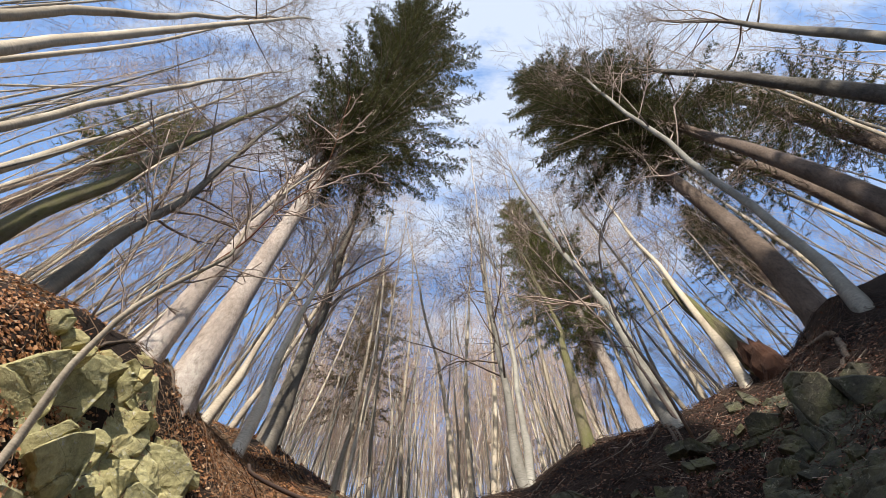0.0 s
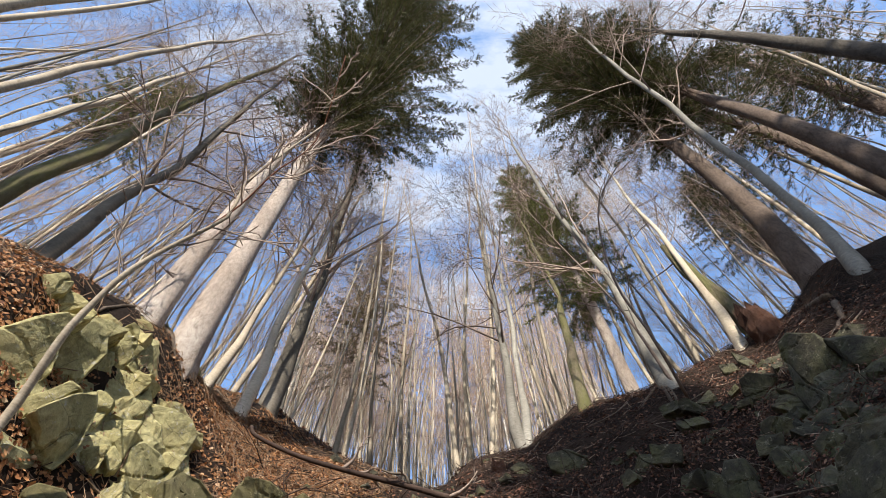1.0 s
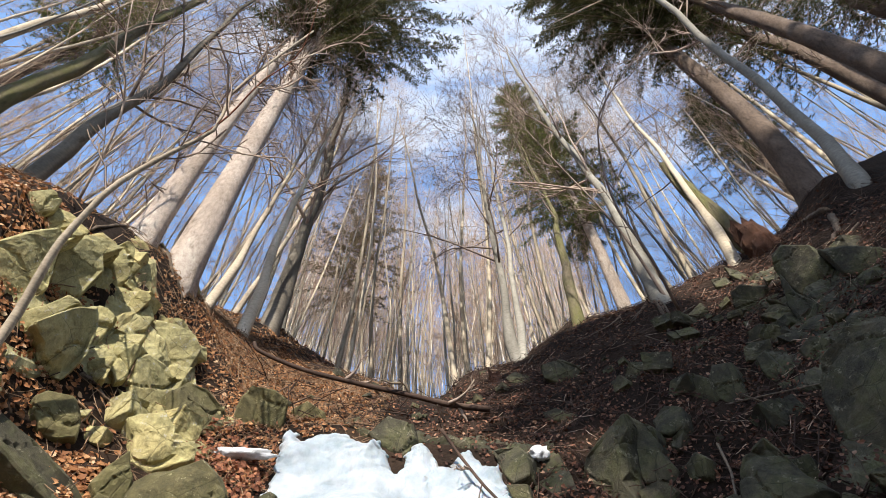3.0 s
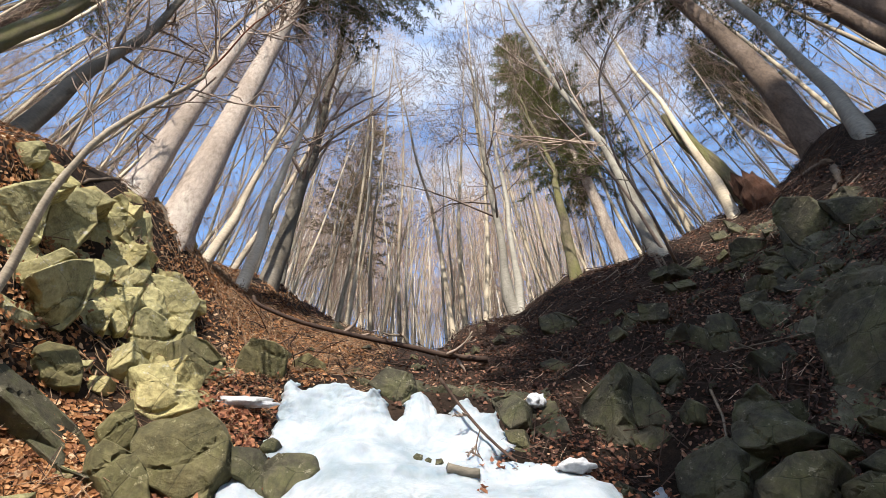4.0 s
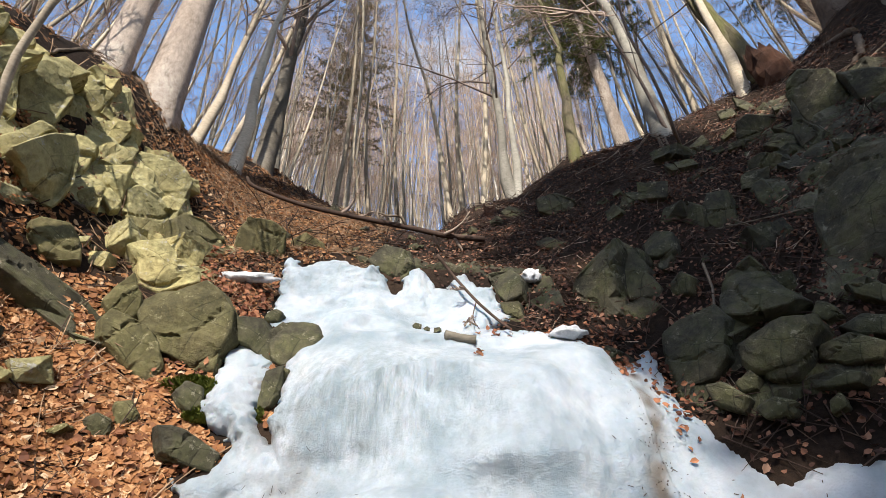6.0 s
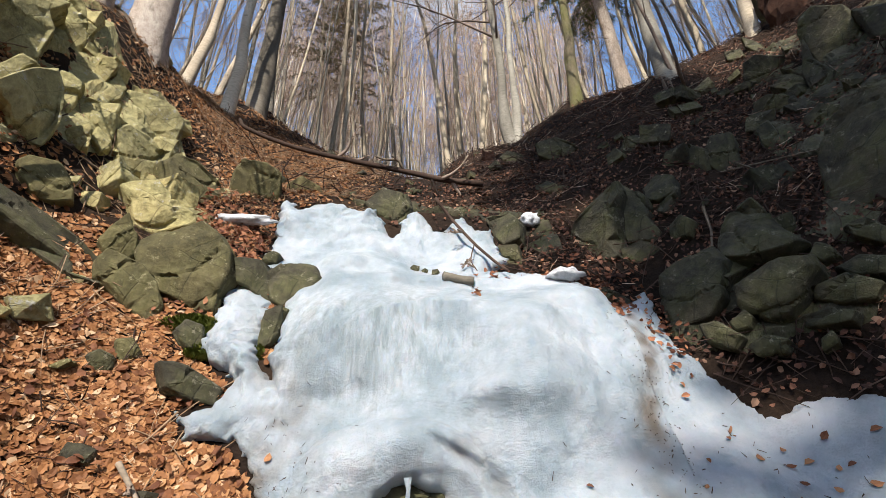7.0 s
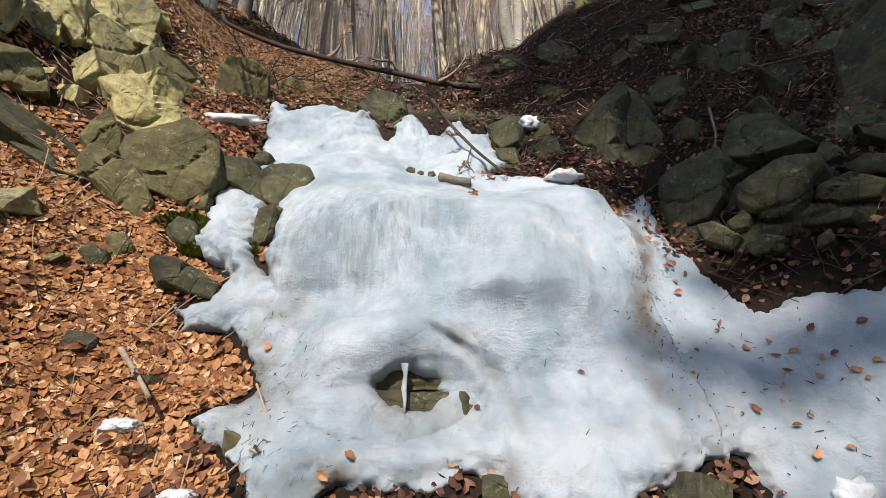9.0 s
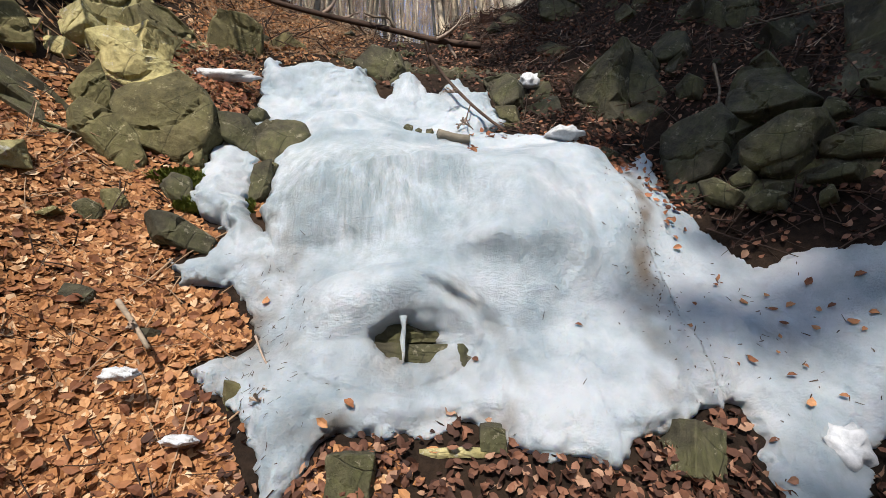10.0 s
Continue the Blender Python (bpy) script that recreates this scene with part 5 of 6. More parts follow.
block((1.03, 3.0, 2.66), [(-0.04, 0.06, 0.0), (0.0, 0.07, 0.0), (0.06, 0.02, -0.0), (0.01, -0.11, -0.0), (-0.04, -0.03, -0.0)], [(0.01, -0.01, -0.03)], -40, 2, 961, ROCK_DARK_SHADE, "small slab standing in the leaf ledge", "shaded bank rocks")
block((2.28, 3.98, 4.79), [(-0.14, 0.05, 0.0), (-0.01, 0.06, -0.0), (0.18, -0.02, 0.0), (0.1, -0.08, -0.0), (-0.13, -0.01, -0.0)], [(0.03, -0.02, -0.01)], -40, -10, 962, ROCK_DARK_SHADE, "thin flat stone lying on the bank", "shaded bank rocks")
block((4.02, 4.42, 6.67), [(-0.09, 0.28, -0.0), (0.03, 0.1, -0.0), (0.11, -0.18, -0.0), (0.02, -0.21, -0.0), (-0.08, 0.03, -0.0)], [(0.02, -0.01, -0.01)], -45, -10, 963, ROCK_DARK_SHADE, "thin flat stone lying on the bank", "shaded bank rocks")
block((3.88, 4.6, 6.74), [(-0.1, 0.11, 0.0), (0.08, 0.06, 0.0), (0.1, -0.11, 0.0), (-0.08, -0.06, 0.0)], [(0.02, -0.02, -0.01)], -45, -10, 964, ROCK_DARK_SHADE, "thin flat stone lying on the bank", "shaded bank rocks")
block((3.28, 4.53, 6.09), [(-0.15, 0.03, -0.0), (0.06, 0.14, -0.0), (0.1, -0.03, -0.0), (-0.02, -0.14, -0.0)], [(0.01, -0.02, -0.02)], -45, -10, 965, ROCK_DARK_SHADE, "small pale stone lying on the bank", "shaded bank rocks")
block((1.05, 5.2, 5.56), [(-0.16, 0.05, -0.0), (-0.05, 0.14, -0.0), (0.11, 0.02, 0.0), (0.13, -0.12, 0.0), (-0.03, -0.09, -0.0)], [(0.02, -0.0, -0.03)], -40, 0, 966, ROCK_DARK_SHADE, "olive-grey angular rock darkened for the shaded bank", "shaded bank rocks")
block((1.13, 4.09, 4.26), [(-0.15, 0.09, -0.0), (-0.02, 0.1, -0.0), (0.16, -0.06, 0.0), (0.12, -0.12, -0.0), (-0.13, 0.0, -0.0)], [(0.02, -0.0, -0.02)], -40, -5, 967, ROCK_DARK_SHADE, "olive-grey angular rock darkened for the shaded bank", "shaded bank rocks")
block((0.59, 3.59, 3.49), [(-0.15, 0.16, -0.0), (0.02, 0.17, -0.0), (0.12, 0.05, -0.0), (0.11, -0.14, 0.0), (-0.02, -0.18, 0.0), (-0.09, -0.05, -0.0)], [(0.01, 0.0, -0.04)], -20, 0, 969, ROCK_DARK_SHADE, "dark wet rock beside the ice crest", "shaded bank rocks")
block((0.57, 3.43, 3.18), [(-0.08, 0.08, 0.0), (0.06, 0.07, -0.0), (0.06, -0.08, 0.0), (-0.04, -0.07, 0.0)], [(-0.0, -0.01, -0.03)], -20, 0, 970, ROCK_DARK_SHADE, "dark wet rock beside the ice crest", "shaded bank rocks")

# ---- jointed bedrock in the banks ----
def bedrock(outline, cells, seed, material, label, proud=0.035, step=0.022):
    """Rock that shows through the bank: tilted joint faces with open joints between them, following the slope."""
    xs, ys = [q[0] for q in outline], [q[1] for q in outline]
    X, Y = np.meshgrid(np.arange(min(xs), max(xs), step), np.arange(min(ys), max(ys), step * 0.5))
    inner = inside_by(outline, X + lattice(X * 4, Y * 4, seed) * 0.06, Y + lattice(X * 4, Y * 4, seed + 1) * 0.06)
    Z = relief(X, Y)
    e = 0.15
    n = np.stack([-(ground(X + e, Y) - ground(X - e, Y)) / (2 * e), -(ground(X, Y + e) - ground(X, Y - e)) / (2 * e), np.ones_like(Z)], -1)
    n /= np.linalg.norm(n, axis=-1)[..., None]
    P = np.stack([X, Y, Z], -1)
    r = np.random.RandomState(seed)
    where = np.argwhere(inner > 0)
    c = P[tuple(where[r.randint(0, len(where), cells)].T)]
    warped = P + 0.05 * np.stack([lattice(X * 5, Z * 5, seed + k) for k in (2, 3, 4)], -1)
    gap = warped[..., None, :] - c
    turn = np.array([np.array(Euler(r.uniform(-1.2, 1.2, 3)).to_matrix()) for _ in range(cells)])
    turned = np.einsum("kab,yxkb->yxka", turn, gap)
    out = (r.uniform(0.0, proud + 0.03, cells) - 0.5 * np.abs(turned).max(-1)).max(-1).clip(-0.03, 1)
    out += lattice(X * 14, Z * 14, seed + 7) * 0.003 + lattice(X * 33, Z * 33, seed + 8) * 0.002
    out = np.where(inner > 0.05, out, out - (0.05 - inner) * 3.0)
    P = P + n * out[..., None]
    keep = inner > -0.06
    idx = np.full(X.shape, -1)
    idx[keep] = np.arange(keep.sum())
    q = np.stack([idx[:-1, :-1], idx[:-1, 1:], idx[1:, 1:], idx[1:, :-1]], -1).reshape(-1, 4)
    ob = mesh_ob("rock_face", P[keep], q[q.min(1) >= 0].tolist(), material)
    return tagged(ob, label, "rock", kind="structure")


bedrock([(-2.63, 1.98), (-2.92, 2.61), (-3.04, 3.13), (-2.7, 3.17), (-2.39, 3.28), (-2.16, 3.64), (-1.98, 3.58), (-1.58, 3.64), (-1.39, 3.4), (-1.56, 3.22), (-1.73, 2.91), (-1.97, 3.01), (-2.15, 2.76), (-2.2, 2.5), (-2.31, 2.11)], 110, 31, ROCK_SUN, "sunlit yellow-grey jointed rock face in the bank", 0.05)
bedrock([(-2.08, 2.18), (-2.02, 2.6), (-1.8, 2.76), (-1.81, 3.01), (-1.3, 3.28), (-1.0, 3.2), (-0.76, 3.37), (-0.64, 3.02), (-0.87, 2.93), (-1.09, 2.85), (-1.31, 2.81), (-1.46, 2.71), (-1.67, 2.66), (-1.92, 2.52), (-1.99, 2.22)], 36, 32, ROCK_OLIVE, "low olive-grey bedrock beside the ice", 0.0)
bedrock([(3.71, 4.39), (4.44, 4.03), (3.75, 2.54), (2.49, 2.31), (1.95, 2.35), (1.51, 2.63), (1.25, 2.87), (1.43, 3.17), (2.04, 3.18), (2.36, 2.84), (2.65, 2.97), (2.47, 3.31)], 170, 33, ROCK_DARK_SHADE, "jointed rock face darkened for the shaded bank", 0.05)
bedrock([(-1.0, 3.76), (-0.95, 4.05), (-0.3, 4.12), (0.5, 4.12), (0.98, 3.85), (0.98, 3.35), (0.66, 3.4), (0.56, 3.72), (-0.4, 3.74)], 60, 35, ROCK_DARK_SHADE, "dark wet rock step behind the ice crest", 0.04)
bedrock([(0.98, 3.47), (1.53, 3.7), (1.99, 3.53), (1.76, 3.15), (1.28, 3.21)], 10, 34, ROCK_DARK_SHADE, "dark bedrock round the tall cracked rock")

# ---- large trees ----
SPR = "tall spruce with scaly pinkish bark and a dark green crown"
spruce_a = conifer("spruce_tree", [(-2.61, 3.51, 5.42), (-2.67, 3.45, 7.64), (-2.78, 3.36, 13.56), (-2.3, 3.0, 17), (-1.9, 2.0, 21), (-1.7, 0.8, 26)], 0.175, 32, SPR, 101, 12.8, 2.5, tufts=15, whorls=52, sink=0.2, lean=(0.6, -0.3), dead=40, dense=2.3, per=9, full=0.35)
conifer("spruce_tree", [(-2.88, 3.14, 5.5), (-2.94, 3.07, 7.32), (-2.97, 3.05, 11.54)], 0.125, 22, "slender spruce with pale bark beside a thicker one", 102, 14.0, 1.5, dead=30, sink=0.2, lean=(0.6, -0.5))
conifer("spruce_tree", [(5.99, 4.24, 8.2), (6.26, 4.07, 11), (6.17, 3.92, 14.5), (5.56, 3.53, 18.5), (4.65, 3.2, 22)], 0.24, 29, "thick spruce with brown scaly bark on the bank edge", 103, 16.2, 2.7, tufts=15, dense=2.4, per=9, whorls=44, full=0.4, bark=SPRUCE_DARK)
conifer("spruce_tree", [(6.53, 2.39, 7.2), (6.53, 2.41, 10.96), (6.52, 2.72, 16), (6.17, 2.74, 20)], 0.19, 27, "thick spruce with grey-brown bark and a green crown", 104, 15.3, 2.6, tufts=15, dense=2.2, per=8, full=0.5, bark=SPRUCE_DARK)
conifer("spruce_tree", [(7.86, 3.19, 8.2), (7.86, 3.19, 12.75), (7.77, 3.40, 15.28)], 0.18, 26, "spruce with a thin brown crown behind thicker trunks", 105, 13, 2.2, bark=SPRUCE_DARK, tufts=18, fat=0.9, dense=1.3)
conifer("spruce_tree", [(4.55, 8.48, 9.6), (4.43, 8.55, 15.2), (3.7, 8.7, 21)], 0.17, 26, "spruce with a full narrow green crown", 106, 13.9, 2.3, tufts=15, bark=SPRUCE_BARK, dense=2.6, per=8, full=0.55, dead=5, needles=NEEDLES_SUNLIT)
conifer("spruce_tree", [(12.0, 8.6, 13), (12.1, 8.6, 20)], 0.3, 26, "distant spruce with a broad green-brown crown", 107, 18.5, 2.8, tufts=22, fat=1.0, per=8, bark=SPRUCE_DARK)
conifer("spruce_tree", [(13.1, 3.3, 12.5), (13.2, 3.2, 20)], 0.3, 29, "distant spruce with a broad dull green crown", 108, 17.5, 3.6, tufts=22, fat=1.0, per=8, bark=SPRUCE_DARK)
conifer("spruce_tree", [(-12.0, 5.0, 11), (-12.0, 5.0, 20)], 0.2, 27, "distant pine with a thin pale green crown", 109, 18.5, 2.6, tufts=22, fat=1.0, per=8, bark=SPRUCE_DARK, dense=0.9, needles=NEEDLES_SUNLIT)
conifer("spruce_tree", [(-3.9, 16.5, 13), (-3.9, 16.5, 22)], 0.2, 33, "distant larch with a thin brownish crown", 110, 19, 3.2, full=0.5, tufts=22, fat=1.0, per=8, needles=NEEDLES_PALE, dense=0.9)

B1 = "bare grey beech with forking limbs"
bare_tree("beech_tree", [(-6.47, 3.07, 6.4), (-6.48, 3.06, 10.34), (-6.47, 3.08, 14.68)], 0.17, 24, "beech with a mossy yellow-green trunk", 201, MOSSY, 0.4)
bare_tree("beech_tree", [(-5.33, 3.51, 6.2), (-5.34, 3.49, 9.2), (-5.31, 3.53, 11.17)], 0.14, 20, B1, 202, BEECH_DARK, 0.28, 30, limb_angle=(0.3, 0.8))
bare_tree("beech_tree", [(-6.5, 1.57, 6.0), (-6.47, 1.67, 11.6), (-6.42, 1.85, 16.9)], 0.09, 24, "slender pale bare beech trunk", 203, BEECH_PALE, 0.5)
bare_tree("beech_tree", [(-7.85, 2.56, 7.0), (-7.78, 2.76, 14.0), (-7.78, 2.78, 17)], 0.1, 25, "slender pale bare beech trunk", 204, BEECH_PALE, 0.45)
bare_tree("beech_tree", [(-5.74, 0.57, 5.3), (-5.74, 0.48, 10.1), (-5.75, 0.28, 22.9)], 0.13, 26, "straight pale beech with a smooth trunk", 205, BEECH_PALE, 0.5)
bare_tree("beech_tree", [(-6.92, 0.17, 6.0), (-6.92, 0.15, 14.0), (-6.91, 0.27, 20.2)], 0.11, 25, "straight pale beech with a smooth trunk", 206, BEECH_PALE, 0.5)
bare_tree("beech_tree", [(-2.90, 6.65, 7.75), (-2.91, 6.65, 11.17), (-3.01, 6.6, 15.72)], 0.18, 22, "grey beech with long rising limbs", 207, BEECH_DARK, 0.2, 34, spread=0.36, limb_angle=(0.3, 0.7))
bare_tree("beech_tree", [(-2.53, 5.07, 6.1), (-2.56, 5.06, 8.76), (-2.53, 5.08, 10.3)], 0.085, 18, "slim pale beech on the bank edge", 208, BEECH_PALE, 0.4)
bare_tree("beech_tree", [(-3.18, 5.09, 6.7), (-3.06, 5.17, 8.59), (-2.97, 5.22, 10.8)], 0.07, 17, "slim crooked pale beech", 209, BEECH_PALE, 0.35)
bare_tree("beech_tree", [(1.47, 6.94, 7.25), (1.36, 6.96, 8.42), (1.29, 6.97, 12.2), (1.32, 6.97, 16.7)], 0.12, 21, "one stem of a twin-stemmed grey beech", 210, BEECH, 0.35)
bare_tree("beech_tree", [(1.52, 6.94, 7.25), (1.60, 6.92, 9.02), (1.58, 6.92, 13.45)], 0.08, 19, "thinner stem of a twin-stemmed grey beech", 211, BEECH, 0.35)
bare_tree("beech_tree", [(2.52, 6.48, 7.95), (2.63, 6.44, 10.46), (2.7, 6.4, 11.4)], 0.1, 16, "mossy yellow-green trunk with a low fork", 212, MOSSY, 0.4, 8)
bare_tree("beech_tree", [(3.26, 5.09, 6.8), (3.21, 5.13, 9.09), (3.14, 5.17, 11.0), (2.67, 5.4, 16.9)], 0.125, 22, "grey beech with exposed roots on the bank", 213, BEECH, 0.3)
bare_tree("beech_tree", [(4.98, 6.46, 8.7), (5.04, 6.41, 11.4), (5.12, 6.34, 15.3)], 0.067, 20, "slim pale beech on the slope", 214, BEECH_PALE, 0.4)
bare_tree("beech_tree", [(4.57, 4.89, 7.5), (4.63, 4.83, 9.17), (4.65, 4.81, 11.55), (4.65, 4.81, 15)], 0.09, 19, "pale beech beside a broken mossy trunk", 215, BEECH_PALE, 0.35)
bare_tree("beech_tree", [(5.31, 3.47, 6.3), (5.43, 3.27, 7.69), (5.53, 3.09, 8.98), (5.07, 2.61, 12.5), (4.48, 2.0, 16.5)], 0.13, 21, "smooth grey beech leaning from the bank", 216, BEECH, 0.45)
bare_tree("oak_tree", [(6.95, 0.87, 7.0), (6.5, 1.08, 13.5), (5.9, 1.33, 17)], 0.175, 20, "thick dark rough-barked tree with crooked limbs", 217, OAK_BARK, 0.6, 26, spread=0.35)
bare_tree("beech_tree", [(7.44, 0.23, 7.4), (7.44, 0.13, 12.7), (7.44, 0, 16.1)], 0.13, 23, "dark bare beech with wide limbs", 218, BEECH_DARK, 0.4, 30)

# ---- far woods ----
rnd = random.Random(77)
kinds = []
for s in range(9):
    bow = rnd.uniform(-0.35, 0.35)
    kinds.append(bare_tree("beech_tree", [(0, 0, -400), (bow, rnd.uniform(-0.2, 0.2), -396), (bow * 0.6, rnd.uniform(-0.4, 0.4), -391)], 0.03 + 0.0055 * s, -400 + 14 + 1.1 * s, "slender bare beech of the hillside wood", 300 + s,
                           BEECH_PALE if s % 3 else BEECH, 0.3, 16, (6, 4), 0.24, (0.3, 0.75), sides=6, flare=1.15, twig=TWIG_PALE, thin=0.0022, group="hillside wood", crook=0.022, limb=0.22))
spots = []
def wood(x0, x1, y0, y1, count, gap):
    made = 0
    for _ in range(count * 6):
        x, y = rnd.uniform(x0, x1), rnd.uniform(y0, y1)
        if all((x - a) ** 2 + (y - b) ** 2 > gap * gap for a, b in spots):
            spots.append((x, y))
            copy_thing(rnd.choice(kinds), pose(x, y, on_ground(x, y) - 0.1, rnd.gauss(0, 3), rnd.gauss(0, 3), rnd.uniform(0, 360)))
            made += 1
        if made >= count:
            break


wood(-8, 8, 9.0, 16, 50, 0.6)
wood(-10, 10, 16, 28, 70, 0.7)
wood(-12, -3.2, 6.0, 13, 36, 0.6)
wood(4.6, 14, 7.6, 16, 32, 0.8)
wood(-18, -7.5, 0.0, 9.5, 40, 0.9)
wood(8.5, 18, 0.5, 9.5, 30, 1.2)
# young growth behind the bank edges
young = [bare_tree("beech_sapling", [(0, 0, -400), (0.1, 0.05, -398.5), (rnd.uniform(-0.4, 0.4), 0.1, -396)], 0.02 + 0.004 * s, -400 + 4.5 + s, "young bare beech with fine reddish twigs", 340 + s,
                   BEECH_PALE, 0.12, 18, (6, 4), 0.34, (0.4, 0.9), sides=6, twig=TWIG_PALE, thin=0.0018, limb=0.3, group="young growth") for s in range(4)]


def thicket(x0, x1, y0, y1, count):
    for _ in range(count):
        x, y = rnd.uniform(x0, x1), rnd.uniform(y0, y1)
        copy_thing(rnd.choice(young), pose(x, y, on_ground(x, y) - 0.05, rnd.gauss(0, 5), rnd.gauss(0, 5), rnd.uniform(0, 360)))


thicket(-11, -4.5, 3.0, 9.0, 30)
thicket(-7, -2.6, 8.0, 14.0, 18)
thicket(4.0, 12, 7.4, 13, 30)
thicket(7.5, 13, 4.5, 8, 14)
thicket(-4, 4, 12.0, 22.0, 24)
for k in kinds + young:
    x, y = rnd.uniform(-6, 6), rnd.uniform(40, 46)
    k.matrix_world = pose(x, y, on_ground(x, y))


def far_wood(count, seed):
    """Thin far trunks with a few rising limbs, too far off to tell apart."""
    rnd = random.Random(seed)
    stems, limbs = Tubes(), Tubes()
    for _ in range(count):
        y = rnd.uniform(22, 62)
        x = rnd.uniform(-0.45, 0.45) * y
        z = on_ground(x, y) - 0.2
        h, r = rnd.uniform(12, 21), rnd.uniform(0.03, 0.085)
        p = wander(rnd, (x, y, z), (rnd.gauss(0, 0.07), rnd.gauss(0, 0.05), 1), h, 7, 0.035, 0.04)
        stems.add(p, [r * (1 - 0.125 * k) for k in range(8)], 4)
        for _ in range(24):
            k = rnd.randint(1, 6)
            q = p[k].lerp(p[k + 1], rnd.random())
            ln = rnd.uniform(1.0, 3.2)
            w = wander(rnd, q, around(rnd, (0, 0, 1), rnd.uniform(0.35, 0.9)), ln, 2, 0.2, 0.1)
            limbs.add(w, [0.02, 0.013, 0.008], 3)
            for _ in range(4):
                limbs.add(wander(rnd, w[rnd.randint(0, 1)].lerp(w[2], 0.4), around(rnd, w[2] - w[1], rnd.uniform(0.4, 0.9)), ln * rnd.uniform(0.3, 0.6), 1, 0.2, 0.1), [0.010, 0.006], 3)
    tagged(stems.ob("far_wood", FAR_BARK), "far pale and grey beech trunks crowding the hillside", "wood", kind="stuff")
    tagged(limbs.ob("far_wood", TWIG_PALE, smooth=False), "far brown haze of bare beech twigs", "wood", kind="stuff")


far_wood(430, 5)
# unseen spruces added behind the camera to block the sun from the far bank
SHADE = "unseen dense spruce added to shade the far bank"
for shade_x, shade_y, top_x, k in ((0.15, -17.7, -1.5, 0), (2.9, -17.2, 2.6, 1), (5.6, -18.0, 5.6, 2)):
    conifer("spruce_tree", [(shade_x, shade_y, -4.6), (shade_x, shade_y, 6), (shade_x, shade_y, 15), (top_x, shade_y, 22)], 0.35, 24.5 + k, SHADE, 120 + k, 14.6 - 2 * k, 2.35, bark=SPRUCE_DARK, dense=0.6, per=9, fat=8, whorls=42, full=0.3, tufts=12, cap=0.2)


# ---- dead wood, roots and saplings ----
def stick(name, knots, r0, r1, material, label, category, seed=0, n=14, twigs=0, sides=8, twig_length=0.4, rough=0.06):
    rnd = random.Random(seed)
    pts = spline(knots, n)
    base = pts[0].copy()
    t = Tubes()
    t.add([p - base for p in pts], [r0 + (r1 - r0) * k / (n - 1) for k in range(n)], sides, rnd, rough)
    ob = root_empty(name, base, label, category)
    t.ob("stem", material, ob)
    if twigs:
        c = Tubes()
        for _ in range(twigs):
            k = rnd.randint(n // 4, n - 2)
            branch(c, rnd, pts[k] - base, around(rnd, pts[k + 1] - pts[k], rnd.uniform(0.5, 1.1)), twig_length * rnd.uniform(0.5, 1.3), max(r1 * 0.8, 0.005), 0, (3, 2), 0.08)
        tagged(c.ob("twig", TWIG, ob), kind="stuff")
    return ob


stick("leaning_sapling", [(-2.19, 2.14, 3.0), (-2.17, 2.05, 3.42), (-2.14, 1.97, 3.59), (-2.1, 1.87, 3.8), (-2.06, 1.82, 4.01), (-1.99, 1.76, 4.24), (-1.88, 1.74, 4.52), (-1.75, 1.73, 4.78), (-1.63, 1.72, 5.09), (-1.66, 1.64, 5.6), (-1.5, 1.59, 6.33), (-1.3, 1.54, 7.15)], 0.026, 0.009, BEECH_PALE, "pale leaning sapling with knots in front of the rocks", "sapling", 1, 22, 9, 9, 0.7)
stick("sapling", [(-1.75, 1.73, 4.78), (-1.6, 1.7, 5.2), (-1.42, 1.56, 5.6), (-1.16, 1.41, 6.15), (-0.98, 0.78, 6.85)], 0.008, 0.004, ROTTEN, "thin reddish sapling bending over the gully", "sapling", 2, 16, 12, 5, 0.6)
stick("fallen_branch", [(-2.0, 4.39, 5.42), (-1.9, 4.39, 5.29), (-1.43, 4.46, 5.11), (-0.87, 4.48, 4.95), (-0.26, 4.45, 4.77), (0.15, 4.43, 4.64), (0.55, 4.45, 4.6)], 0.02, 0.032, LITTER_TWIG, "long crooked fallen branch lying across the gully", "branch", 3, 24, 6, 8, 0.3)
stick("fallen_branch", [(-0.25, 4.45, 4.77), (-0.31, 4.38, 4.85), (-0.43, 4.37, 4.85), (-0.54, 4.34, 4.87)], 0.016, 0.008, DEADWOOD, "short forked end of dead wood on a fallen branch", "branch", 4, 8, 2, 6, 0.1)
stick("dead_branch", [(0.05, 3.5, 3.74), (0.17, 3.55, 3.58), (0.31, 3.33, 3.23), (0.42, 3.2, 3.02), (0.48, 3.1, 2.9)], 0.013, 0.008, LITTER_TWIG, "dark forked branch leaning on the ice", "branch", 5, 14, 2, 7, 0.15)
stick("dead_branch", [(0.31, 3.33, 3.23), (0.27, 3.23, 3.05), (0.29, 3.08, 2.89)], 0.005, 0.003, LITTER_TWIG, "thin dark twig hanging on the ice", "branch", 6, 8, 2, 5, 0.12)
stick("log", [(0.08, 2.97, 2.8), (0.17, 3.0, 2.79), (0.26, 3.0, 2.78)], 0.028, 0.025, BEECH_DARK, "short grey-brown cut log frozen into the ice lip", "log", 7, 8, 0, 12)
stick("twig", [(-0.6, 2.30, 1.60), (-0.55, 2.27, 1.51), (-0.47, 2.22, 1.42)], 0.005, 0.003, TWIG, "thin dark twig lying on the snow", "twig", 8, 8, 2, 5, 0.12)
stick("twig", [(-1.06, 2.24, 1.72), (-0.99, 2.23, 1.64), (-0.91, 2.20, 1.55)], 0.011, 0.008, DEADWOOD, "pale broken stick among the leaves", "twig", 9, 8, 1, 6, 0.1)
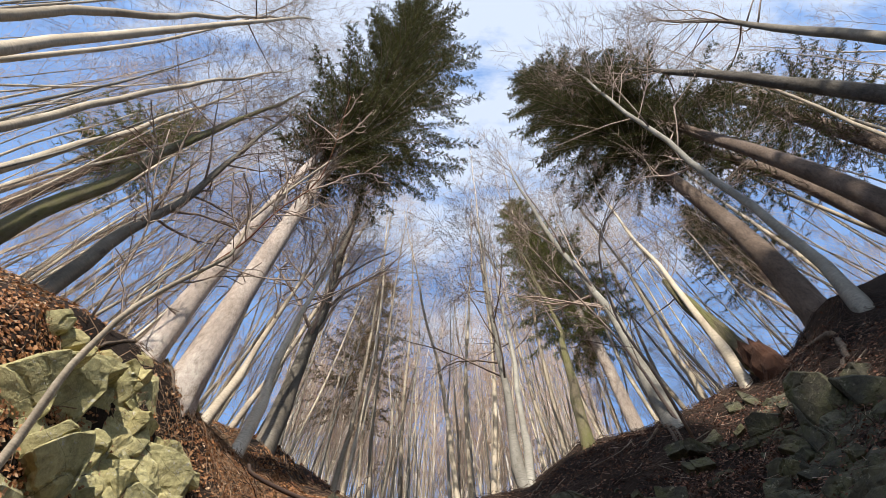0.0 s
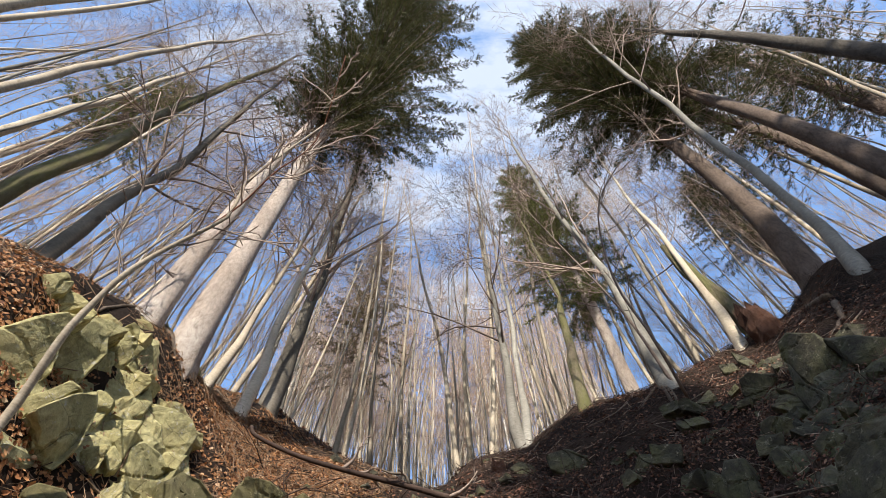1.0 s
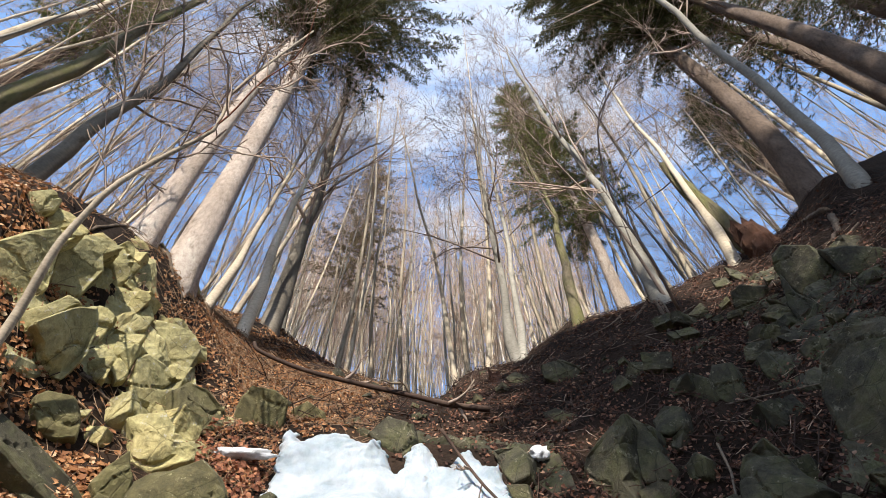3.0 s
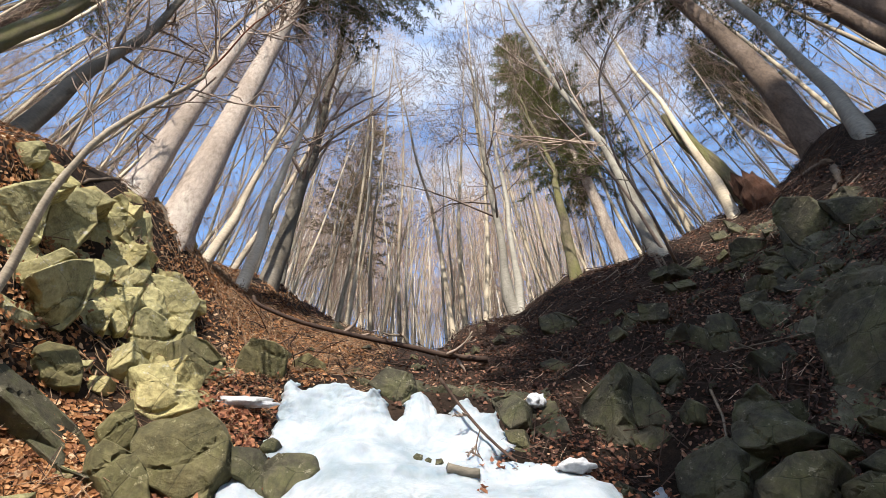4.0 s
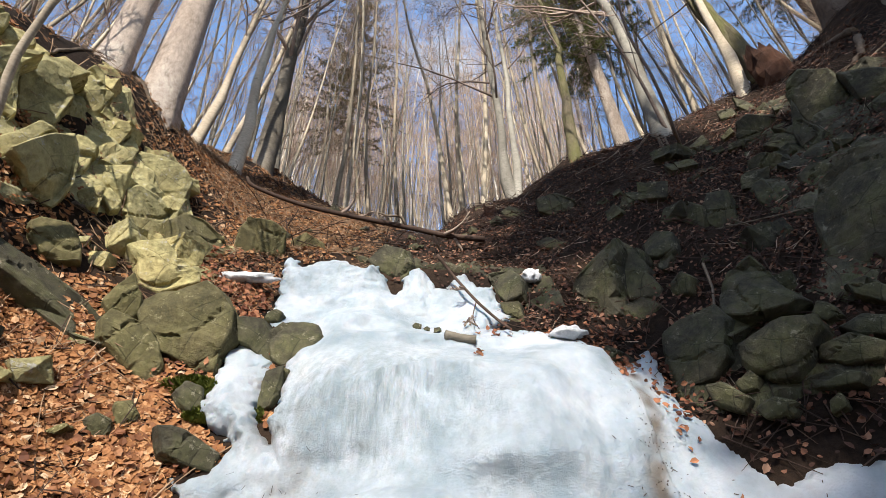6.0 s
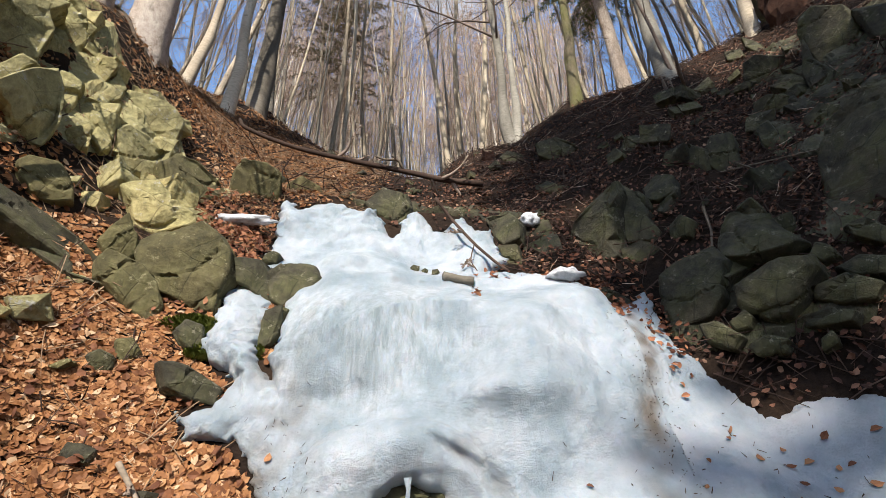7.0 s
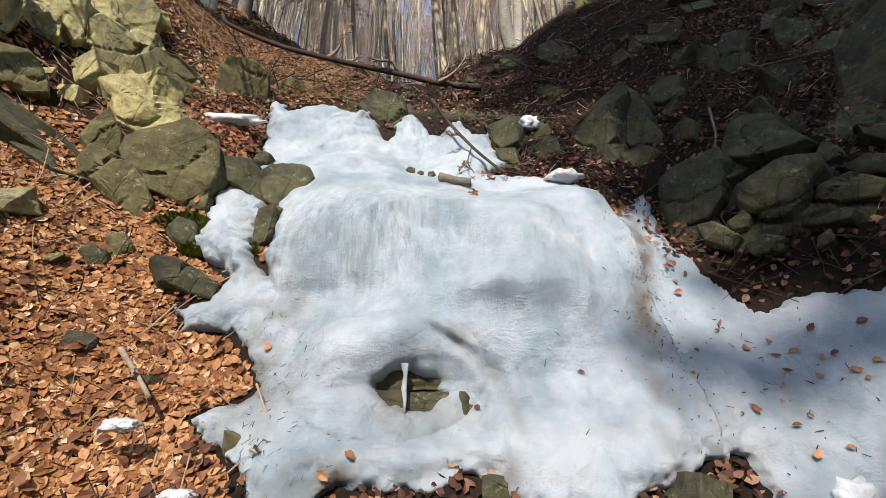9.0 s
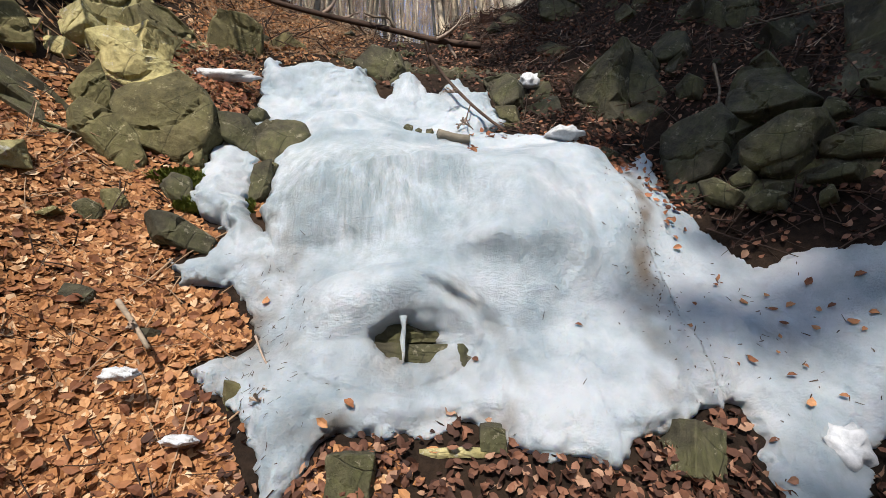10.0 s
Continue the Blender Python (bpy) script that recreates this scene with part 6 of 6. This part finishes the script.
stick("sapling", [(3.2, 4.75, 6.3), (2.75, 4.1, 6.71), (2.42, 3.74, 7.53), (2.34, 3.14, 8.47), (2.67, 2.73, 9.09), (3.24, 2.22, 9.6)], 0.022, 0.007, TWIG, "thin dark bent sapling", "sapling", 10, 18, 12, 6, 0.7)
stick("sapling", [(3.3, 5.0, 6.7), (2.9, 4.7, 8.2), (2.2, 4.4, 9.8), (1.5, 4.1, 11.4)], 0.03, 0.006, TWIG, "thin dark sapling with fine twigs", "sapling", 11, 18, 16, 6, 0.9)
stick("sapling", [(-3.2, 2.6, 5.4), (-3.05, 2.1, 6.26), (-3.19, 1.68, 6.9), (-3.28, 1.32, 7.54)], 0.014, 0.005, TWIG, "thin dark sapling on the bank edge", "sapling", 12, 14, 10, 5, 0.6)
stick("sapling", [(-3.3, 3.2, 5.6), (-3.2, 3.2, 6.4), (-3.0, 3.1, 7.4)], 0.02, 0.008, BEECH_PALE, "thin pale sapling beside the spruces", "sapling", 13, 12, 6, 6, 0.5)

# roots of the spruces and of the beech on the shaded bank
def root(knots, r, seed, label="bare gnarled tree root running down the bank", material=None):
    """A root that lies on the ground along the given plan line."""
    rnd = random.Random(seed)
    pts = spline([(x, y, 0) for x, y in knots], 16)
    pts = [Vector((p.x + rnd.gauss(0, 0.008), p.y + rnd.gauss(0, 0.008), 0)) for p in pts]
    for p in pts:
        p.z = on_ground(p.x, p.y) + r * rnd.uniform(0.1, 0.45)
    base = pts[0].copy()
    t = Tubes()
    t.add([p - base for p in pts], [r * (0.42 - 0.3 * k / 15) * rnd.uniform(0.85, 1.15) for k in range(16)], 9, rnd, 0.12)
    ob = t.ob("root", material or ROOT_BARK)
    ob.matrix_world = Matrix.Translation(base)
    return tagged(ob, label, "root")


root([(-2.99, 3.18), (-2.8, 3.29), (-2.47, 3.48), (-2.31, 3.86)], 0.09, 31)
root([(-2.8, 3.29), (-2.55, 3.28), (-2.46, 3.38), (-2.37, 3.44)], 0.05, 34)
root([(-3.13, 3.35), (-3.01, 2.96), (-2.95, 2.67), (-2.9, 2.5)], 0.06, 35)
root([(-3.53, 5.84), (-2.91, 5.66), (-1.95, 4.8)], 0.05, 36)
root([(-2.21, 2.74), (-2.17, 2.81), (-2.06, 2.91), (-2.0, 2.97)], 0.05, 37)
root([(3.18, 5.12), (2.89, 4.63), (2.6, 4.36), (2.42, 4.29)], 0.06, 38)
root([(3.2, 5.09), (3.03, 4.68), (3.16, 4.59), (3.5, 4.65)], 0.04, 39)
root([(3.15, 5.2), (2.74, 5.07), (2.49, 5.12)], 0.05, 40)
root([(3.18, 4.97), (2.91, 4.48), (2.66, 4.16)], 0.04, 41)
root([(4.84, 3.49), (4.98, 3.88), (5.25, 4.41)], 0.12, 42)
root([(4.73, 3.42), (4.44, 3.3), (4.2, 3.39)], 0.1, 43)


def snag(at, height, r, seed, material, label, name):
    """A broken trunk with a splintered top."""
    rnd = random.Random(seed)
    sides, rows = 14, 9
    v, f = [], []
    for k in range(rows):
        u = k / (rows - 1)
        for s in range(sides):
            a = 6.2832 * s / sides
            rr = r * (1.25 - 0.35 * u) * rnd.uniform(0.82, 1.15)
            z = height * u * (1 if k < rows - 1 else rnd.uniform(0.75, 1.45))
            lean = 0.16 * height * u
            v.append((rr * math.cos(a) - lean, rr * math.sin(a), z - 0.25))
    for k in range(rows - 1):
        for s in range(sides):
            t = (s + 1) % sides
            f.append((k * sides + s, k * sides + t, (k + 1) * sides + t, (k + 1) * sides + s))
    f.append(tuple(reversed([(rows - 2) * sides + s for s in range(sides)])))
    ob = mesh_ob(name, v, f, material)
    ob.matrix_world = Matrix.Translation(at)
    return tagged(ob, label, "stump")


snag((4.75, 4.45, 7.35), 0.75, 0.2, 1, ROTTEN_DARK, "jagged red-brown rotten stump on the bank edge", "tree_stump")
snag((5.05, 4.92, 8.0), 2.4, 0.14, 2, MOSSY, "broken leaning trunk covered in yellow-green moss", "broken_trunk")
snag((0.85, 5.6, 5.9), 0.3, 0.1, 3, ROTTEN_DARK, "small rotten stump on the bank", "tree_stump")

# ---- small things of the ice ----
for y, z, turn, k in ((2.41, 1.61, 2, 70), (2.39, 1.525, -2, 71), (2.37, 1.44, 1, 74)):
    rock("stone_block", (-0.05, y, z), (0.46, 0.12, 0.1), turn, (0, 0), k, ROCK_DARK_SHADE, "squared grey-brown block behind the ice cave", "cave blocks", 0)
ic = Tubes()
ic.add([(0, 0, 0.09), (0.003, 0, 0.05), (-0.002, 0, 0.005), (0.002, 0, -0.04), (0, 0, -0.075)], [0.014, 0.007, 0.010, 0.006, 0.003], 9)
icicle = ic.ob("icicle", ICE, None)
icicle.matrix_world = Matrix.Translation((-0.08, 2.28, 1.57))
tagged(icicle, "clear icicle hanging in the ice cave", "icicle")
rock("stone", (-0.09, 3.21, 2.97), (0.055, 0.055, 0.045), 20, (0, 12), 72, ROCK_DARK_SHADE, "small stone frozen into the ice lip")
rock("stone", (-0.03, 3.2, 2.95), (0.035, 0.035, 0.03), 50, (0, 12), 73, ROCK_DARK_SHADE, "small stone frozen into the ice lip")
rock("stone", (0.04, 3.19, 2.93), (0.045, 0.045, 0.035), 70, (0, 12), 75, ROCK_DARK_SHADE, "small stone frozen into the ice lip")
def snow_patch(at, size, seed, label="small patch of old snow on the bank"):
    bm = bmesh.new()
    bmesh.ops.create_icosphere(bm, subdivisions=3, radius=0.5)
    for q in bm.verts:
        p = q.co
        q.co = p * (1 + 0.5 * noise.noise(p * 4 + Vector((seed, 0, 0))) + 0.3 * noise.noise(p * 9 + Vector((0, seed, 0))))
        q.co = Vector((q.co.x * size[0], q.co.y * size[1], q.co.z * size[2]))
    ob = part("snow_patch", bm, SNOW, None, smooth=True)
    ob.matrix_world = Matrix.Translation(at)
    return tagged(ob, label, "snow")


snow_patch((0.78, 3.62, 3.62), (0.13, 0.1, 0.12), 1)
snow_patch((0.8, 3.02, 2.82), (0.22, 0.14, 0.06), 2)
snow_patch((-1.33, 3.32, 3.42), (0.5, 0.12, 0.06), 3, "thin strip of old snow beside the boulders")
snow_patch((-0.93, 2.1, 1.46), (0.1, 0.07, 0.04), 4, "little lump of old snow among the leaves")
snow_patch((-0.7, 2.03, 1.27), (0.1, 0.07, 0.03), 5, "little lump of old snow among the leaves")
snow_patch((1.25, 2.08, 1.2), (0.16, 0.14, 0.14), 6, "rounded lump of old snow")


# ---- leaves and litter ----
def leaf_shape(rnd, size):
    """A curled, folded beech leaf: points and faces."""
    a, w = size * 0.5, size * rnd.uniform(0.24, 0.33)
    c, k = rnd.uniform(-0.3, 0.4) * size, rnd.uniform(-0.22, 0.3) * size
    pts = [(-a, 0, c * 0.5), (-a * 0.35, w, k * 0.6), (a * 0.35, w * 0.9, k * 0.5), (a, 0, c * 0.6), (a * 0.35, -w * 0.9, k * 0.5), (-a * 0.35, -w, k * 0.6), (-a * 0.3, 0, 0), (a * 0.3, 0, 0)]
    return pts, [(0, 6, 1), (6, 7, 2, 1), (7, 3, 2), (0, 5, 6), (6, 5, 4, 7), (7, 4, 3)]


def slope_frame(x, y):
    """Height and normal of the ground at arrays x, y."""
    z = relief(x, y)
    e = 0.04
    n = np.stack([-(relief(x + e, y) - z) / e, -(relief(x, y + e) - z) / e, np.ones_like(z)], -1)
    return z, n / np.linalg.norm(n, axis=1)[:, None]


def on_ice(x, y, z):
    inside = np.maximum.reduce([inside_by(p, x, z) for p in (CREST, FALL, SNOW_RIGHT, TONGUE)])
    return (inside > -0.01) & (y < 3.9)


def scatter(name, count, region, size, material, label, seed, loose=0.55, keep_off=True, lift=0.012, below=99):
    rnd = random.Random(seed)
    r = np.random.RandomState(seed)
    x = r.uniform(region[0], region[1], count)
    y = r.uniform(region[2], region[3], count)
    x, y = x + r.normal(0, 0.12, count), y + r.normal(0, 0.12, count)
    patchy = lattice(x * 1.7, y * 1.7, seed) + 0.6 * lattice(x * 4.1, y * 4.1, seed + 1)
    z, nrm = slope_frame(x, y)
    ok = (patchy > region[4]) & (z < below + 0.25 * patchy)
    if keep_off:
        ok &= ~on_ice(x, y, z)
    v, f = [], []
    for i in np.nonzero(ok)[0]:
        n = Vector(nrm[i]) + Vector((rnd.gauss(0, loose), rnd.gauss(0, loose), rnd.gauss(0, loose * 0.6)))
        q = n.normalized().to_track_quat("Z", "Y").to_matrix() @ Matrix.Rotation(rnd.uniform(0, 6.283), 3, "Z")
        o = Vector((x[i], y[i], z[i])) + Vector(nrm[i]) * rnd.uniform(0, lift * 3)
        pts, faces = leaf_shape(rnd, rnd.uniform(*size))
        b = len(v)
        v += [o + q @ Vector(p) for p in pts]
        f += [tuple(b + k for k in fc) for fc in faces]
    ob = mesh_ob(name, v, f, material)
    return tagged(ob, label, "leaves", kind="stuff")


litter = scatter("leaf_litter", 46000, (-2.5, -0.25, 1.2, 2.75, -0.95), (0.024, 0.055), LEAVES, "thick bed of dry orange-brown beech leaves", 11, loose=0.17, lift=0.005, below=2.85)
scatter("leaf_litter", 12000, (-4.8, -0.7, 0.4, 8.0, -0.35), (0.03, 0.06), LEAVES, "dry brown leaves strewn over the soil", 12, lift=0.006)
scatter("leaf_litter", 19000, (0.3, 5.4, 2.2, 6.4, -0.55), (0.022, 0.05), LEAVES_WET_SHADE, "leaves strewn over the shaded bank, with its shade in their colour", 13)
scatter("leaf_litter", 5200, (-0.6, 2.2, 1.5, 2.3, -0.8), (0.03, 0.055), LEAVES_WET_SHADE, "wet dark leaves at the foot of the snow", 14)
scatter("leaf_litter", 1500, (0.35, 1.2, 2.78, 3.15, -0.9), (0.025, 0.05), LEAF_RED, "red-brown leaves banked on the ledge beside the ice", 15, keep_off=False, lift=0.03)
scatter("leaf_litter", 3500, (-3.0, 1.6, 7.0, 14.0, -0.3), (0.05, 0.09), LEAVES_WET_SHADE, "brown leaves on the upper gully floor", 16)
scatter("leaf_litter", 1800, (-1.7, -0.75, 2.95, 3.4, -0.6), (0.025, 0.05), LEAF_RED, "red-brown leaves between boulders and ice", 17, lift=0.02)

scatter("leaf_litter", 3000, (-0.5, 0.95, 1.5, 2.13, -0.9), (0.025, 0.045), LEAVES_WET_SHADE, "wet brown leaves in front of the ice foot", 18, keep_off=False, lift=0.012)
scatter("leaf_litter", 6000, (0.9, 4.0, 2.3, 4.4, -0.7), (0.022, 0.042), LEAVES_WET_SHADE, "brown leaves caught between the shaded rocks", 19, lift=0.02)

scatter("leaf_litter", 4500, (-3.1, -2.1, 1.4, 2.7, -0.5), (0.025, 0.05), LEAVES, "brown leaves and soil under the jutting rocks", 20, loose=0.3, below=4.9)

scatter("leaf_litter", 9000, (-2.6, 2.6, -1.6, 1.7, -0.3), (0.03, 0.055), LEAVES_WET_SHADE, "damp brown leaves on the floor of the gully", 21)

rnd = random.Random(90)
leaf_meshes = []
for k in range(6):
    pts, faces = leaf_shape(rnd, 0.05)
    me = bpy.data.meshes.new("leaf")
    me.from_pydata(pts, [], faces)
    me.materials.append(LEAF_SINGLE)
    leaf_meshes.append(me)
r2 = np.random.RandomState(91)
lx, ly = r2.uniform(-1.6, -0.45, 330), r2.uniform(1.85, 2.65, 330)
lz, ln = slope_frame(lx, ly)
free = ~on_ice(lx, ly, lz)
for i in np.nonzero(free)[0][:280]:
    q = (Vector(ln[i]) + Vector((rnd.gauss(0, 0.4), rnd.gauss(0, 0.4), rnd.gauss(0, 0.3)))).normalized().to_track_quat("Z", "Y").to_matrix() @ Matrix.Rotation(rnd.uniform(0, 6.283), 3, "Z")
    ob = new("leaf", rnd.choice(leaf_meshes))
    ob.parent = litter
    ob.matrix_world = Matrix.Translation(Vector((lx[i], ly[i], lz[i])) + Vector(ln[i]) * rnd.uniform(0.015, 0.045)) @ q.to_4x4()


def ice_point(x, z):
    """The front of the ice at x and height z."""
    i, j = int(round((x - ix[0]) / (ix[1] - ix[0]))), int(round((z - iz[0]) / (iz[1] - iz[0])))
    n = Vector((-(IY[j, i + 2] - IY[j, i - 2]) / (ix[4] - ix[0]) * -1, -1, (IY[j + 2, i] - IY[j - 2, i]) / (iz[4] - iz[0])))
    return Vector((x, IY[j, i], z)), n.normalized()


def leaf_on_ice(x, z, size):
    p, n = ice_point(x, z)
    q = (n + Vector((rnd.gauss(0, 0.15), 0, rnd.gauss(0, 0.15)))).normalized().to_track_quat("Z", "Y").to_matrix() @ Matrix.Rotation(rnd.uniform(0, 6.283), 3, "Z")
    ob = new("beech_leaf", rnd.choice(leaf_meshes))
    ob.matrix_world = Matrix.Translation(p + n * 0.012) @ q.to_4x4() @ Matrix.Scale(size / 0.05, 4)
    tagged(ob, "single brown beech leaf lying on the snow", "leaf", "leaves on the snow")


for x, z in ((0.56, 1.62), (1.33, 1.68), (1.40, 1.69), (1.46, 1.66), (1.32, 1.61), (1.12, 1.48), (1.22, 1.33), (1.32, 1.35), (1.50, 1.78), (1.24, 1.71), (1.64, 1.79), (-0.24, 1.36), (-0.31, 1.31), (1.10, 2.13), (1.12, 2.05), (-0.72, 1.72), (-0.62, 1.75), (-0.55, 1.3), (1.5, 1.6)):
    leaf_on_ice(x, z, rnd.uniform(0.03, 0.05))
for _ in range(16):
    leaf_on_ice(rnd.uniform(0.95, 1.6), rnd.uniform(1.4, 1.85), rnd.uniform(0.015, 0.035))


def grit_on_ice(count, area, length, thick, label, seed):
    """Needles, bark bits and tiny twigs lying on the old snow."""
    rnd = random.Random(seed)
    t = Tubes()
    for _ in range(count * 4):
        x, z = rnd.gauss(area[0], area[1]), rnd.gauss(area[2], area[3])
        if not (-1.1 < x < 1.95 and 1.1 < z < 2.9) or inside_by_point(x, z) < 0.02:
            continue
        p, n = ice_point(x, z)
        d = (Vector((rnd.gauss(0, 1), 0, rnd.gauss(0, 1))) + n * rnd.gauss(0, 0.1)).normalized()
        d = (d - n * d.dot(n)).normalized()
        ln, th = rnd.uniform(*length), rnd.uniform(*thick)
        t.add(wander(rnd, p + n * 0.004 - d * ln / 2, d, ln, 2, 0.2), [th, th, th * 0.6], 3)
    return tagged(t.ob("bark_litter", LITTER_TWIG), label, "debris", kind="stuff")


def inside_by_point(x, z):
    i, j = int(round((x - ix[0]) / (ix[1] - ix[0]))), int(round((z - iz[0]) / (iz[1] - iz[0])))
    return deep[j, i]


grit_on_ice(22, (1.3, 0.3, 1.6, 0.22), (0.008, 0.035), (0.001, 0.0025), "bark crumbs and needles on the old snow", 1)
grit_on_ice(40, (-0.6, 0.13, 1.5, 0.25), (0.006, 0.03), (0.0007, 0.0016), "bark crumbs and needles on the grey snow edge", 2)
grit_on_ice(45, (0.92, 0.05, 1.85, 0.3), (0.003, 0.009), (0.001, 0.0025), "dirt crumbs along the seam of ice and snow", 3)
plank = stick("wood_piece", [(-0.02, 2.15, 1.21), (0.09, 2.13, 1.215), (0.2, 2.14, 1.21)], 0.022, 0.02, ROCK_SUN, "flat yellowish piece of wood at the ice foot", "wood", 61, 6, 0, 4)


def debris(name, count, region, length, thick, material, label, seed, along=0.7):
    """Thin sticks and needles lying down the slope."""
    rnd = random.Random(seed)
    r = np.random.RandomState(seed)
    x, y = r.uniform(region[0], region[1], count), r.uniform(region[2], region[3], count)
    z, nrm = slope_frame(x, y)
    ok = ~on_ice(x, y, z) & (lattice(x * 1.3, y * 1.3, seed) > region[4])
    t = Tubes()
    for i in np.nonzero(ok)[0]:
        n = Vector(nrm[i])
        down = (Vector((n.x, n.y, 0)) - n * Vector((n.x, n.y, 0)).dot(n)).normalized()
        d = (down * along + n.cross(down) * rnd.gauss(0, 0.7) + n * rnd.gauss(0, 0.18)).normalized()
        ln = rnd.uniform(*length)
        p = Vector((x[i], y[i], z[i])) + n * rnd.uniform(0.0, 0.03) - d * ln * 0.5
        pts = wander(rnd, p, d, ln, 3, 0.16)
        th = rnd.uniform(*thick)
        t.add(pts, [th, th * 0.85, th * 0.7, th * 0.4], 3)
    ob = t.ob(name, material)
    return tagged(ob, label, "debris", kind="stuff")


debris("twig_litter", 6500, (0.5, 5.8, 2.3, 7.0, -0.75), (0.08, 0.5), (0.0018, 0.006), LITTER_TWIG, "twigs and stalks lying on the shaded bank, darkened for its shade", 41)
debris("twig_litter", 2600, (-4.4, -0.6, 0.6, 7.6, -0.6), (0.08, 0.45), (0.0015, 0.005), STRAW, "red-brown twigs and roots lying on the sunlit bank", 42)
debris("twig_litter", 500, (-2.4, -0.3, 1.3, 2.8, -0.6), (0.05, 0.25), (0.0015, 0.005), LITTER_TWIG, "small twigs among the leaves", 43, 0.2)
debris("twig_litter", 25, (0.5, 5.5, 2.6, 7.2, -0.7), (0.5, 1.3), (0.005, 0.013), DEADWOOD, "bleached dead branches on the bank", 44)
debris("twig_litter", 700, (-2.6, 1.8, 3.9, 8.0, -0.6), (0.15, 0.6), (0.0025, 0.008), LITTER_TWIG, "dead branches strewn over the gully floor", 45, 0.2)


debris("twig_litter", 500, (0.6, 5.2, 2.4, 6.2, -0.7), (0.08, 0.35), (0.0012, 0.003), TWIG_PALE, "pale dry stalks lying on the shaded bank", 46, 0.4)
debris("twig_litter", 7000, (-3.4, -0.5, 2.9, 5.6, -0.9), (0.04, 0.28), (0.001, 0.0032), STRAW, "pale rootlets and stalks on the sunlit bank", 47, 0.6)


scatter("leaf_litter", 16000, (-2.6, -0.7, 3.3, 6.2, -0.9), (0.018, 0.045), LEAVES, "small dry leaves over the sunlit soil", 22, lift=0.006)


scatter("leaf_litter", 2600, (-1.0, 1.3, 3.5, 5.0, -0.8), (0.02, 0.045), LEAVES_WET_SHADE, "wet leaves on the step above the ice", 23)


# ---- moss ----
def moss_patch(at, size, count, seed, label):
    """A cushion of many short moss tufts lying on the rock."""
    rnd = random.Random(seed)
    v, f = [], []
    for _ in range(count):
        a, q = rnd.uniform(0, 6.283), rnd.random() ** 0.5
        o = Vector((math.cos(a) * q * size[0], rnd.uniform(-0.5, 0.5) * size[1], math.sin(a) * q * size[2]))
        d = Vector((rnd.gauss(0, 0.5), -1 + rnd.gauss(0, 0.4), 0.6 + rnd.gauss(0, 0.5))).normalized() * rnd.uniform(0.012, 0.03)
        s = d.orthogonal().normalized() * rnd.uniform(0.004, 0.009)
        k = len(v)
        v += [o - s, o + s, o + d]
        f.append((k, k + 1, k + 2))
    ob = mesh_ob("moss_patch", v, f, MOSS)
    ob.matrix_world = Matrix.Translation(at)
    return tagged(ob, label, "moss", kind="stuff")


moss_patch((-1.2, 2.78, 2.42), (0.15, 0.05, 0.06), 3000, 1, "bright green moss under the large boulder")
moss_patch((-1.05, 2.70, 2.26), (0.1, 0.05, 0.035), 1200, 2, "green moss on a stone under the boulder")
moss_patch((-0.82, 2.74, 2.24), (0.03, 0.03, 0.07), 400, 3, "green moss in the gap between two ice tongues")


# ---- loose stones ----
def stones(count, region, size, material, label, seed, group):
    rnd = random.Random(seed)
    for k in range(count):
        x, y = rnd.uniform(region[0], region[1]), rnd.uniform(region[2], region[3])
        z = on_ground(x, y)
        if on_ice(np.array([x]), np.array([y]), np.array([z]))[0]:
            continue
        s = rnd.uniform(*size) * rnd.uniform(0.6, 1.3)
        rock("stone", (x, y, z), (s, s * rnd.uniform(0.6, 0.9), s * rnd.uniform(0.4, 0.8)), rnd.uniform(0, 360), (rnd.uniform(-20, 20), rnd.uniform(-20, 20)), seed * 100 + k, material, label, group)


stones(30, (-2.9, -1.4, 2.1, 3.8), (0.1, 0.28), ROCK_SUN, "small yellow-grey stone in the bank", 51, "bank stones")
stones(46, (1.4, 4.2, 2.2, 4.6), (0.1, 0.32), ROCK_DARK_SHADE, "small stone darkened for the shaded bank", 52, "bank stones")
stones(24, (-1.6, 2.2, 3.9, 6.6), (0.06, 0.2), ROCK_DARK_SHADE, "small stone on the gully floor", 53, "bank stones")
stones(7, (-2.2, -0.9, 2.3, 2.8), (0.04, 0.12), ROCK_DARK_SHADE, "small stone among dry leaves", 54, "bank stones")
